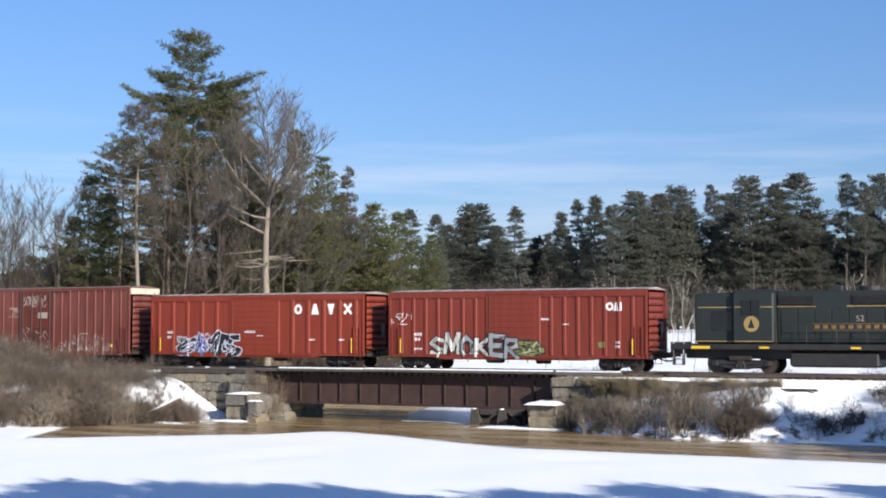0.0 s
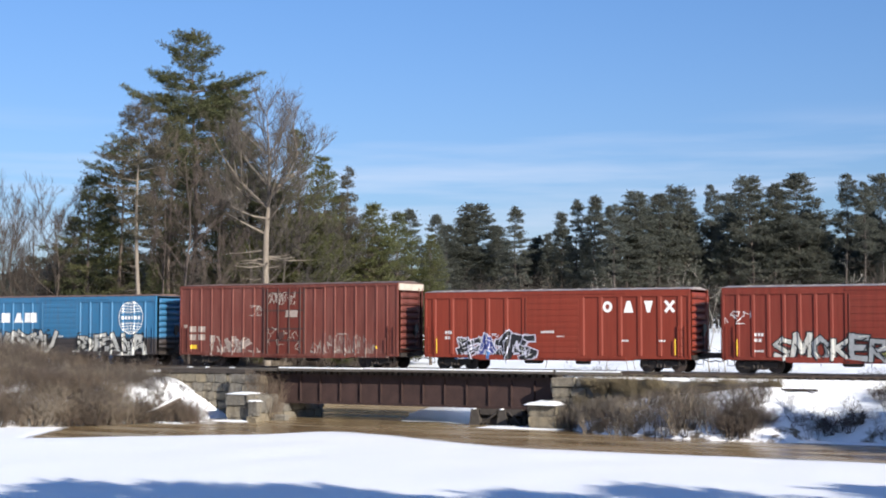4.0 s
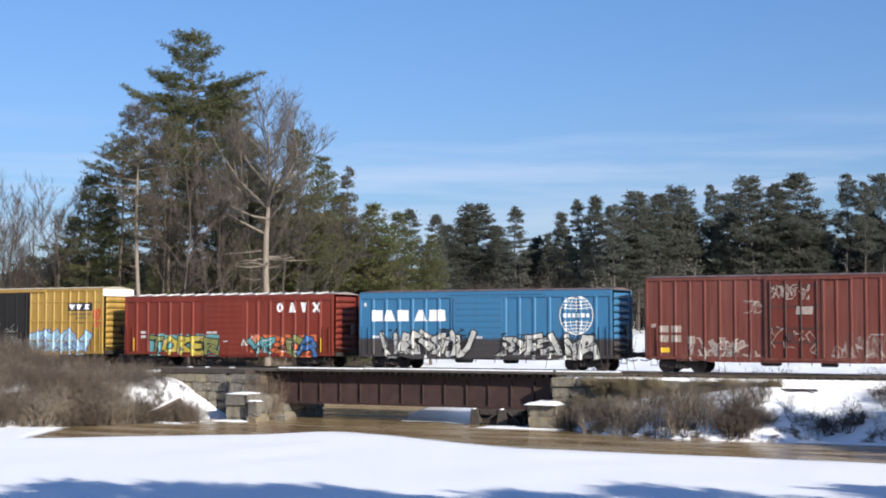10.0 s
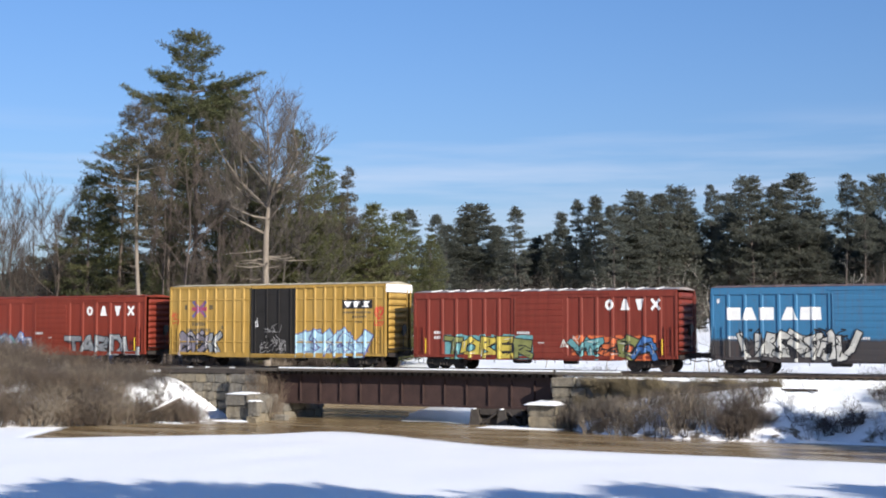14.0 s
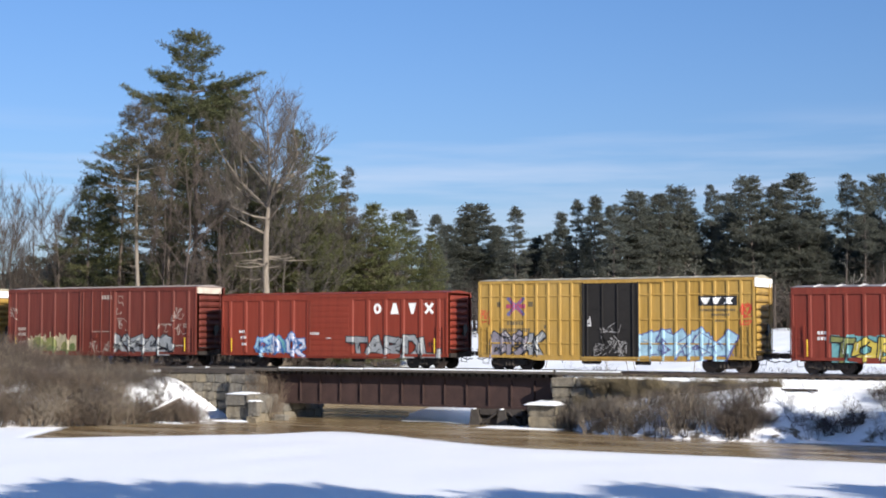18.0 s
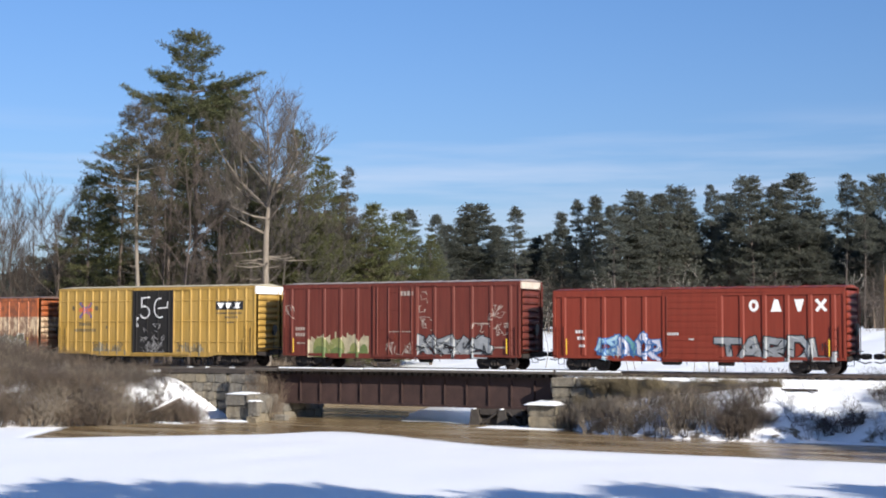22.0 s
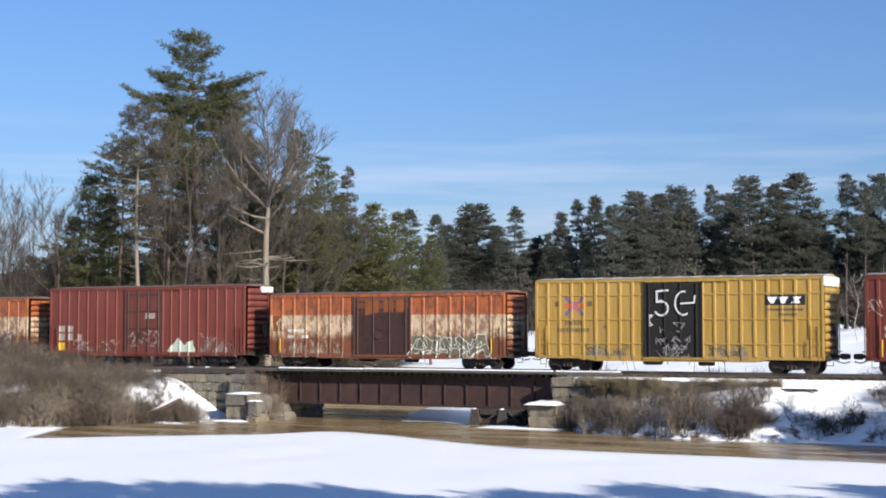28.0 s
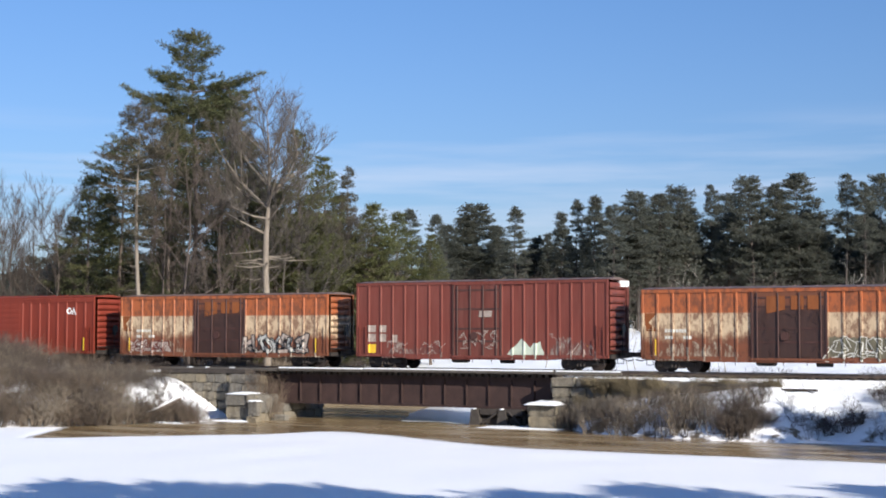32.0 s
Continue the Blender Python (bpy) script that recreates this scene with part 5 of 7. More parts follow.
def graffiti(parent, ribs, wid, x0, x1, z0, z1, cells, fills, edge, seed, door=None, style="round", back=None, fat=1.0, label="spray-painted graffiti", word="", fine=1.0):
    """Bold spray-painted forms in a row, each one a fill under an outline: the letters of word, or mere loops and hooks."""
    rnd = random.Random(seed)
    cells = len(word) or cells
    cw, h = (x1 - x0) / cells, z1 - z0
    inner, shine, lift = [], [], 0.006
    if back:
        halo, m = [], cells * 3
        for k in range(m):
            a, b2 = x0 + (x1 - x0) * k / m, x0 + (x1 - x0) * (k + 1) / m
            halo.append([(a, z0 - rnd.uniform(0, 0.1)), (b2 + 0.02, z0 - rnd.uniform(0, 0.1)), (b2 + 0.02, z1 + rnd.uniform(-0.05, 0.12)), (a, z1 + rnd.uniform(-0.05, 0.12))])
        tagged(decal("graffiti_ground", halo, back, parent, ribs, wid, 0.003, door), kind="stuff")
        lift = 0.02
    for i in range(cells):
        dark, fill = [], []
        paint_of = fills[(i * len(fills)) // cells if style == "blocks" else rnd.randrange(len(fills))]
        c0, jig = x0 + i * cw, 0.05 if word else 0.17
        top, low = z1 - rnd.uniform(0, 0.18) * h, z0 + rnd.uniform(0, 0.12) * h
        form = LETTERS[word[i]] if word else FORMS[rnd.randrange(len(FORMS))]
        w, sl = cw * fat * rnd.uniform(0.14, 0.18), rnd.uniform(-0.3, 0.35) * cw * (0.4 if word else 1.0)
        grow = rnd.uniform(1.0, 1.15) if word else rnd.uniform(1.15, 1.5) * rnd.choice((-1, 1))
        place = lambda u, v: (c0 + cw * (0.5 + (u - 0.5) * grow * 0.86) + sl * (v - 0.5), low + w * 0.6 + (top - low - w * 1.2) * v)
        path = [(rnd.uniform(-jig, jig) + u, min(1.05, max(-0.05, rnd.uniform(-jig, jig) + v))) for u, v in form]
        for (u0, v0), (u1, v1) in zip(path, path[1:]):
            (ax, az), (bx, bz) = place(u0, v0), place(u1, v1)
            w0, w1 = w * rnd.uniform(0.8, 1.2), w * rnd.uniform(0.8, 1.2)
            rim = (0.05 + 0.02 * rnd.random()) * fine
            dark += [(2 * i, stroke(ax, az, bx, bz, w0 + rim, w1 + rim)), (2 * i, oval(bx, bz, w1 + rim, w1 + rim, 10)), (2 * i, stroke(ax + 0.07 * fine, az - 0.08 * fine, bx + 0.07 * fine, bz - 0.08 * fine, w0, w1))]
            fill += [(2 * i + 1, stroke(ax, az, bx, bz, w0, w1)), (2 * i + 1, oval(bx, bz, w1, w1, 10))]
            if rnd.random() < 0.3:
                shine.append(stroke(ax + w * 0.3, az + 0.1, ax * 0.4 + bx * 0.6 + w * 0.3, az * 0.4 + bz * 0.6, 0.022, 0.012))
        for q in range(3 if word or fine < 1 else 7):
            (gx, gz2), (ex, ez) = place(rnd.random(), rnd.random()), place(rnd.random(), rnd.random())
            k = min(1, 0.4 / max(0.05, math.hypot(ex - gx, ez - gz2)))
            inner.append(stroke(gx, gz2, gx + (ex - gx) * k, gz2 + (ez - gz2) * k, rnd.uniform(0.02, 0.045), 0.012))
        decal("graffiti_outline", dark, edge, parent, ribs, wid, lift, door)
        decal("graffiti_fill", fill, paint_of, parent, ribs, wid, lift, door, label)
    over = lift + 0.012 + 0.01 * cells
    tagged(decal("graffiti_line", inner, edge, parent, ribs, wid, over, door), kind="stuff")
    if shine:
        tagged(decal("graffiti_highlight", shine, CREAM, parent, ribs, wid, over + 0.001, door), kind="stuff")


def scrawl(parent, ribs, wid, x0, x1, z0, z1, strokes, material, seed, door=None, w=0.02):
    """Thin hand-drawn squiggles."""
    rnd = random.Random(seed)
    polys = []
    for k in range(strokes):
        cx, cz = rnd.uniform(x0, x1), rnd.uniform(z0, z1)
        for j in range(3):
            ex, ez = min(x1, max(x0, cx + rnd.uniform(-0.35, 0.35))), min(z1, max(z0, cz + rnd.uniform(-0.4, 0.4)))
            if abs(ex - cx) + abs(ez - cz) > 0.03:
                polys.append(stroke(cx, cz, ex, ez, w * rnd.uniform(0.6, 1.2)))
            cx, cz = ex, ez
    tagged(decal("chalk_scrawl", polys, material, parent, ribs, wid, 0.008, door), kind="stuff")


def worn_patch(parent, ribs, wid, x0, x1, z0, z1, material, seed, door=None):
    """A ragged field of old paint, thin at its upper edge."""
    rnd = random.Random(seed)
    n = int((x1 - x0) / 0.16)
    polys = []
    for k in range(n):
        a, e = x0 + (x1 - x0) * k / n, x0 + (x1 - x0) * (k + 1) / n
        hi = z0 + (z1 - z0) * min(1, 4.0 * (k + 1) / n, 4.0 * (n - k) / n) * rnd.uniform(0.62, 1.0)
        polys.append([(a, z0), (e, z0), (e, hi - rnd.uniform(0, 0.15)), (a, hi)])
    tagged(decal("worn_paint", polys, material, parent, ribs, wid, 0.004, door), "worn, flaking old spray paint", kind="stuff")


def post_mesh(z0, z1, wid, material):
    s = Shape()
    w = wid * 0.55
    prof = [(-wid, 0), (-w, -DEEP), (w, -DEEP), (wid, 0)]
    s.v = [(x, y, z) for z in (z0, z1) for x, y in prof]
    s.f = [(0, 1, 5, 4), (1, 2, 6, 5), (2, 3, 7, 6), (3, 2, 1, 0), (4, 5, 6, 7)]
    return s.mesh("side_post", material)


def end_meshes(top, material, ridges):
    """A pressed end wall facing +x, and one of its level corrugations with the spacing between them."""
    s = Shape()
    s.box(-0.05, 0.0, -1.42, 1.42, SILL + 0.1, top)
    s.box(-0.06, 0.03, -1.47, -1.36, SILL, top).box(-0.06, 0.03, 1.36, 1.47, SILL, top)
    h = (top - SILL - 0.35) / ridges
    out = []
    for k in range(ridges):
        r, z0 = Shape(), SILL + 0.25 + k * h
        prof = [(0.0, z0), (0.085, z0 + h * 0.3), (0.085, z0 + h * 0.55), (0.0, z0 + h * 0.85)]
        for y, q in ((-1.12, 0.2), (-0.96, 1.0), (0.96, 1.0), (1.12, 0.2)):
            r.v += [(x * q, y, z) for x, z in prof]
        r.f = [(a * 4 + e, a * 4 + e + 4, a * 4 + e + 5, a * 4 + e + 1) for a in range(3) for e in range(3)]
        r.f += [(0, 1, 2, 3), (15, 14, 13, 12)]
        out.append(r.mesh("end_ridge", material))
    return s.mesh("end_wall", material), out


def wheelset_mesh(r):
    s = Shape()
    for y in (-0.755, 0.755):
        o = 1 if y > 0 else -1
        s.tube((0, y - 0.07, 0), (0, y + 0.07, 0), r, r, 20, True)
        s.tube((0, y - o * 0.07, 0), (0, y - o * 0.10, 0), r + 0.026, r + 0.026, 20, True)
        s.tube((0, y + o * 0.07, 0), (0, y + o * 0.12, 0), r * 0.42, r * 0.3, 12, True)
        for k in range(4):
            a = k * math.tau / 4
            s.tube((math.cos(a) * r * 0.62, y + o * 0.065, math.sin(a) * r * 0.62), (math.cos(a) * r * 0.62, y + o * 0.085, math.sin(a) * r * 0.62), 0.06, 0.05, 6, True)
    s.tube((0, -1.05, 0), (0, 1.05, 0), 0.075, 0.075, 8, True)
    return s.mesh("wheelset", WHEELMAT)


def truck_mesh(base, r, material=None):
    """Cast side frames with spring nests, and the bolster across."""
    s = Shape()
    for y in (-1.02, 1.02):
        h = base / 2
        y0, y1 = y - 0.075, y + 0.075
        s.prism([(-h - 0.2, r - 0.11), (-h + 0.18, r - 0.11), (-0.42, 0.2), (0.42, 0.2), (h - 0.18, r - 0.11), (h + 0.2, r - 0.11), (h + 0.2, r + 0.13), (h - 0.2, r + 0.2), (0.35, 0.62), (-0.35, 0.62), (-h + 0.2, r + 0.2), (-h - 0.2, r + 0.13)], y0, y1)
        for k in (-0.2, 0.0, 0.2):
            s.tube((k, y - 0.1, 0.26), (k, y - 0.1, 0.5), 0.075, 0.075, 8, True)
        for e in (-h, h):
            s.box(e - 0.14, e + 0.14, y - 0.13, y + 0.13, r - 0.12, r + 0.14, 0.03)
    s.box(-0.17, 0.17, -1.2, 1.2, 0.42, 0.66, 0.03)
    s.box(-h + 0.1, -h + 0.16, -0.9, 0.9, 0.3, 0.5).box(h - 0.16, h - 0.1, -0.9, 0.9, 0.3, 0.5)
    return s.mesh("truck", material or TRUCKMAT)


WHEEL_R = 0.42
TRUCK, WHEELSET = truck_mesh(1.73, WHEEL_R), wheelset_mesh(WHEEL_R)
COUPLER = Shape().box(0, 0.62, -0.07, 0.07, 0.80, 0.98, 0.02).box(0.50, 0.86, -0.16, 0.05, 0.74, 1.04, 0.04).box(0.62, 0.95, 0.04, 0.14, 0.76, 1.02, 0.03).tube((0.2, -0.3, 0.72), (0.7, -0.33, 0.55), 0.03, 0.03, 6).tube((0.7, -0.33, 0.55), (0.98, -0.2, 0.62), 0.03, 0.03, 6).mesh("coupler", TRUCKMAT)
SPIN, CARS = [], []


def ladder(z0, z1, w, n, material, name):
    s = Shape()
    s.box(-w / 2 - 0.02, -w / 2 + 0.02, -0.02, 0.02, z0, z1).box(w / 2 - 0.02, w / 2 + 0.02, -0.02, 0.02, z0, z1)
    for k in range(n):
        z = z0 + (z1 - z0) * (k + 0.5) / n
        s.tube((-w / 2, 0, z), (w / 2, 0, z), 0.014, 0.014, 5)
    return s.mesh(name, material)


def boxcar(at, label, top, colour, roof, posts, door, wid, doorcolour=None, doorstyle="corrugated", ridges=9, belts=(), endcolour=None, cap=None, irons=YELLOWP, group="freight cars of the train", seed=0, seams=None, rods=None, inset=1.0, chord=0.36):
    """A fifty-foot box car. Its origin is on the rail heads under its middle; its near side faces -y."""
    c = thing("boxcar", label, "boxcar", pose(at, 0, 0), group)
    left, right = posts
    ribs = ribs_of(left, right, door, inset)
    body = part("body", Shape().box(-HALF, HALF, SIDE, -SIDE, SILL + 0.06, top - 0.03), colour, c)
    part("top_chord", Shape().box(-HALF, HALF, SIDE - DEEP - 0.004, SIDE + 0.02, top - chord, top), colour, c)
    part("top_chord", Shape().box(-HALF, HALF, -SIDE - 0.02, -SIDE + DEEP + 0.004, top - chord, top), colour, c)
    # side sill: deeper between the trucks
    for y0, y1 in ((SIDE - DEEP, SIDE + 0.03), (-SIDE - 0.03, -SIDE + DEEP)):
        part("side_sill", Shape().prism([(-HALF, SILL), (-5.0, SILL), (-4.4, SILL - 0.13), (4.4, SILL - 0.13), (5.0, SILL), (HALF, SILL), (HALF, SILL + 0.16), (-HALF, SILL + 0.16)], y0, y1), colour, c)
    me = post_mesh(SILL + 0.1, top - chord + 0.02, wid, colour)
    for x in ribs:
        part("side_post", me, None, body, at=pose(x, SIDE, 0))
        part("side_post", me, None, body, at=pose(-x, -SIDE, 0, 0, 0, 180))
    corner = Shape().box(-0.05, 0.05, SIDE - DEEP, SIDE + 0.03, SILL + 0.05, top - chord + 0.02, 0.02).mesh("corner_post", colour)
    for x in (-HALF + 0.05, HALF - 0.05):
        part("corner_post", corner, None, body, at=pose(x, 0, 0))
        part("corner_post", corner, None, body, at=pose(-x, 0, 0, 0, 0, 180))
    for z in belts:
        for a, e in ((-HALF, door[0]), (door[1], HALF)):
            part("belt_rail", Shape().box(a + 0.1, e - 0.05, SIDE - 0.045, SIDE + 0.01, z - 0.045, z + 0.045, 0.012), colour, body)
    # doors, the near one with its gear
    d0, d1 = door
    for sgn in (1, -1):
        s = Shape()
        if doorstyle == "corrugated":
            s.box(d0 + 0.03, d1 - 0.03, SIDE - 0.045, SIDE + 0.02, SILL + 0.12, top - 0.2)
        else:
            s.box(d0 + 0.03, d1 - 0.03, SIDE - 0.06, SIDE + 0.02, SILL + 0.1, top - 0.18)
        if sgn < 0:
            s.v = [(-x, -y, z) for x, y, z in s.v]
        dr = part("door", s, doorcolour or colour, c, at=None)
        if sgn > 0:
            near_door = dr
            if doorstyle == "corrugated":
                for k in range(9):
                    z = SILL + 0.3 + (top - SILL - 0.65) * k / 9
                    part("door_rib", Shape().box(d0 + 0.15, d1 - 0.15, SIDE - 0.064, SIDE - 0.04, z, z + 0.21, 0.008), doorcolour or colour, dr)
    iron = rods or doorcolour or colour
    if doorstyle == "plug":
        for x in (d0 - 0.02, d1 + 0.02):
            part("door_post", Shape().box(x - 0.05, x + 0.05, SIDE - 0.1, SIDE + 0.01, SILL + 0.08, top - 0.16, 0.012), iron, near_door)
    if doorstyle == "plug":
        for k in range(4):
            x = d0 + 0.25 + (d1 - d0 - 0.5) * k / 3
            part("lock_rod", Shape().tube((x, SIDE - 0.10, SILL + 0.12), (x, SIDE - 0.10, top - 0.25), 0.042, 0.042, 6), iron, near_door)
        for z in (SILL + 0.9, SILL + 1.6, SILL + 2.7, top - 0.5):
            part("door_bar", Shape().box(d0 + 0.1, d1 - 0.1, SIDE - 0.085, SIDE - 0.06, z - 0.05, z + 0.05), iron, near_door)
        x = d0 + (d1 - d0) * 0.45
        part("hand_wheel", Shape().tube((x, SIDE - 0.10, SILL + 1.2), (x, SIDE - 0.17, SILL + 1.2), 0.22, 0.22, 12, True), iron, near_door)
    else:
        part("lock_rod", Shape().tube((d0 + 0.12, SIDE - 0.09, SILL + 0.2), (d0 + 0.12, SIDE - 0.09, top - 0.35), 0.022, 0.022, 6), iron, near_door)
        part("door_bar", Shape().box(d0 + 0.3, d1 - 0.3, SIDE - 0.075, SIDE - 0.045, SILL + 1.45, SILL + 1.51), iron, near_door)
    part("door_track", Shape().box(d0 - 0.1, d1 + (2.6 if doorstyle == "corrugated" else 1.4), SIDE - 0.12, SIDE - 0.02, SILL - 0.02, SILL + 0.09), colour, c)
    part("door_track", Shape().box(d0 - 0.1, d1 + (2.6 if doorstyle == "corrugated" else 1.4), SIDE - 0.10, SIDE - 0.02, top - 0.2, top - 0.12), colour, c)
    # roof: low gable of panels with raised seams
    rise = 0.13
    rf = Shape()
    n = 14
    for k in range(n + 1):
        x = -HALF - 0.03 + (2 * HALF + 0.06) * k / n
        rf.v += [(x, SIDE - DEEP - 0.03, top), (x, -0.25, top + rise), (x, 0.25, top + rise), (x, -SIDE + DEEP + 0.03, top)]
    for k in range(n):
        for e in range(3):
            a = 4 * k + e
            rf.f.append((a, a + 4, a + 5, a + 1))
    rf.f += [(0, 1, 2, 3), (4 * n + 3, 4 * n + 2, 4 * n + 1, 4 * n)]
    r = part("roof", rf, roof, c)
    seam, sh = Shape(), 0.055 if seams else 0.025
    for y0, z0, y1, z1 in ((SIDE - DEEP - 0.02, top, -0.22, top + rise), (0.22, top + rise, -SIDE + DEEP + 0.02, top)):
        seam.v += [(-0.05, y0, z0), (0.05, y0, z0), (0.05, y1, z1), (-0.05, y1, z1)]
        seam.v += [(-0.035, y0, z0 + sh), (0.035, y0, z0 + sh), (0.035, y1, z1 + sh), (-0.035, y1, z1 + sh)]
        j = len(seam.v) - 8
        seam.f += [tuple(j + q for q in f) for f in ((4, 5, 6, 7), (0, 1, 5, 4), (1, 2, 6, 5), (2, 3, 7, 6), (3, 0, 4, 7))]
    sm = seam.mesh("roof_seam", seams or roof)
    for k in range(1, n):
        part("roof_seam", sm, None, r, at=pose(-HALF + 2 * HALF * k / n, 0, 0))
    # ends with ladders
    em, folds = end_meshes(top, endcolour or colour, ridges)
    lad, gab = ladder(SILL + 0.1, SILL + 1.75, 0.42, 4, colour, "ladder"), ladder(SILL + 0.1, top - 0.3, 0.42, 8, colour, "end_ladder")
    for sgn in (1, -1):
        e = part("end_wall", em, None, c, at=pose(sgn * HALF, 0, 0, 0, 0, 0 if sgn > 0 else 180))
        part("gable", Shape().prism([(-1.46, top - 0.01), (1.46, top - 0.01), (0.25, top + rise), (-0.25, top + rise)], -0.03, 0.03), endcolour or colour, e, at=pose(-0.04, 0, 0, 0, 0, 90))
        if cap and sgn > 0:
            part("end_panel", Shape().box(0.0, 0.115, *cap[:2], top - cap[2], top - 0.04), BEIGE if cap[0] == -1.4 else WHITE, e, "pale panel at the top of the end")
        for fold in folds:
            part("end_ridge", fold, None, e, at=pose(0.002, 0, 0))
        part("end_ladder", gab, None, e, at=pose(0.13, 1.05, 0, 0, 0, 90))
        part("brake_gear", Shape().box(0, 0.16, 0.3, 0.55, 1.9, 2.2, 0.02).tube((0.16, 0.42, 2.3), (0.2, 0.42, 2.3), 0.26, 0.26, 14, True).tube((0.1, 0.42, 0.8), (0.1, 0.42, 2.2), 0.02, 0.02, 5), BLACK, e)
        part("crossover_step", Shape().box(0.02, 0.3, -1.2, 1.2, 1.12, 1.16).box(0.0, 0.12, -1.25, 1.25, SILL - 0.02, SILL + 0.2), TRUCKMAT, e)
        part("coupler", COUPLER, None, c, at=pose(sgn * HALF, 0, 0, 0, 0, 0 if sgn > 0 else 180))
        for y in (-1, 1):
            part("corner_ladder", lad, None, c, at=pose(sgn * (HALF - 0.42), y * (-SIDE + DEEP + 0.03), 0, 0, 0, 0 if y < 0 else 180))
            part("grab_bar", Shape().box(-0.03, 0.03, -0.03, 0.0, SILL + 0.2, SILL + 1.05, 0.008), irons, c, at=pose(sgn * (HALF - 0.78), y * (-SIDE + DEEP + 0.05), 0, 0, 0, 0 if y < 0 else 180))
            part("stirrup", Shape().tube((-0.18, 0, SILL), (-0.18, 0, 0.38), 0.018, 0.018, 5).tube((0.18, 0, SILL), (0.18, 0, 0.38), 0.018, 0.018, 5).tube((-0.18, 0, 0.38), (0.18, 0, 0.38), 0.018, 0.018, 5), TRUCKMAT, c, at=pose(sgn * (HALF - 0.42), y * 1.42, 0))
    under = Shape().box(-HALF + 0.1, HALF - 0.1, -0.35, 0.35, 0.62, 0.8)
    under.box(-1.9, -0.9, -0.95, -0.45, 0.38, 0.68, 0.08).tube((1.2, -0.8, 0.52), (2.0, -0.8, 0.52), 0.16, 0.16, 10, True).tube((-4.5, -0.6, 0.6), (4.5, -0.6, 0.6), 0.025, 0.025, 5)
    for x in (-2.9, -0.4, 0.8, 2.7):
        under.tube((x, -1.2, 0.72), (x, -1.2, 0.42), 0.02, 0.02, 5)
    part("underframe", under, BLACK, c)
    for x in (-6.15, 6.15):
        t = part("truck", TRUCK, None, c, at=pose(x, 0, 0))
        for w in (-0.865, 0.865):
            SPIN.append((part("wheelset", WHEELSET, None, t, at=pose(w, 0, WHEEL_R)), w, WHEEL_R))
    CARS.append((c, at))
    return c, body, ribs


RED = paint("red_car_paint", (0.27, 0.043, 0.026), worn=0.3, fade=(0.28, 0.085, 0.06))
RED_ORANGE = paint("orange_red_car_paint", (0.31, 0.048, 0.025), worn=0.22, fade=(0.31, 0.075, 0.045))
OXIDE = paint("oxide_car_paint", (0.222, 0.060, 0.044), worn=0.4, fade=(0.34, 0.17, 0.14))
OXIDE_DARK = paint("dark_oxide_car_paint", (0.20, 0.042, 0.028), worn=0.35, fade=(0.20, 0.07, 0.05))
PINKISH = paint("faded_oxide_car_paint", (0.258, 0.064, 0.046), worn=0.3, fade=(0.32, 0.14, 0.115))
YELLOW = paint("yellow_car_paint", (0.60, 0.36, 0.075), worn=0.32, fade=(0.66, 0.50, 0.24), rust=(0.25, 0.14, 0.05))
BLUE = banded("blue_over_black_paint", (0.045, 0.04, 0.04), (0.032, 0.15, 0.285), 1.75, 0.1, jag=0.12, worn=0.3)
ORANGE = banded("peeling_orange_paint", (0.19, 0.062, 0.028), (0.37, 0.10, 0.03), 1.9, 0.24, (0.56, 0.42, 0.27), 3.1, 0.75, 0.55)
ORANGE_PLAIN = paint("old_orange_paint", (0.36, 0.11, 0.032), worn=0.35, fade=(0.40, 0.17, 0.07))
ORANGE_DOOR = banded("rusty_door_paint", (0.042, 0.019, 0.014), (0.15, 0.05, 0.022), 3.4, 0.25, jag=0.4, worn=0.3)
DARKDOOR = plain("black_door_paint", (0.011, 0.0095, 0.009), 0.9, 0, 0.4, 1.0, 0.15)
CHALK = plain("chalk", (0.62, 0.61, 0.6), 0.8, 0, 0.3, 8.0)
FLAKE = flaking("flaking_pale_paint", (0.125, 0.036, 0.027), (0.30, 0.25, 0.21), 0.42)
FLAKE_LIGHT = flaking("flaking_light_paint", (0.14, 0.045, 0.035), (0.36, 0.31, 0.27), 0.8)
FLAKE_RUST = flaking("flaking_cream_paint", (0.13, 0.045, 0.022), (0.42, 0.35, 0.26), 0.55)
FLAKE_GREY = flaking("smudged_grey_paint", (0.38, 0.23, 0.05), (0.20, 0.18, 0.13), 0.75)
DUST = plain("dusty_chalk", (0.26, 0.25, 0.245), 0.8, 0, 0.4, 8.0)
FADED = plain("faded_white_paint", (0.33, 0.27, 0.23), 0.7, 0, 0.45, 6.0)
INK = plain("black_spray_paint", (0.012, 0.012, 0.014), 0.5, 0, 0.3)
SILVER = plain("silver_spray_paint", (0.27, 0.28, 0.285), 0.45, 0.2, 0.35)
LILAC = plain("pale_lilac_spray_paint", (0.50, 0.50, 0.58), 0.6, 0, 0.2)
BEIGE = plain("beige_panel_paint", (0.50, 0.42, 0.34), 0.6, 0, 0.25)
OLDWHITE = plain("worn_white_rail_paint", (0.45, 0.42, 0.40), 0.6, 0, 0.3)
PEWTER = plain("pale_grey_spray_paint", (0.46, 0.45, 0.41), 0.6, 0, 0.3)
CREAM = plain("cream_spray_paint", (0.62, 0.61, 0.55), 0.6, 0, 0.15)
LEMON = plain("yellow_spray_paint", (0.46, 0.36, 0.06), 0.5, 0, 0.4)
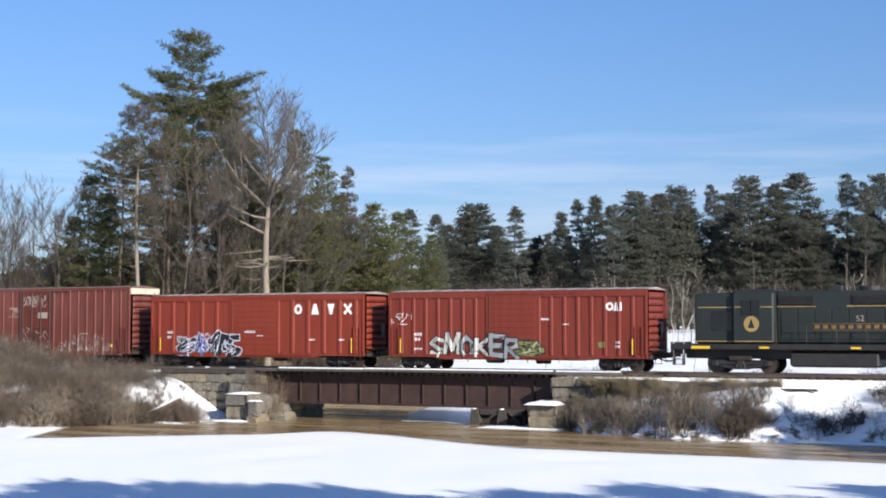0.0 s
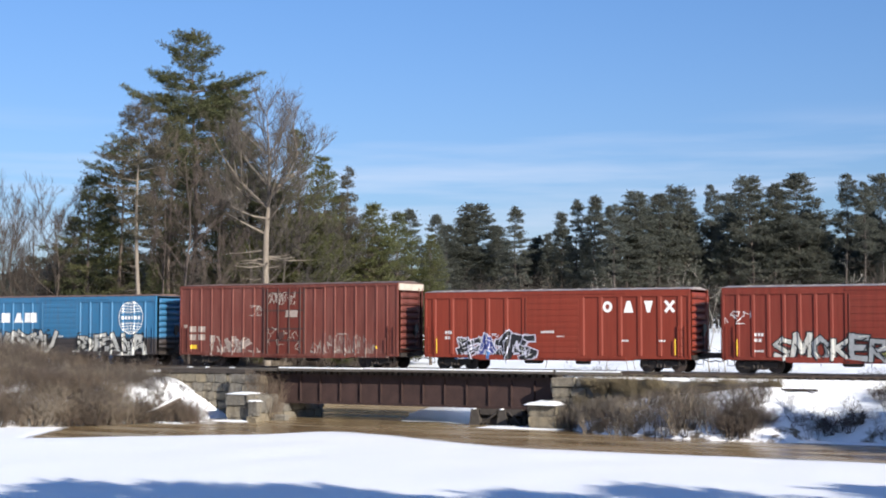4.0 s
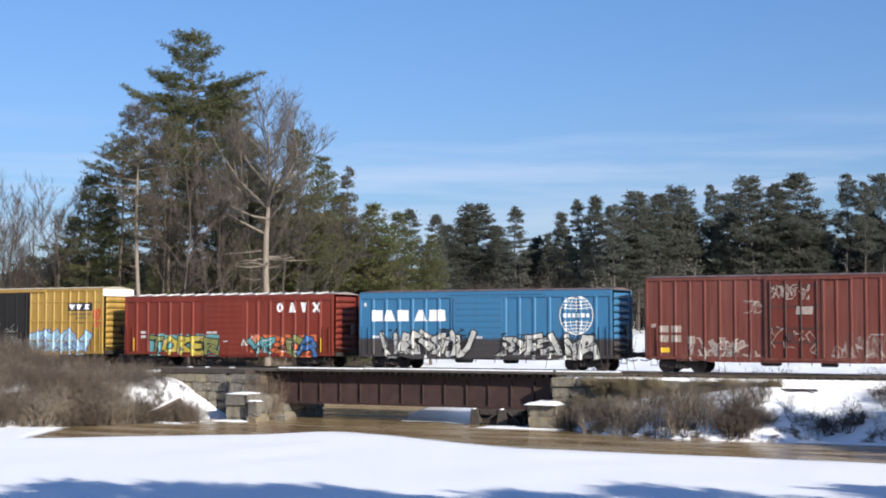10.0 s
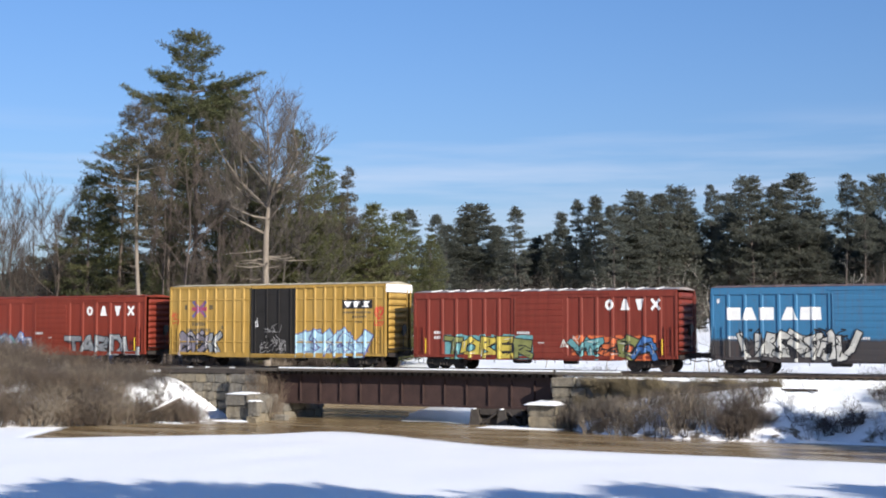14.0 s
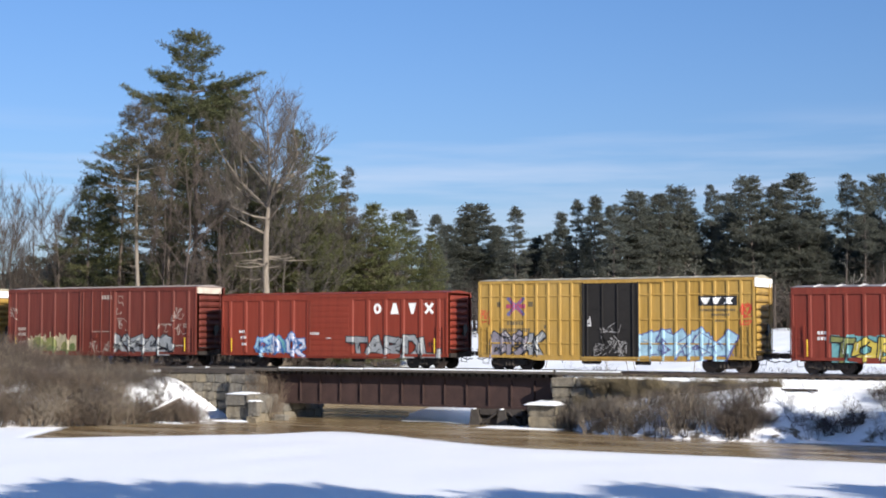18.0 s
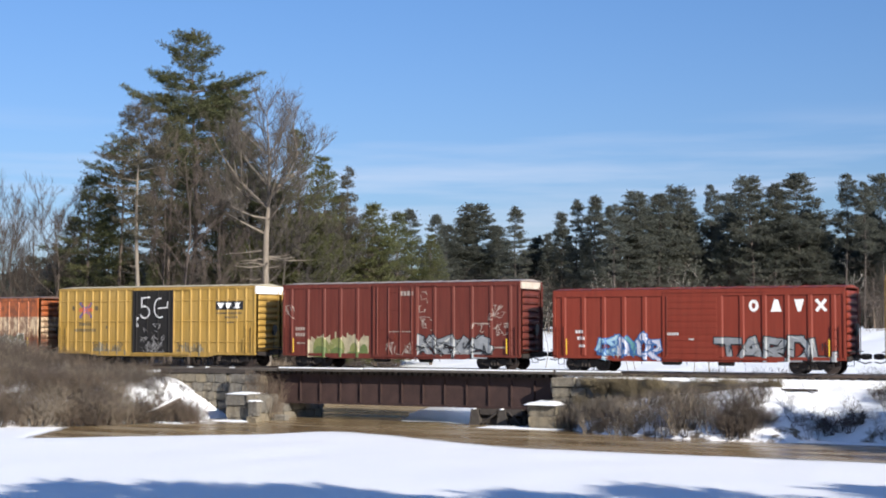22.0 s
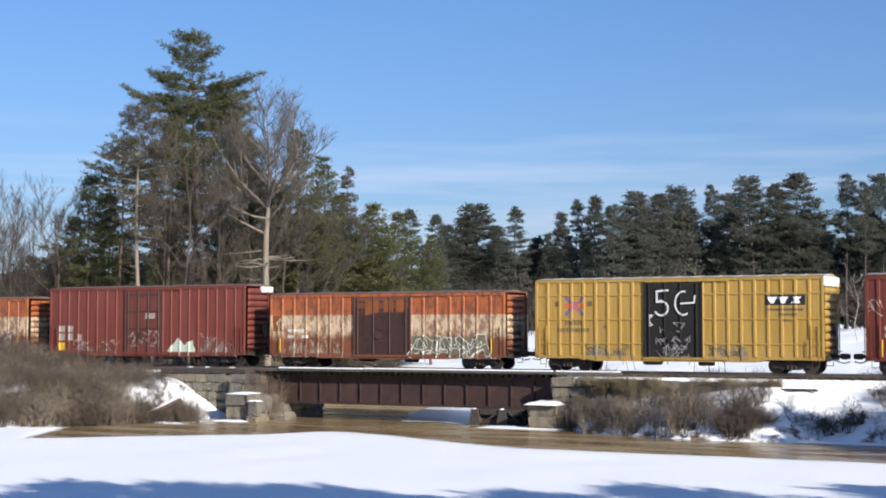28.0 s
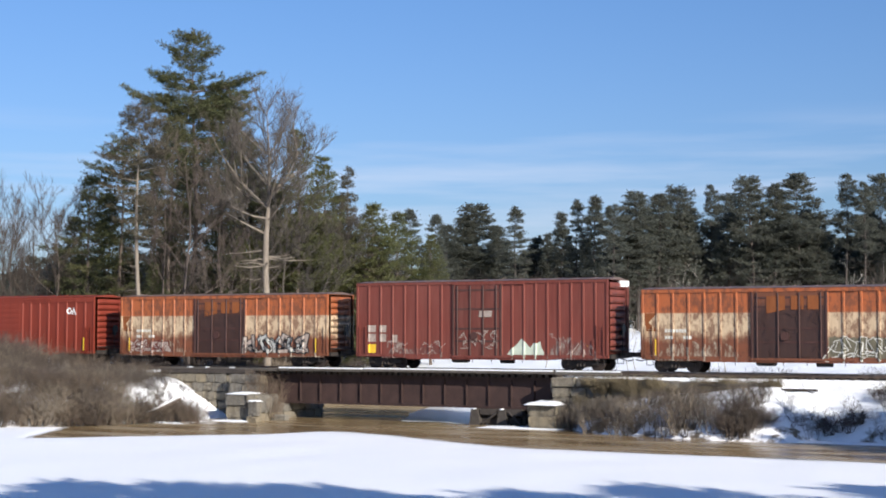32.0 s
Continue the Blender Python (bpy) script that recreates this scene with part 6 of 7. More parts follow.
TEAL = plain("teal_spray_paint", (0.12, 0.30, 0.31), 0.5, 0, 0.3)
SKYBLUE = plain("light_blue_spray_paint", (0.30, 0.47, 0.57), 0.5, 0, 0.3)
ROYAL = plain("blue_spray_paint", (0.045, 0.13, 0.32), 0.5, 0, 0.25)
NAVY = plain("dark_blue_spray_paint", (0.03, 0.045, 0.20), 0.5, 0, 0.3)
ORANGEP = plain("orange_spray_paint", (0.55, 0.13, 0.04), 0.5, 0, 0.2)
OLIVE = plain("olive_spray_paint", (0.18, 0.19, 0.06), 0.5, 0, 0.3)
TANP = plain("tan_spray_paint", (0.36, 0.31, 0.20), 0.6, 0, 0.35)
GREENP = plain("green_spray_paint", (0.10, 0.135, 0.04), 0.5, 0, 0.3)
REDTAG = plain("red_spray_paint", (0.50, 0.05, 0.025), 0.5, 0, 0.2)
PURPLE = plain("grey_violet_spray_paint", (0.20, 0.18, 0.21), 0.5, 0, 0.3)
MINT = plain("pale_mint_paint", (0.48, 0.54, 0.44), 0.6, 0, 0.2)
WINE = plain("magenta_paint", (0.34, 0.05, 0.10), 0.5, 0, 0.2)
BLUEGREY = plain("blue_grey_paint", (0.10, 0.11, 0.25), 0.5, 0, 0.2)
SMUDGE = plain("grey_smudged_paint", (0.24, 0.21, 0.15), 0.6, 0, 0.35)
DIM = plain("dim_brown_print", (0.13, 0.095, 0.045), 0.6, 0, 0.3)
RODS = plain("dark_rusty_rod", (0.06, 0.024, 0.019), 0.7, 0, 0.3)
KHAKI = plain("khaki_spray_paint", (0.13, 0.115, 0.075), 0.6, 0, 0.35)
OLDROOF = plain("weathered_roof", (0.15, 0.10, 0.085), 0.6, 0.2, 0.4, 1.5, 0.2)
YROOF = plain("yellow_roof", (0.40, 0.36, 0.27), 0.6, 0.1, 0.2, 1.5, 0.1)


PALESEAM = plain("frosted_seam", (0.55, 0.54, 0.53), 0.6, 0, 0.2)


def emblem_row(body, ribs, wid, spots, z0, z1):
    """Four white company marks as plain shapes: ring, wedge, column, saltire."""
    (a0, a1), (b0, b1), (c0, c1), (e0, e1) = spots
    m = (z0 + z1) / 2
    decal("white_mark", ring((a0 + a1) / 2, m, (a1 - a0) / 2, (z1 - z0) / 2, 0.16, 12), WHITE, body, ribs, wid, 0.008)
    decal("white_mark", [[(b0, z0), (b1, z0), ((b0 + b1) / 2 + 0.1, z1), ((b0 + b1) / 2 - 0.1, z1)]], WHITE, body, ribs, wid, 0.008)
    k = (c0 + c1) / 2
    decal("white_mark", [[(k - 0.08, z0), (k + 0.08, z0), (c1, z1), (c0, z1)]], WHITE, body, ribs, wid, 0.008)
    decal("white_mark", [stroke(e0 + 0.08, z0 + 0.08, e1 - 0.08, z1 - 0.08, 0.08), stroke(e0 + 0.08, z1 - 0.08, e1 - 0.08, z0 + 0.08, 0.08)], WHITE, body, ribs, wid, 0.008)


def small_print(body, ribs, wid, rows, material, door=None):
    """Stencilled small print as plain bars: rows of (x, z, width, height)."""
    polys = []
    for x, z, w, h in rows:
        n = max(1, int(w / (h * 0.85)))
        for k in range(n):
            polys.append(bar(x + w * k / n, x + w * (k + 0.72) / n, z, z + h))
    tagged(decal("stencil", polys, material, body, ribs, wid, 0.007, door), kind="stuff")


def build_cars():
    D = 0.066
    # 1: red car next to the engine
    door = (-1.5, 1.55)
    c, b, r = boxcar(30.96, "red steel boxcar with silver graffiti, behind the locomotive", 4.40, RED, GREYROOF, (7, 7), door, 0.11, ridges=9, seed=1)
    dd = (*door, D)
    graffiti(b, r, 0.11, -5.2, 0.5, 0.62, 2.0, 6, [PEWTER, SILVER], INK, 101, dd, fat=0.72, word="SMOKER")
    graffiti(b, r, 0.11, 0.3, 1.7, 0.8, 1.65, 2, [OLIVE, SMUDGE], INK, 102, dd, "round")
    scrawl(b, r, 0.11, -7.75, -6.4, 2.55, 3.15, 9, CHALK, 103)
    decal("white_mark", ring(5.78, 3.48, 0.22, 0.23, 0.12, 10) + [[(6.0, 3.25), (6.3, 3.25), (6.2, 3.7), (6.1, 3.7)], bar(6.38, 6.46, 3.25, 3.7)], WHITE, b, r, 0.11)
    small_print(b, r, 0.11, [(-6.2, 1.9, 0.5, 0.16), (-6.2, 1.62, 0.4, 0.16), (1.75, 2.75, 0.5, 0.12), (3.0, 2.5, 0.4, 0.06), (-6.2, 1.1, 0.5, 0.1)], CHALK, dd)
    decal("yellow_plate", [bar(5.1, 5.5, 1.28, 1.58)], OLIVE, b, r, 0.11)
    small_print(b, r, 0.11, [(6.1, 1.5, 0.3, 0.12), (6.1, 1.28, 0.3, 0.12)], CHALK)
    # 2: orange-red car with four white marks
    door = (-1.63, 1.75)
    c, b, r = boxcar(13.45, "orange-red steel boxcar with white marks and blue-white graffiti", 4.36, RED_ORANGE, GREYROOF, (5, 5), door, 0.15, seed=2, inset=0.5)
    dd = (*door, D)
    emblem_row(b, r, 0.15, ((3.0, 3.55), (4.2, 4.75), (5.35, 5.85), (6.5, 7.05)), 3.15, 3.77)
    worn_patch(b, r, 0.15, -6.0, -0.9, 0.58, 1.5, ROYAL, 203)
    graffiti(b, r, 0.15, -5.8, -1.0, 0.6, 2.05, 6, [INK, INK, NAVY], LILAC, 104, dd, "round", fat=1.15)
    scrawl(b, r, 0.15, -5.8, -1.0, 0.7, 2.0, 14, LILAC, 204, dd, 0.02)
    small_print(b, r, 0.15, [(-6.6, 2.0, 0.5, 0.16), (-6.6, 1.7, 0.4, 0.16), (-0.6, 2.05, 0.8, 0.14), (0.3, 1.85, 0.5, 0.06), (4.1, 1.6, 0.4, 0.1), (6.2, 1.6, 0.35, 0.1)], CHALK, dd)
    # 3: tall brown car
    door = (-1.45, 1.42)
    c, b, r = boxcar(-4.13, "tall faded oxide-brown boxcar with worn lower paint", 4.96, OXIDE, OLDROOF, (7, 8), door, 0.065, OXIDE_DARK, "plug", cap=(-1.4, 1.4, 0.42), ridges=10, seed=3, irons=OXIDE, rods=RODS, chord=0.16)
    dd = (*door, 0.09)
    scrawl(b, r, 0.065, -1.2, 0.8, 3.75, 4.5, 22, FADED, 105, dd)
    scrawl(b, r, 0.065, -2.6, -1.5, 3.1, 3.7, 8, FADED, 106, dd)
    worn_patch(b, r, 0.065, -6.2, -1.5, 0.62, 1.7, FLAKE, 107)
    worn_patch(b, r, 0.065, 1.5, 7.3, 0.62, 2.1, FLAKE, 108)
    scrawl(b, r, 0.065, -5.9, -1.8, 0.75, 1.8, 13, FADED, 205, None, 0.045)
    graffiti(b, r, 0.065, -4.2, -2.9, 0.68, 1.7, 2, [FLAKE_LIGHT], FADED, 107, None, "round")
    scrawl(b, r, 0.065, 1.9, 7.1, 0.8, 2.0, 12, FLAKE_LIGHT, 206, None, 0.04)
    scrawl(b, r, 0.065, -1.2, 1.2, 1.0, 2.4, 10, FADED, 109, dd)
    for q in (bar(-7.2, -6.65, 2.1, 2.45), bar(-6.5, -5.95, 2.1, 2.45), bar(-7.2, -6.65, 1.6, 1.95), bar(-6.5, -5.95, 1.6, 1.95), bar(-5.6, -5.2, 1.5, 1.9), bar(-7.6, -7.35, 2.35, 2.55), bar(0.1, 0.95, 3.0, 3.4, 0.05)):
        decal("white_panel", [q], FADED, b, r, 0.065, 0.007, dd)
    for q in (bar(-7.05, -6.6, 1.05, 1.3), bar(6.3, 6.65, 1.05, 1.3)):
        decal("yellow_plate", [q], YELLOWP, b, r, 0.065)
    # 4: blue car
    door = (-1.75, 1.5)
    c, b, r = boxcar(-21.85, "blue and black boxcar with white emblem and white graffiti", 4.40, BLUE, OLDROOF, (6, 6), door, 0.10, ridges=9, endcolour=BLUE, seed=4, irons=BLACK)
    dd = (*door, D)
    for x0, x1, tw in ((-7.05, -6.35, 0.7), (-6.3, -5.5, 0.28), (-5.4, -4.62, 0.78), (-4.25, -3.4, 0.28), (-3.3, -2.2, 1.0)):
        mid = (x0 + x1) / 2
        decal("white_mark", [[(x0, 2.73), (x1, 2.73), (mid + tw / 2, 3.37), (mid - tw / 2, 3.37)]], WHITE, b, r, 0.10, 0.008)
    globe = ring(5.83, 3.02, 1.0, 1.07, 0.05)
    for q in (-0.68, -0.36, 0.36, 0.68):
        arc = [(5.83 + q * math.cos(k * 0.13), 3.02 + 1.04 * math.sin(k * 0.13)) for k in range(-11, 12) if abs(k) > 1]
        globe += [stroke(*p0, *p1, 0.016) for p0, p1 in zip(arc, arc[1:]) if abs(p1[1] - p0[1]) < 0.3]
    for k in (-5, -4, -3, -2, 2, 3, 4, 5):
        v = k * 0.175
        half = 0.93 * math.sqrt(max(0.0, 1 - v * v))
        for side in (-1, 1):
            globe.append(stroke(5.83, 3.02 + v, 5.83 + side * half * 0.55, 3.02 + v * 1.06, 0.022))
            globe.append(stroke(5.83 + side * half * 0.55, 3.02 + v * 1.06, 5.83 + side * half, 3.02 + v * 1.02 + (0.1 if k > 0 else -0.1) * (1 - abs(v)), 0.022))
    globe += [bar(5.81, 5.85, 2.05, 2.78), bar(5.81, 5.85, 3.24, 4.0)] + [bar(5.05 + k * 0.27, 5.24 + k * 0.27, 2.9, 3.12) for k in range(6)]
    decal("white_emblem", globe, WHITE, b, r, 0.10, 0.008, None, "white globe emblem")
    graffiti(b, r, 0.10, -6.2, -0.6, 0.58, 2.2, 7, [PEWTER], INK, 110, dd, "round", fat=1.1)
    graffiti(b, r, 0.10, 1.3, 7.0, 0.58, 2.0, 7, [PEWTER], INK, 111, dd, "round", fat=1.1)
    scrawl(b, r, 0.10, -6.4, -0.4, 0.7, 2.3, 26, INK, 210, dd, 0.035)
    scrawl(b, r, 0.10, 1.2, 7.1, 0.7, 2.05, 26, INK, 211, dd, 0.035)
    small_print(b, r, 0.10, [(-7.0, 1.75, 0.55, 0.15), (-0.3, 1.75, 0.5, 0.12), (-7.6, 3.6, 0.2, 0.22)], CHALK, dd)
    # 5: red car, yellow and many-coloured graffiti
    door = (-1.6, 1.55)
    c, b, r = boxcar(-39.5, "red steel boxcar with white marks, yellow and multicoloured graffiti", 4.36, RED, GREYROOF, (6, 6), door, 0.11, seed=5, seams=PALESEAM)
    dd = (*door, D)
    emblem_row(b, r, 0.11, ((3.85, 4.35), (4.74, 5.26), (5.58, 6.05), (6.45, 6.98)), 3.28, 3.87)
    graffiti(b, r, 0.11, -5.9, -0.4, 0.6, 1.9, 5, [LEMON, LEMON, OLIVE], INK, 112, dd, back=TEAL, fat=0.72, word="TOBER")
    graffiti(b, r, 0.11, 1.9, 6.7, 0.6, 1.85, 5, [TEAL, ORANGEP, OLIVE, ROYAL], INK, 113, dd, "blocks", back=ORANGEP)
    scrawl(b, r, 0.11, 1.3, 2.4, 1.3, 1.9, 6, CREAM, 114, dd)
    small_print(b, r, 0.11, [(-6.6, 2.0, 0.5, 0.16), (-6.6, 1.72, 0.5, 0.16), (-1.35, 2.0, 0.8, 0.14), (-0.1, 1.5, 0.4, 0.06)], CHALK, dd)
    # 6 and 9: yellow cars with black plug doors
    for at, seed in ((-57.17, 6), (-110.6, 9)):
        door = (-1.55, 1.55)
        lb = "yellow boxcar with black door and pale blue graffiti" if seed == 6 else "yellow boxcar with black door chalked with white marks"
        c, b, r = boxcar(at, lb, 4.94, YELLOW, YROOF, (8, 8), door, 0.095, DARKDOOR, "plug", 10, (1.5, 2.78, 4.08), cap=(-1.47, 1.47, 0.5), seed=seed, irons=YELLOW, chord=0.16)
        dd = (*door, 0.115)
        decal("crossed_mark", [stroke(-6.05, 3.1, -5.15, 3.95, 0.10), stroke(-6.05, 3.95, -5.15, 3.1, 0.10)], BLUEGREY, b, r, 0.095, 0.006)
        decal("crossed_mark", [stroke(-5.95, 3.12, -5.25, 3.93, 0.035), stroke(-5.95, 3.93, -5.25, 3.12, 0.035)] + [bar(-6.2, -5.75, 3.42, 3.64), bar(-5.45, -5.0, 3.42, 3.64)], ORANGEP if seed == 9 else WINE, b, r, 0.095, 0.010)
        decal("black_plate", [bar(4.9, 6.97, 3.48, 3.99)], INK, b, r, 0.095, 0.006)
        decal("white_mark", [[(5.2, 3.57), (5.36, 3.57), (5.55, 3.9), (5.05, 3.9)], [(5.75, 3.57), (5.91, 3.57), (6.12, 3.9), (5.62, 3.9)], [(6.22, 3.57), (6.75, 3.57), (6.62, 3.74), (6.8, 3.9), (6.3, 3.9), (6.42, 3.74)]], WHITE, b, r, 0.095, 0.011)
        small_print(b, r, 0.095, [(-6.15, 2.5, 1.05, 0.2), (-6.6, 2.12, 1.9, 0.2), (-6.75, 3.5, 0.35, 0.28), (-4.85, 3.5, 0.4, 0.28), (5.0, 3.2, 1.9, 0.12), (5.6, 2.95, 1.0, 0.12), (5.8, 2.65, 0.5, 0.1), (-3.9, 2.3, 0.2, 0.2)], DIM)
        if seed == 6:
            graffiti(b, r, 0.095, -7.1, -3.9, 0.62, 2.1, 4, [PURPLE, PURPLE, SILVER], INK, 115, None, "round")
            graffiti(b, r, 0.095, 1.9, 6.6, 0.58, 2.15, 4, [SKYBLUE], BLUEGREY, 116, None, "round", fat=1.6)
            scrawl(b, r, 0.095, 7.15, 7.82, 2.5, 3.6, 12, REDTAG, 117, None, 0.03)
            scrawl(b, r, 0.095, -7.8, -7.2, 2.6, 3.3, 7, REDTAG, 118, None, 0.02)
        else:
            for a, e in ((-5.3, -1.9), (1.7, 4.3)):
                worn_patch(b, r, 0.095, a, e, 0.62, 1.5, FLAKE_GREY, 119)
                scrawl(b, r, 0.095, a + 0.2, e - 0.2, 0.7, 1.5, 12, DIM, 120, None, 0.03)
            # the large chalk figures on the door
            fig = [stroke(-0.85, 4.25, -0.25, 4.3, 0.05), stroke(-0.85, 4.25, -0.85, 3.7, 0.05)] + [q for q in ring(-0.6, 3.35, 0.42, 0.42, 0.1, 16)[:5] + ring(-0.6, 3.35, 0.42, 0.42, 0.1, 16)[9:]]
            fig += [q for q in ring(0.62, 3.62, 0.5, 0.66, 0.09, 24)[5:20]] + [stroke(0.5, 3.6, 1.2, 3.64, 0.045), stroke(1.2, 3.64, 1.24, 3.98, 0.04), stroke(-0.85, 3.7, -0.6, 3.76, 0.05)]
            decal("chalk_figure", fig, CHALK, b, r, 0.095, 0.012, dd, "large white chalk figures")
        scrawl(b, r, 0.095, -0.9, 0.95, 0.85, 1.9, 24, DUST, 121 + seed, dd, 0.018)
        scrawl(b, r, 0.095, -0.7, 0.7, 2.1, 2.6, 4, DUST, 131 + seed, dd, 0.018)
        scrawl(b, r, 0.095, -1.3, -1.1, 2.4, 3.0, 4, CHALK, 141 + seed, dd, 0.03)
    # 7: red car, silver graffiti
    door = (-1.5, 1.45)
    c, b, r = boxcar(-74.95, "orange-red boxcar with white marks, blue and silver graffiti", 4.36, RED_ORANGE, RED_ORANGE, (5, 5), door, 0.15, seed=7, inset=0.5)
    dd = (*door, D)
    emblem_row(b, r, 0.15, ((3.0, 3.52), (4.14, 4.7), (5.34, 5.85), (6.42, 6.97)), 3.15, 3.77)
    graffiti(b, r, 0.15, -5.35, -1.75, 0.58, 1.95, 6, [SKYBLUE, TEAL, SKYBLUE, LILAC], ROYAL, 150, dd, fat=1.0)
    graffiti(b, r, 0.15, 1.3, 7.4, 0.55, 1.98, 5, [SILVER], INK, 151, dd, fat=0.72, word="TARDL")
    small_print(b, r, 0.15, [(-6.6, 2.05, 0.5, 0.16), (-6.5, 1.7, 0.5, 0.16), (-6.4, 1.3, 0.4, 0.14), (-1.4, 1.95, 0.7, 0.14), (-0.2, 1.7, 0.3, 0.08)], CHALK, dd)
    # 8: dark oxide car, green and silver graffiti
    door = (-1.5, 1.3)
    c, b, r = boxcar(-92.75, "tall dark oxide-red boxcar with green and silver graffiti", 4.94, OXIDE_DARK, GREYROOF, (5, 5), door, 0.115, doorstyle="plug", ridges=10, cap=(-1.4, 1.0, 0.42), seed=8, inset=0.5, chord=0.24)
    dd = (*door, 0.09)
    rnd = random.Random(160)
    tagged(decal("graffiti_ground", [[(-6.1 + k * 0.3, 0.62), (-5.78 + k * 0.3, 0.62), (-5.78 + k * 0.3, 1.72 + rnd.uniform(-0.25, 0.3)), (-6.1 + k * 0.3, 1.75 + rnd.uniform(-0.2, 0.25))] for k in range(14)] + [bar(-5.9 + k * 0.42, -5.8 + k * 0.42, 1.6, rnd.uniform(1.8, 2.25)) for k in range(8)], TANP, b, r, 0.115, 0.004), "faded cream graffiti ground", kind="stuff")
    decal("graffiti_fill", [oval(-5.2, 1.2, 0.58, 0.62, 14, 0.08, rnd), oval(-4.05, 1.2, 0.55, 0.6, 14, 0.08, rnd), bar(-5.7, -3.6, 0.63, 1.0), oval(-2.9, 1.05, 0.3, 0.45, 10, 0.1, rnd)], OLIVE, b, r, 0.115, 0.012, None, "faded olive graffiti")
    decal("graffiti_fill", [oval(-5.2, 0.95, 0.5, 0.34, 14, 0.08, rnd), oval(-4.05, 0.92, 0.45, 0.3, 14, 0.08, rnd), bar(-3.3, -1.9, 0.63, 0.95), oval(-2.2, 1.05, 0.25, 0.35, 10, 0.1, rnd)], GREENP, b, r, 0.115, 0.03, None, "faded green graffiti")
    scrawl(b, r, 0.115, -5.9, -1.9, 0.7, 1.8, 9, TANP, 167)
    graffiti(b, r, 0.115, 1.3, 6.0, 0.58, 1.95, 5, [SILVER], INK, 161, None, "round", fat=1.4)
    scrawl(b, r, 0.115, 4.9, 7.2, 1.95, 2.6, 14, FADED, 162)
    scrawl(b, r, 0.115, 5.9, 7.0, 2.8, 3.6, 8, FADED, 163)
    scrawl(b, r, 0.115, 1.5, 2.3, 2.2, 4.4, 9, FADED, 164, dd)
    scrawl(b, r, 0.115, -7.8, -7.1, 2.9, 3.7, 6, FADED, 165)
    scrawl(b, r, 0.115, -1.0, 1.1, 0.8, 1.5, 12, FADED, 166, dd)
    small_print(b, r, 0.115, [(-7.0, 2.2, 0.7, 0.2), (-7.0, 1.85, 0.7, 0.2), (0.3, 4.2, 0.9, 0.26), (-6.9, 1.4, 0.6, 0.1), (6.3, 1.2, 0.7, 0.1), (-0.5, 2.1, 1.5, 0.06)], FADED, dd)
    # 10 and 12: peeling orange cars
    for at, seed in ((-128.28, 10), (-163.77, 12)):
        door = (-1.9, 1.85)
        c, b, r = boxcar(at, "rusty orange boxcar with peeling cream band and brown door", 4.36, ORANGE, OLDROOF, (6, 6), door, 0.075, ORANGE_DOOR, "plug", 9, seed=seed, endcolour=ORANGE, rods=RODS, chord=0.2)
        dd = (*door, 0.09)
        if seed == 10:
            graffiti(b, r, 0.075, 1.95, 6.7, 0.62, 1.85, 6, [KHAKI], CREAM, 170, dd, "round", fat=1.15, fine=0.6, back=KHAKI)
        else:
            graffiti(b, r, 0.075, 1.9, 6.4, 0.75, 1.9, 7, [PEWTER, FADED], INK, 171, dd, "round")
            graffiti(b, r, 0.075, -7.2, -4.0, 0.8, 1.6, 5, [FADED], OXIDE, 172, dd, "round")
        worn_patch(b, r, 0.075, -7.7, -2.0, 0.62, 1.7, FLAKE_RUST, 300 + seed)
        worn_patch(b, r, 0.075, 2.0, 7.7, 0.62, 1.3, FLAKE_RUST, 310 + seed)
        decal("band_end", [[(-7.72, 3.1), (-7.05, 3.1), (-7.5, 2.62), (-7.72, 2.62)]], ORANGE_PLAIN, b, r, 0.075, 0.005, None, "plain orange paint before the band's point")
        decal("band_end", [[(-7.72, 2.62), (-7.5, 2.62), (-7.05, 2.15), (-7.72, 2.15)]], ORANGE_PLAIN, b, r, 0.075, 0.005, None, "plain orange paint before the band's point")
        for x0, x1 in ((-1.15, -0.2), (0.1, 0.75), (0.95, 1.5)):
            decal("old_door_paint", [[(x0, 3.05 + 0.2 * (x0 > 0)), (x1, 3.25), (x1, 3.95), (x0, 3.95)]], ORANGE_PLAIN, b, r, 0.075, 0.006, dd, "remains of orange paint on the door")
        small_print(b, r, 0.075, [(-6.6, 2.1, 1.2, 0.16), (-6.6, 1.75, 0.5, 0.16), (-5.6, 1.75, 0.5, 0.16)], CREAM)
        scrawl(b, r, 0.075, -1.6, 1.6, 0.8, 3.6, 14, ORANGE_DOOR, 173 + seed, dd, 0.03)
    # 11: tall faded car
    door = (-1.45, 1.5)
    c, b, r = boxcar(-145.97, "tall faded pinkish-brown boxcar with pale mint paint patch", 4.96, PINKISH, OLDROOF, (7, 8), door, 0.065, OXIDE, "plug", 10, cap=(0.2, 1.4, 0.38), seed=11, irons=PINKISH, rods=RODS, chord=0.16)
    dd = (*door, 0.09)
    for q in (bar(-7.1, -6.6, 2.1, 2.5), bar(-6.35, -5.9, 2.1, 2.5), bar(-7.1, -6.6, 1.55, 2.0), bar(-6.35, -5.9, 1.55, 2.0), bar(-5.45, -5.15, 1.5, 1.95), bar(0.15, 0.95, 2.95, 3.3, 0.05)):
        decal("white_panel", [q], FADED, b, r, 0.065, 0.007, dd)
    rnd = random.Random(6)
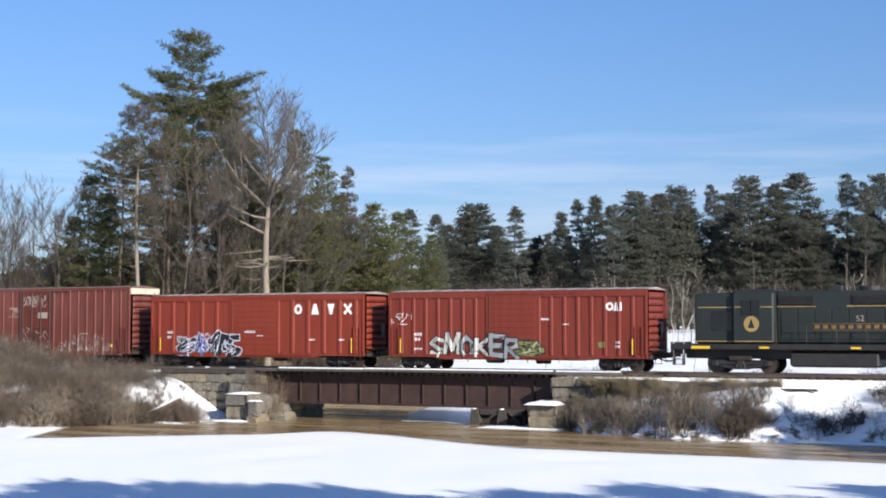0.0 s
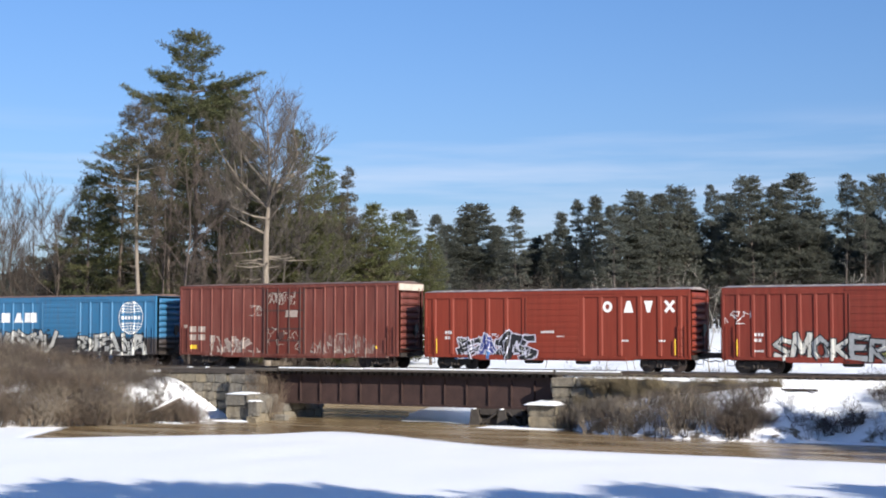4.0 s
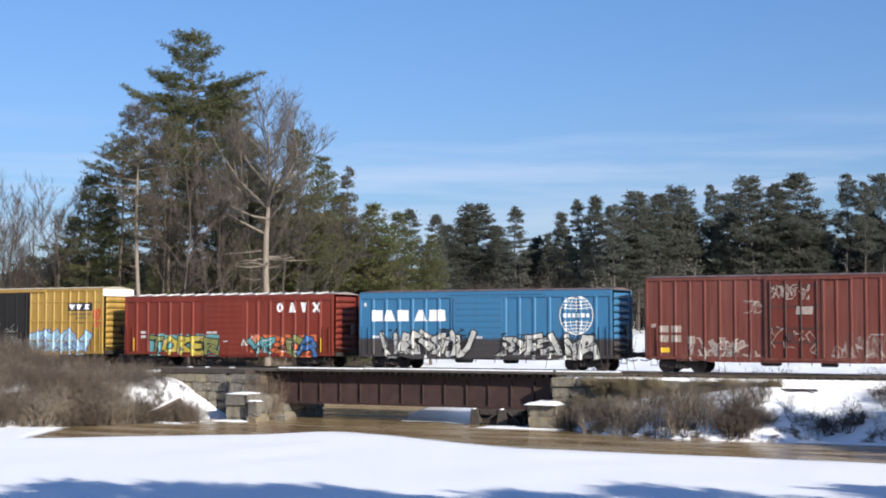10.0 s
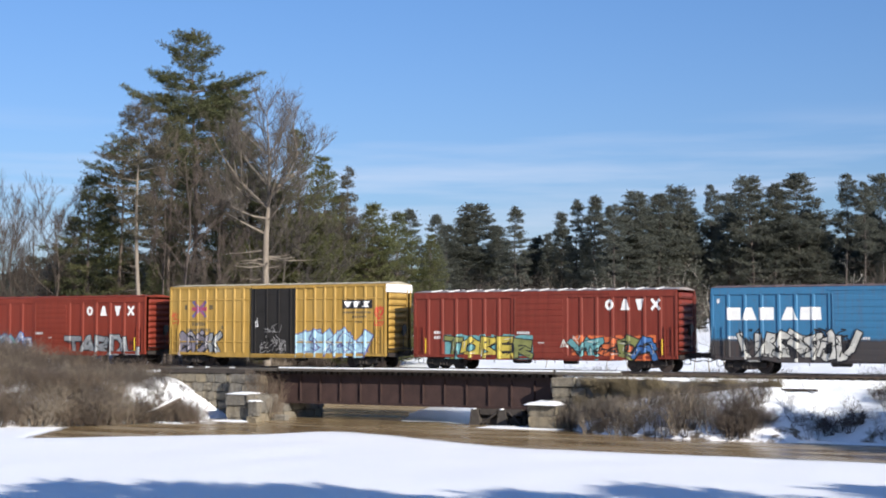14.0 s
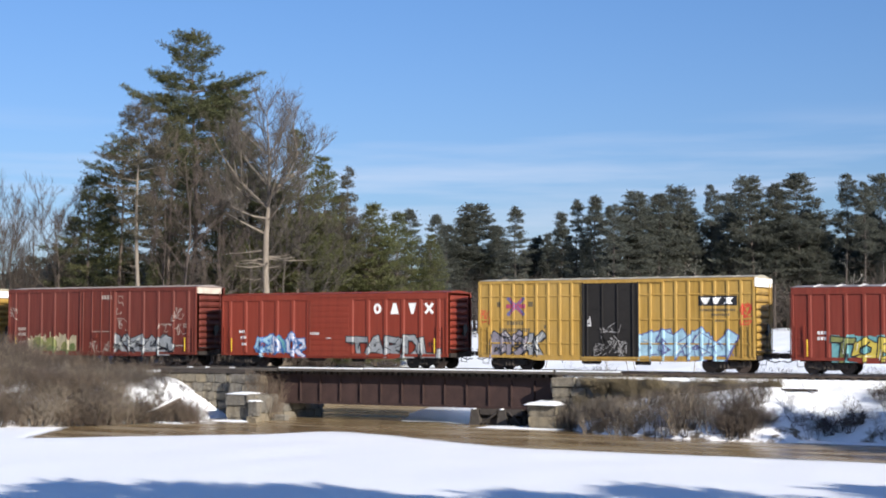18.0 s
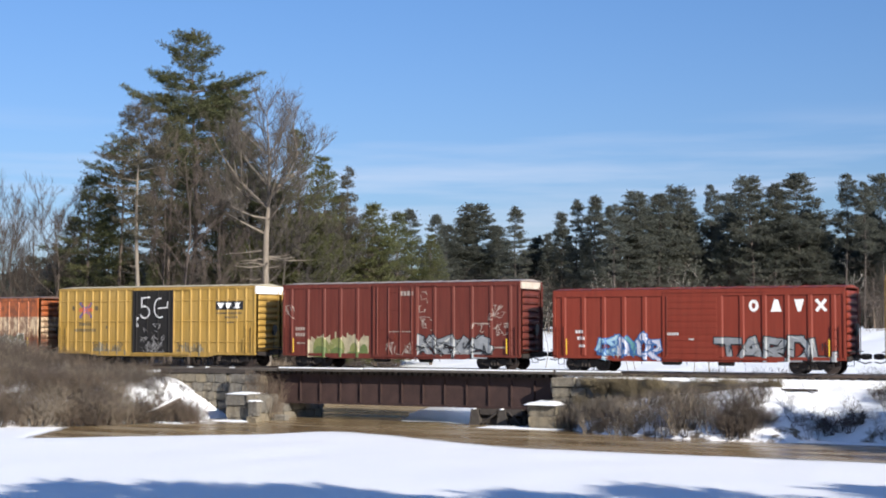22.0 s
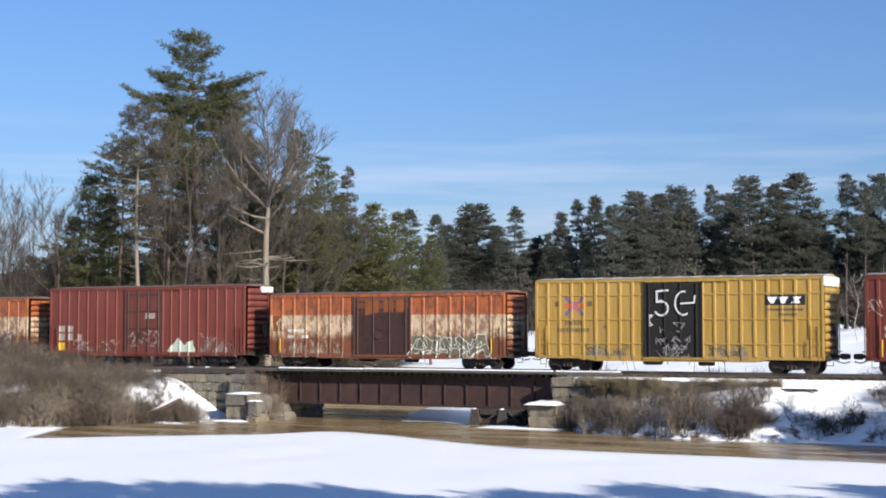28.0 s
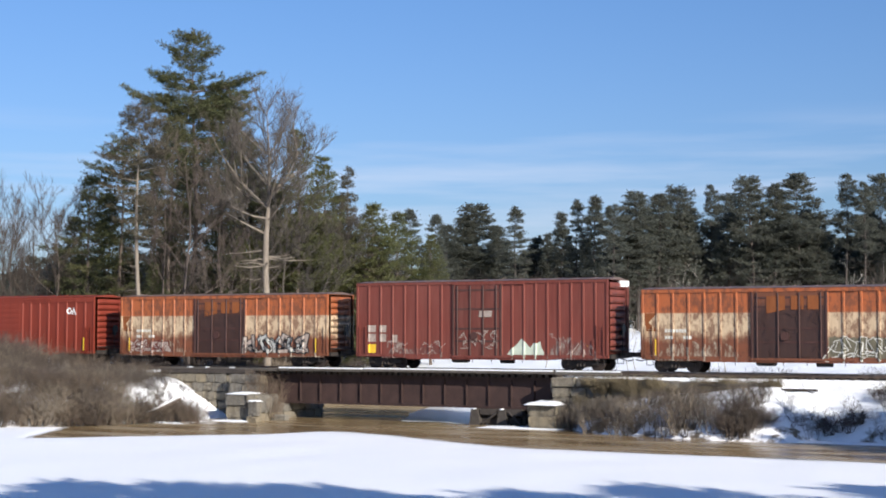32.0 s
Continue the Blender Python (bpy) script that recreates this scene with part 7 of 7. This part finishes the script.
    decal("mint_patch", [[(1.85, 0.62), (4.1, 0.62), (4.12, 1.0), (3.95, 1.3), (3.9, 1.6), (3.7, 1.5), (3.5, 1.52), (3.3, 1.25), (3.05, 1.5), (2.75, 1.76), (2.5, 1.45), (2.1, 1.15), (1.9, 0.9)]], MINT, b, r, 0.065, 0.006, None, "pale mint paint patch")
    for q in (bar(-7.1, -6.6, 0.9, 1.4), bar(6.2, 6.7, 0.95, 1.4)):
        decal("yellow_plate", [q], YELLOWP, b, r, 0.065)
    scrawl(b, r, 0.065, -5.8, -2.0, 0.75, 1.6, 18, FADED, 181)
    worn_patch(b, r, 0.065, -6.2, -1.6, 0.62, 1.5, FLAKE, 184)
    worn_patch(b, r, 0.065, 4.2, 7.4, 0.62, 1.9, FLAKE, 185)
    scrawl(b, r, 0.065, 4.3, 7.2, 0.8, 2.0, 8, FADED, 182)
    scrawl(b, r, 0.065, -1.1, 1.3, 1.2, 2.2, 18, FADED, 183, dd)
    # 13: last red car
    door = (-1.5, 1.55)
    c, b, r = boxcar(-181.8, "orange-red steel boxcar with a small white mark", 4.40, RED_ORANGE, RED_ORANGE, (7, 7), door, 0.11, ridges=9, seed=13)
    decal("white_mark", ring(5.75, 3.48, 0.2, 0.22, 0.1, 10) + [stroke(6.0, 3.3, 6.15, 3.65, 0.05), stroke(6.15, 3.65, 6.32, 3.3, 0.05)], WHITE, b, r, 0.11)


GREEN = plain("dark_green_engine_paint", (0.011, 0.017, 0.016), 0.65, 0, 0.25, 1.0, 0.05)
GOLD = plain("gold_stripe_paint", (0.30, 0.21, 0.075), 0.6, 0, 0.25)
DULLGOLD = plain("dull_gold_paint", (0.19, 0.11, 0.035), 0.6, 0, 0.4)
ENGINE_ROOF = plain("sooty_roof", (0.018, 0.018, 0.019), 0.6, 0, 0.4, 1.0, 0.1)


def dark_glass():
    m, nt, b = blank("cab_window_glass", 0.08)
    b.inputs["Base Color"].default_value = (0.01, 0.012, 0.014, 1)
    return m


GLASS = dark_glass()


def locomotive():
    """A road-switcher engine; its origin is under the rear of its frame."""
    at = 40.2
    c = thing("locomotive", "dark green diesel locomotive with thin gold stripes", "locomotive", pose(at, 0, 0))
    part("frame", Shape().box(0.0, 17.0, -1.5, 1.5, 1.22, 1.5, 0.03).box(0.6, 16.4, -0.9, 0.9, 0.75, 1.25, 0.05), BLACK, c)
    hood = part("short_hood", Shape().box(1.2, 3.3, -1.25, 1.25, 1.5, 4.15, 0.12), GREEN, c)
    cab = part("cab", Shape().box(3.3, 5.45, -1.5, 1.5, 1.5, 4.2, 0.12), GREEN, c)
    part("cab_roof", Shape().box(3.27, 5.48, -1.36, 1.36, 4.17, 4.24, 0.02).box(3.4, 5.35, -0.9, 0.9, 4.22, 4.3, 0.03), ENGINE_ROOF, cab)
    for x0, x1 in ((3.85, 4.25), (4.3, 4.72)):
        w = part("window", Shape().box(x0, x1, -1.53, -1.495, 3.0, 3.72, 0.01), GLASS, cab)
        part("window_frame", Shape().box(x0 - 0.04, x0, -1.54, -1.49, 2.96, 3.76).box(x1, x1 + 0.04, -1.54, -1.49, 2.96, 3.76), BLACK, w)
    lh = part("long_hood", Shape().box(5.45, 16.0, -0.95, 0.95, 1.5, 4.2, 0.12), GREEN, c)
    for k in range(12):
        x = 5.7 + k * 0.86
        part("hood_door", Shape().box(x, x + 0.8, -0.985, -0.94, 1.75, 3.3, 0.015), GREEN, lh)
    for x0, x1 in ((5.55, 7.4), (9.3, 12.6)):
        g = part("radiator_grille", Shape().box(x0, x1, -1.0, -0.94, 3.5, 4.0), ENGINE_ROOF, lh)
        for k in range(7):
            part("slat", Shape().box(x0 + 0.03, x1 - 0.03, -1.03, -0.99, 3.53 + k * 0.065, 3.565 + k * 0.065), BLACK, g)
    for x in (10.0, 12.0):
        part("roof_fan", Shape().tube((x, 0, 4.18), (x, 0, 4.42), 0.6, 0.6, 18, True), ENGINE_ROOF, lh)
    part("exhaust_stack", Shape().box(8.0, 8.6, -0.25, 0.25, 4.18, 4.5, 0.04), ENGINE_ROOF, lh)
    part("air_horn", Shape().tube((4.3, -0.3, 4.4), (4.9, -0.3, 4.43), 0.04, 0.09, 8, True), BLACK, cab)
    part("gold_stripe", Shape().box(1.4, 3.2, -1.262, -1.24, 3.365, 3.415).box(1.25, 3.25, -1.262, -1.24, 1.62, 1.67), GOLD, hood)
    part("gold_stripe", Shape().box(3.4, 3.8, -1.512, -1.49, 3.365, 3.415).box(4.78, 5.4, -1.512, -1.49, 3.365, 3.415).box(3.4, 5.4, -1.512, -1.49, 1.62, 1.67), GOLD, cab)
    part("gold_stripe", Shape().box(5.5, 7.45, -0.99, -0.93, 3.385, 3.43).box(9.0, 15.8, -0.99, -0.93, 3.385, 3.44), GOLD, lh)
    part("dark_window", Shape().box(2.1, 3.2, -1.27, -1.23, 2.2, 3.2, 0.01), GLASS, hood)
    em = part("emblem", Shape().prism(oval(4.3, 2.53, 0.4, 0.4, 24), -1.525, -1.49), GOLD, cab, "round gold emblem with dark tree shape")
    part("emblem_tree", Shape().prism([(4.12, 2.32), (4.48, 2.32), (4.3, 2.8)], -1.535, -1.52), GREEN, em)
    # road name as plain gold bars
    nm = Shape()
    for k in range(13):
        x = 7.4 + k * 0.42
        nm.box(x, x + 0.24, -0.995, -0.93, 2.29, 2.47)
    nm.box(7.3, 12.9, -0.992, -0.93, 2.52, 2.545).box(7.3, 12.9, -0.992, -0.93, 2.2, 2.225)
    tagged(part("name_bars", nm, DULLGOLD, lh), kind="stuff")
    cu = bpy.data.curves.new("engine_number", "FONT")
    cu.body, cu.size, cu.extrude = "52", 0.42, 0.005
    cu.materials.append(FADED)
    tx = new("engine_number", cu)
    tx.parent, tx.matrix_basis = lh, pose(9.45, -1.0, 2.66, 90, 0, 0)
    for x in (0.35, 16.6):
        for y in (-1.4, 1.4):
            part("handrail", Shape().tube((x, y, 1.5), (x, y, 2.5), 0.02, 0.02, 6).tube((x, y, 2.5), (x, y * 0.36, 2.5), 0.02, 0.02, 6), BLACK, c)
    for y in (-1.42, 1.42):
        part("stair_rail", Shape().path([(0.62, y, 0.75), (0.68, y, 1.9), (1.18, y, 3.0)], [0.028] * 3, 6), OLDWHITE, c, "pale grey handrail")
        part("stair_rail", Shape().path([(0.1, y, 0.75), (0.1, y, 2.3)], [0.024] * 2, 6), OLDWHITE, c, "pale grey handrail")
    for k in range(8):
        x = 5.6 + k * 1.5
        part("rail_post", Shape().tube((x, -1.45, 1.5), (x, -1.45, 2.5), 0.018, 0.018, 5), BLACK, c)
    part("side_rail", Shape().tube((5.5, -1.45, 2.5), (16.1, -1.45, 2.5), 0.018, 0.018, 5), BLACK, c)
    for x in (0.35, 16.65):
        st = part("step_well", Shape().box(x - 0.28, x - 0.24, -1.5, -1.1, 0.4, 1.3).box(x + 0.24, x + 0.28, -1.5, -1.1, 0.4, 1.3), BLACK, c)
        for k in range(4):
            part("step", Shape().box(x - 0.26, x + 0.26, -1.5, -1.15, 0.42 + k * 0.27, 0.45 + k * 0.27), RUSTY, st)
    part("yellow_edge", Shape().box(1.1, 2.1, -1.53, -1.49, 1.26, 1.4).box(4.7, 5.2, -1.53, -1.49, 1.28, 1.38).box(9.3, 9.8, -1.53, -1.49, 1.28, 1.38), YELLOWP, c, "yellow safety markings")
    part("fuel_tank", Shape().box(6.2, 10.6, -1.3, 1.3, 0.35, 1.15, 0.12), BLACK, c)
    part("end_plate", Shape().box(-0.05, 0.06, -1.45, 1.45, 0.95, 1.6), BLACK, c)
    part("coupler", COUPLER, None, c, at=pose(0, 0, 0, 0, 0, 180))
    tm, wm = truck_mesh(2.74, 0.5, BLACK), wheelset_mesh(0.5)
    for x in (3.6, 13.4):
        t = part("truck", tm, None, c, at=pose(x, 0, 0))
        part("brake_cylinder", Shape().box(-0.6, 0.6, -1.2, -1.05, 0.65, 0.9, 0.05).tube((-1.0, -1.15, 0.5), (1.0, -1.15, 0.5), 0.03, 0.03, 5), TRUCKMAT, t)
        for w in (-1.37, 1.37):
            SPIN.append((part("wheelset", wm, None, t, at=pose(w, 0, 0.5)), w, 0.5))
    CARS.append((c, at))


locomotive()
build_cars()


def run(t):
    """How far the train has rolled at t seconds, against its place at 13 s."""
    q = (t - 13) / 13
    return 5.35866 * (t - 13) + 2.76715 * q ** 2 - 0.05738 * q ** 3 + 0.0952 * q ** 4


def motions():
    for c, at in CARS:
        walk(c, [(t, pose(at + run(t), 0, 0)) for t in range(0, 33, 2)])
    for w, x, r in SPIN:
        walk(w, [(k / 10, pose(x, 0, r, 0, math.degrees(run(k / 10) / r), 0)) for k in range(0, 321)])


motions()
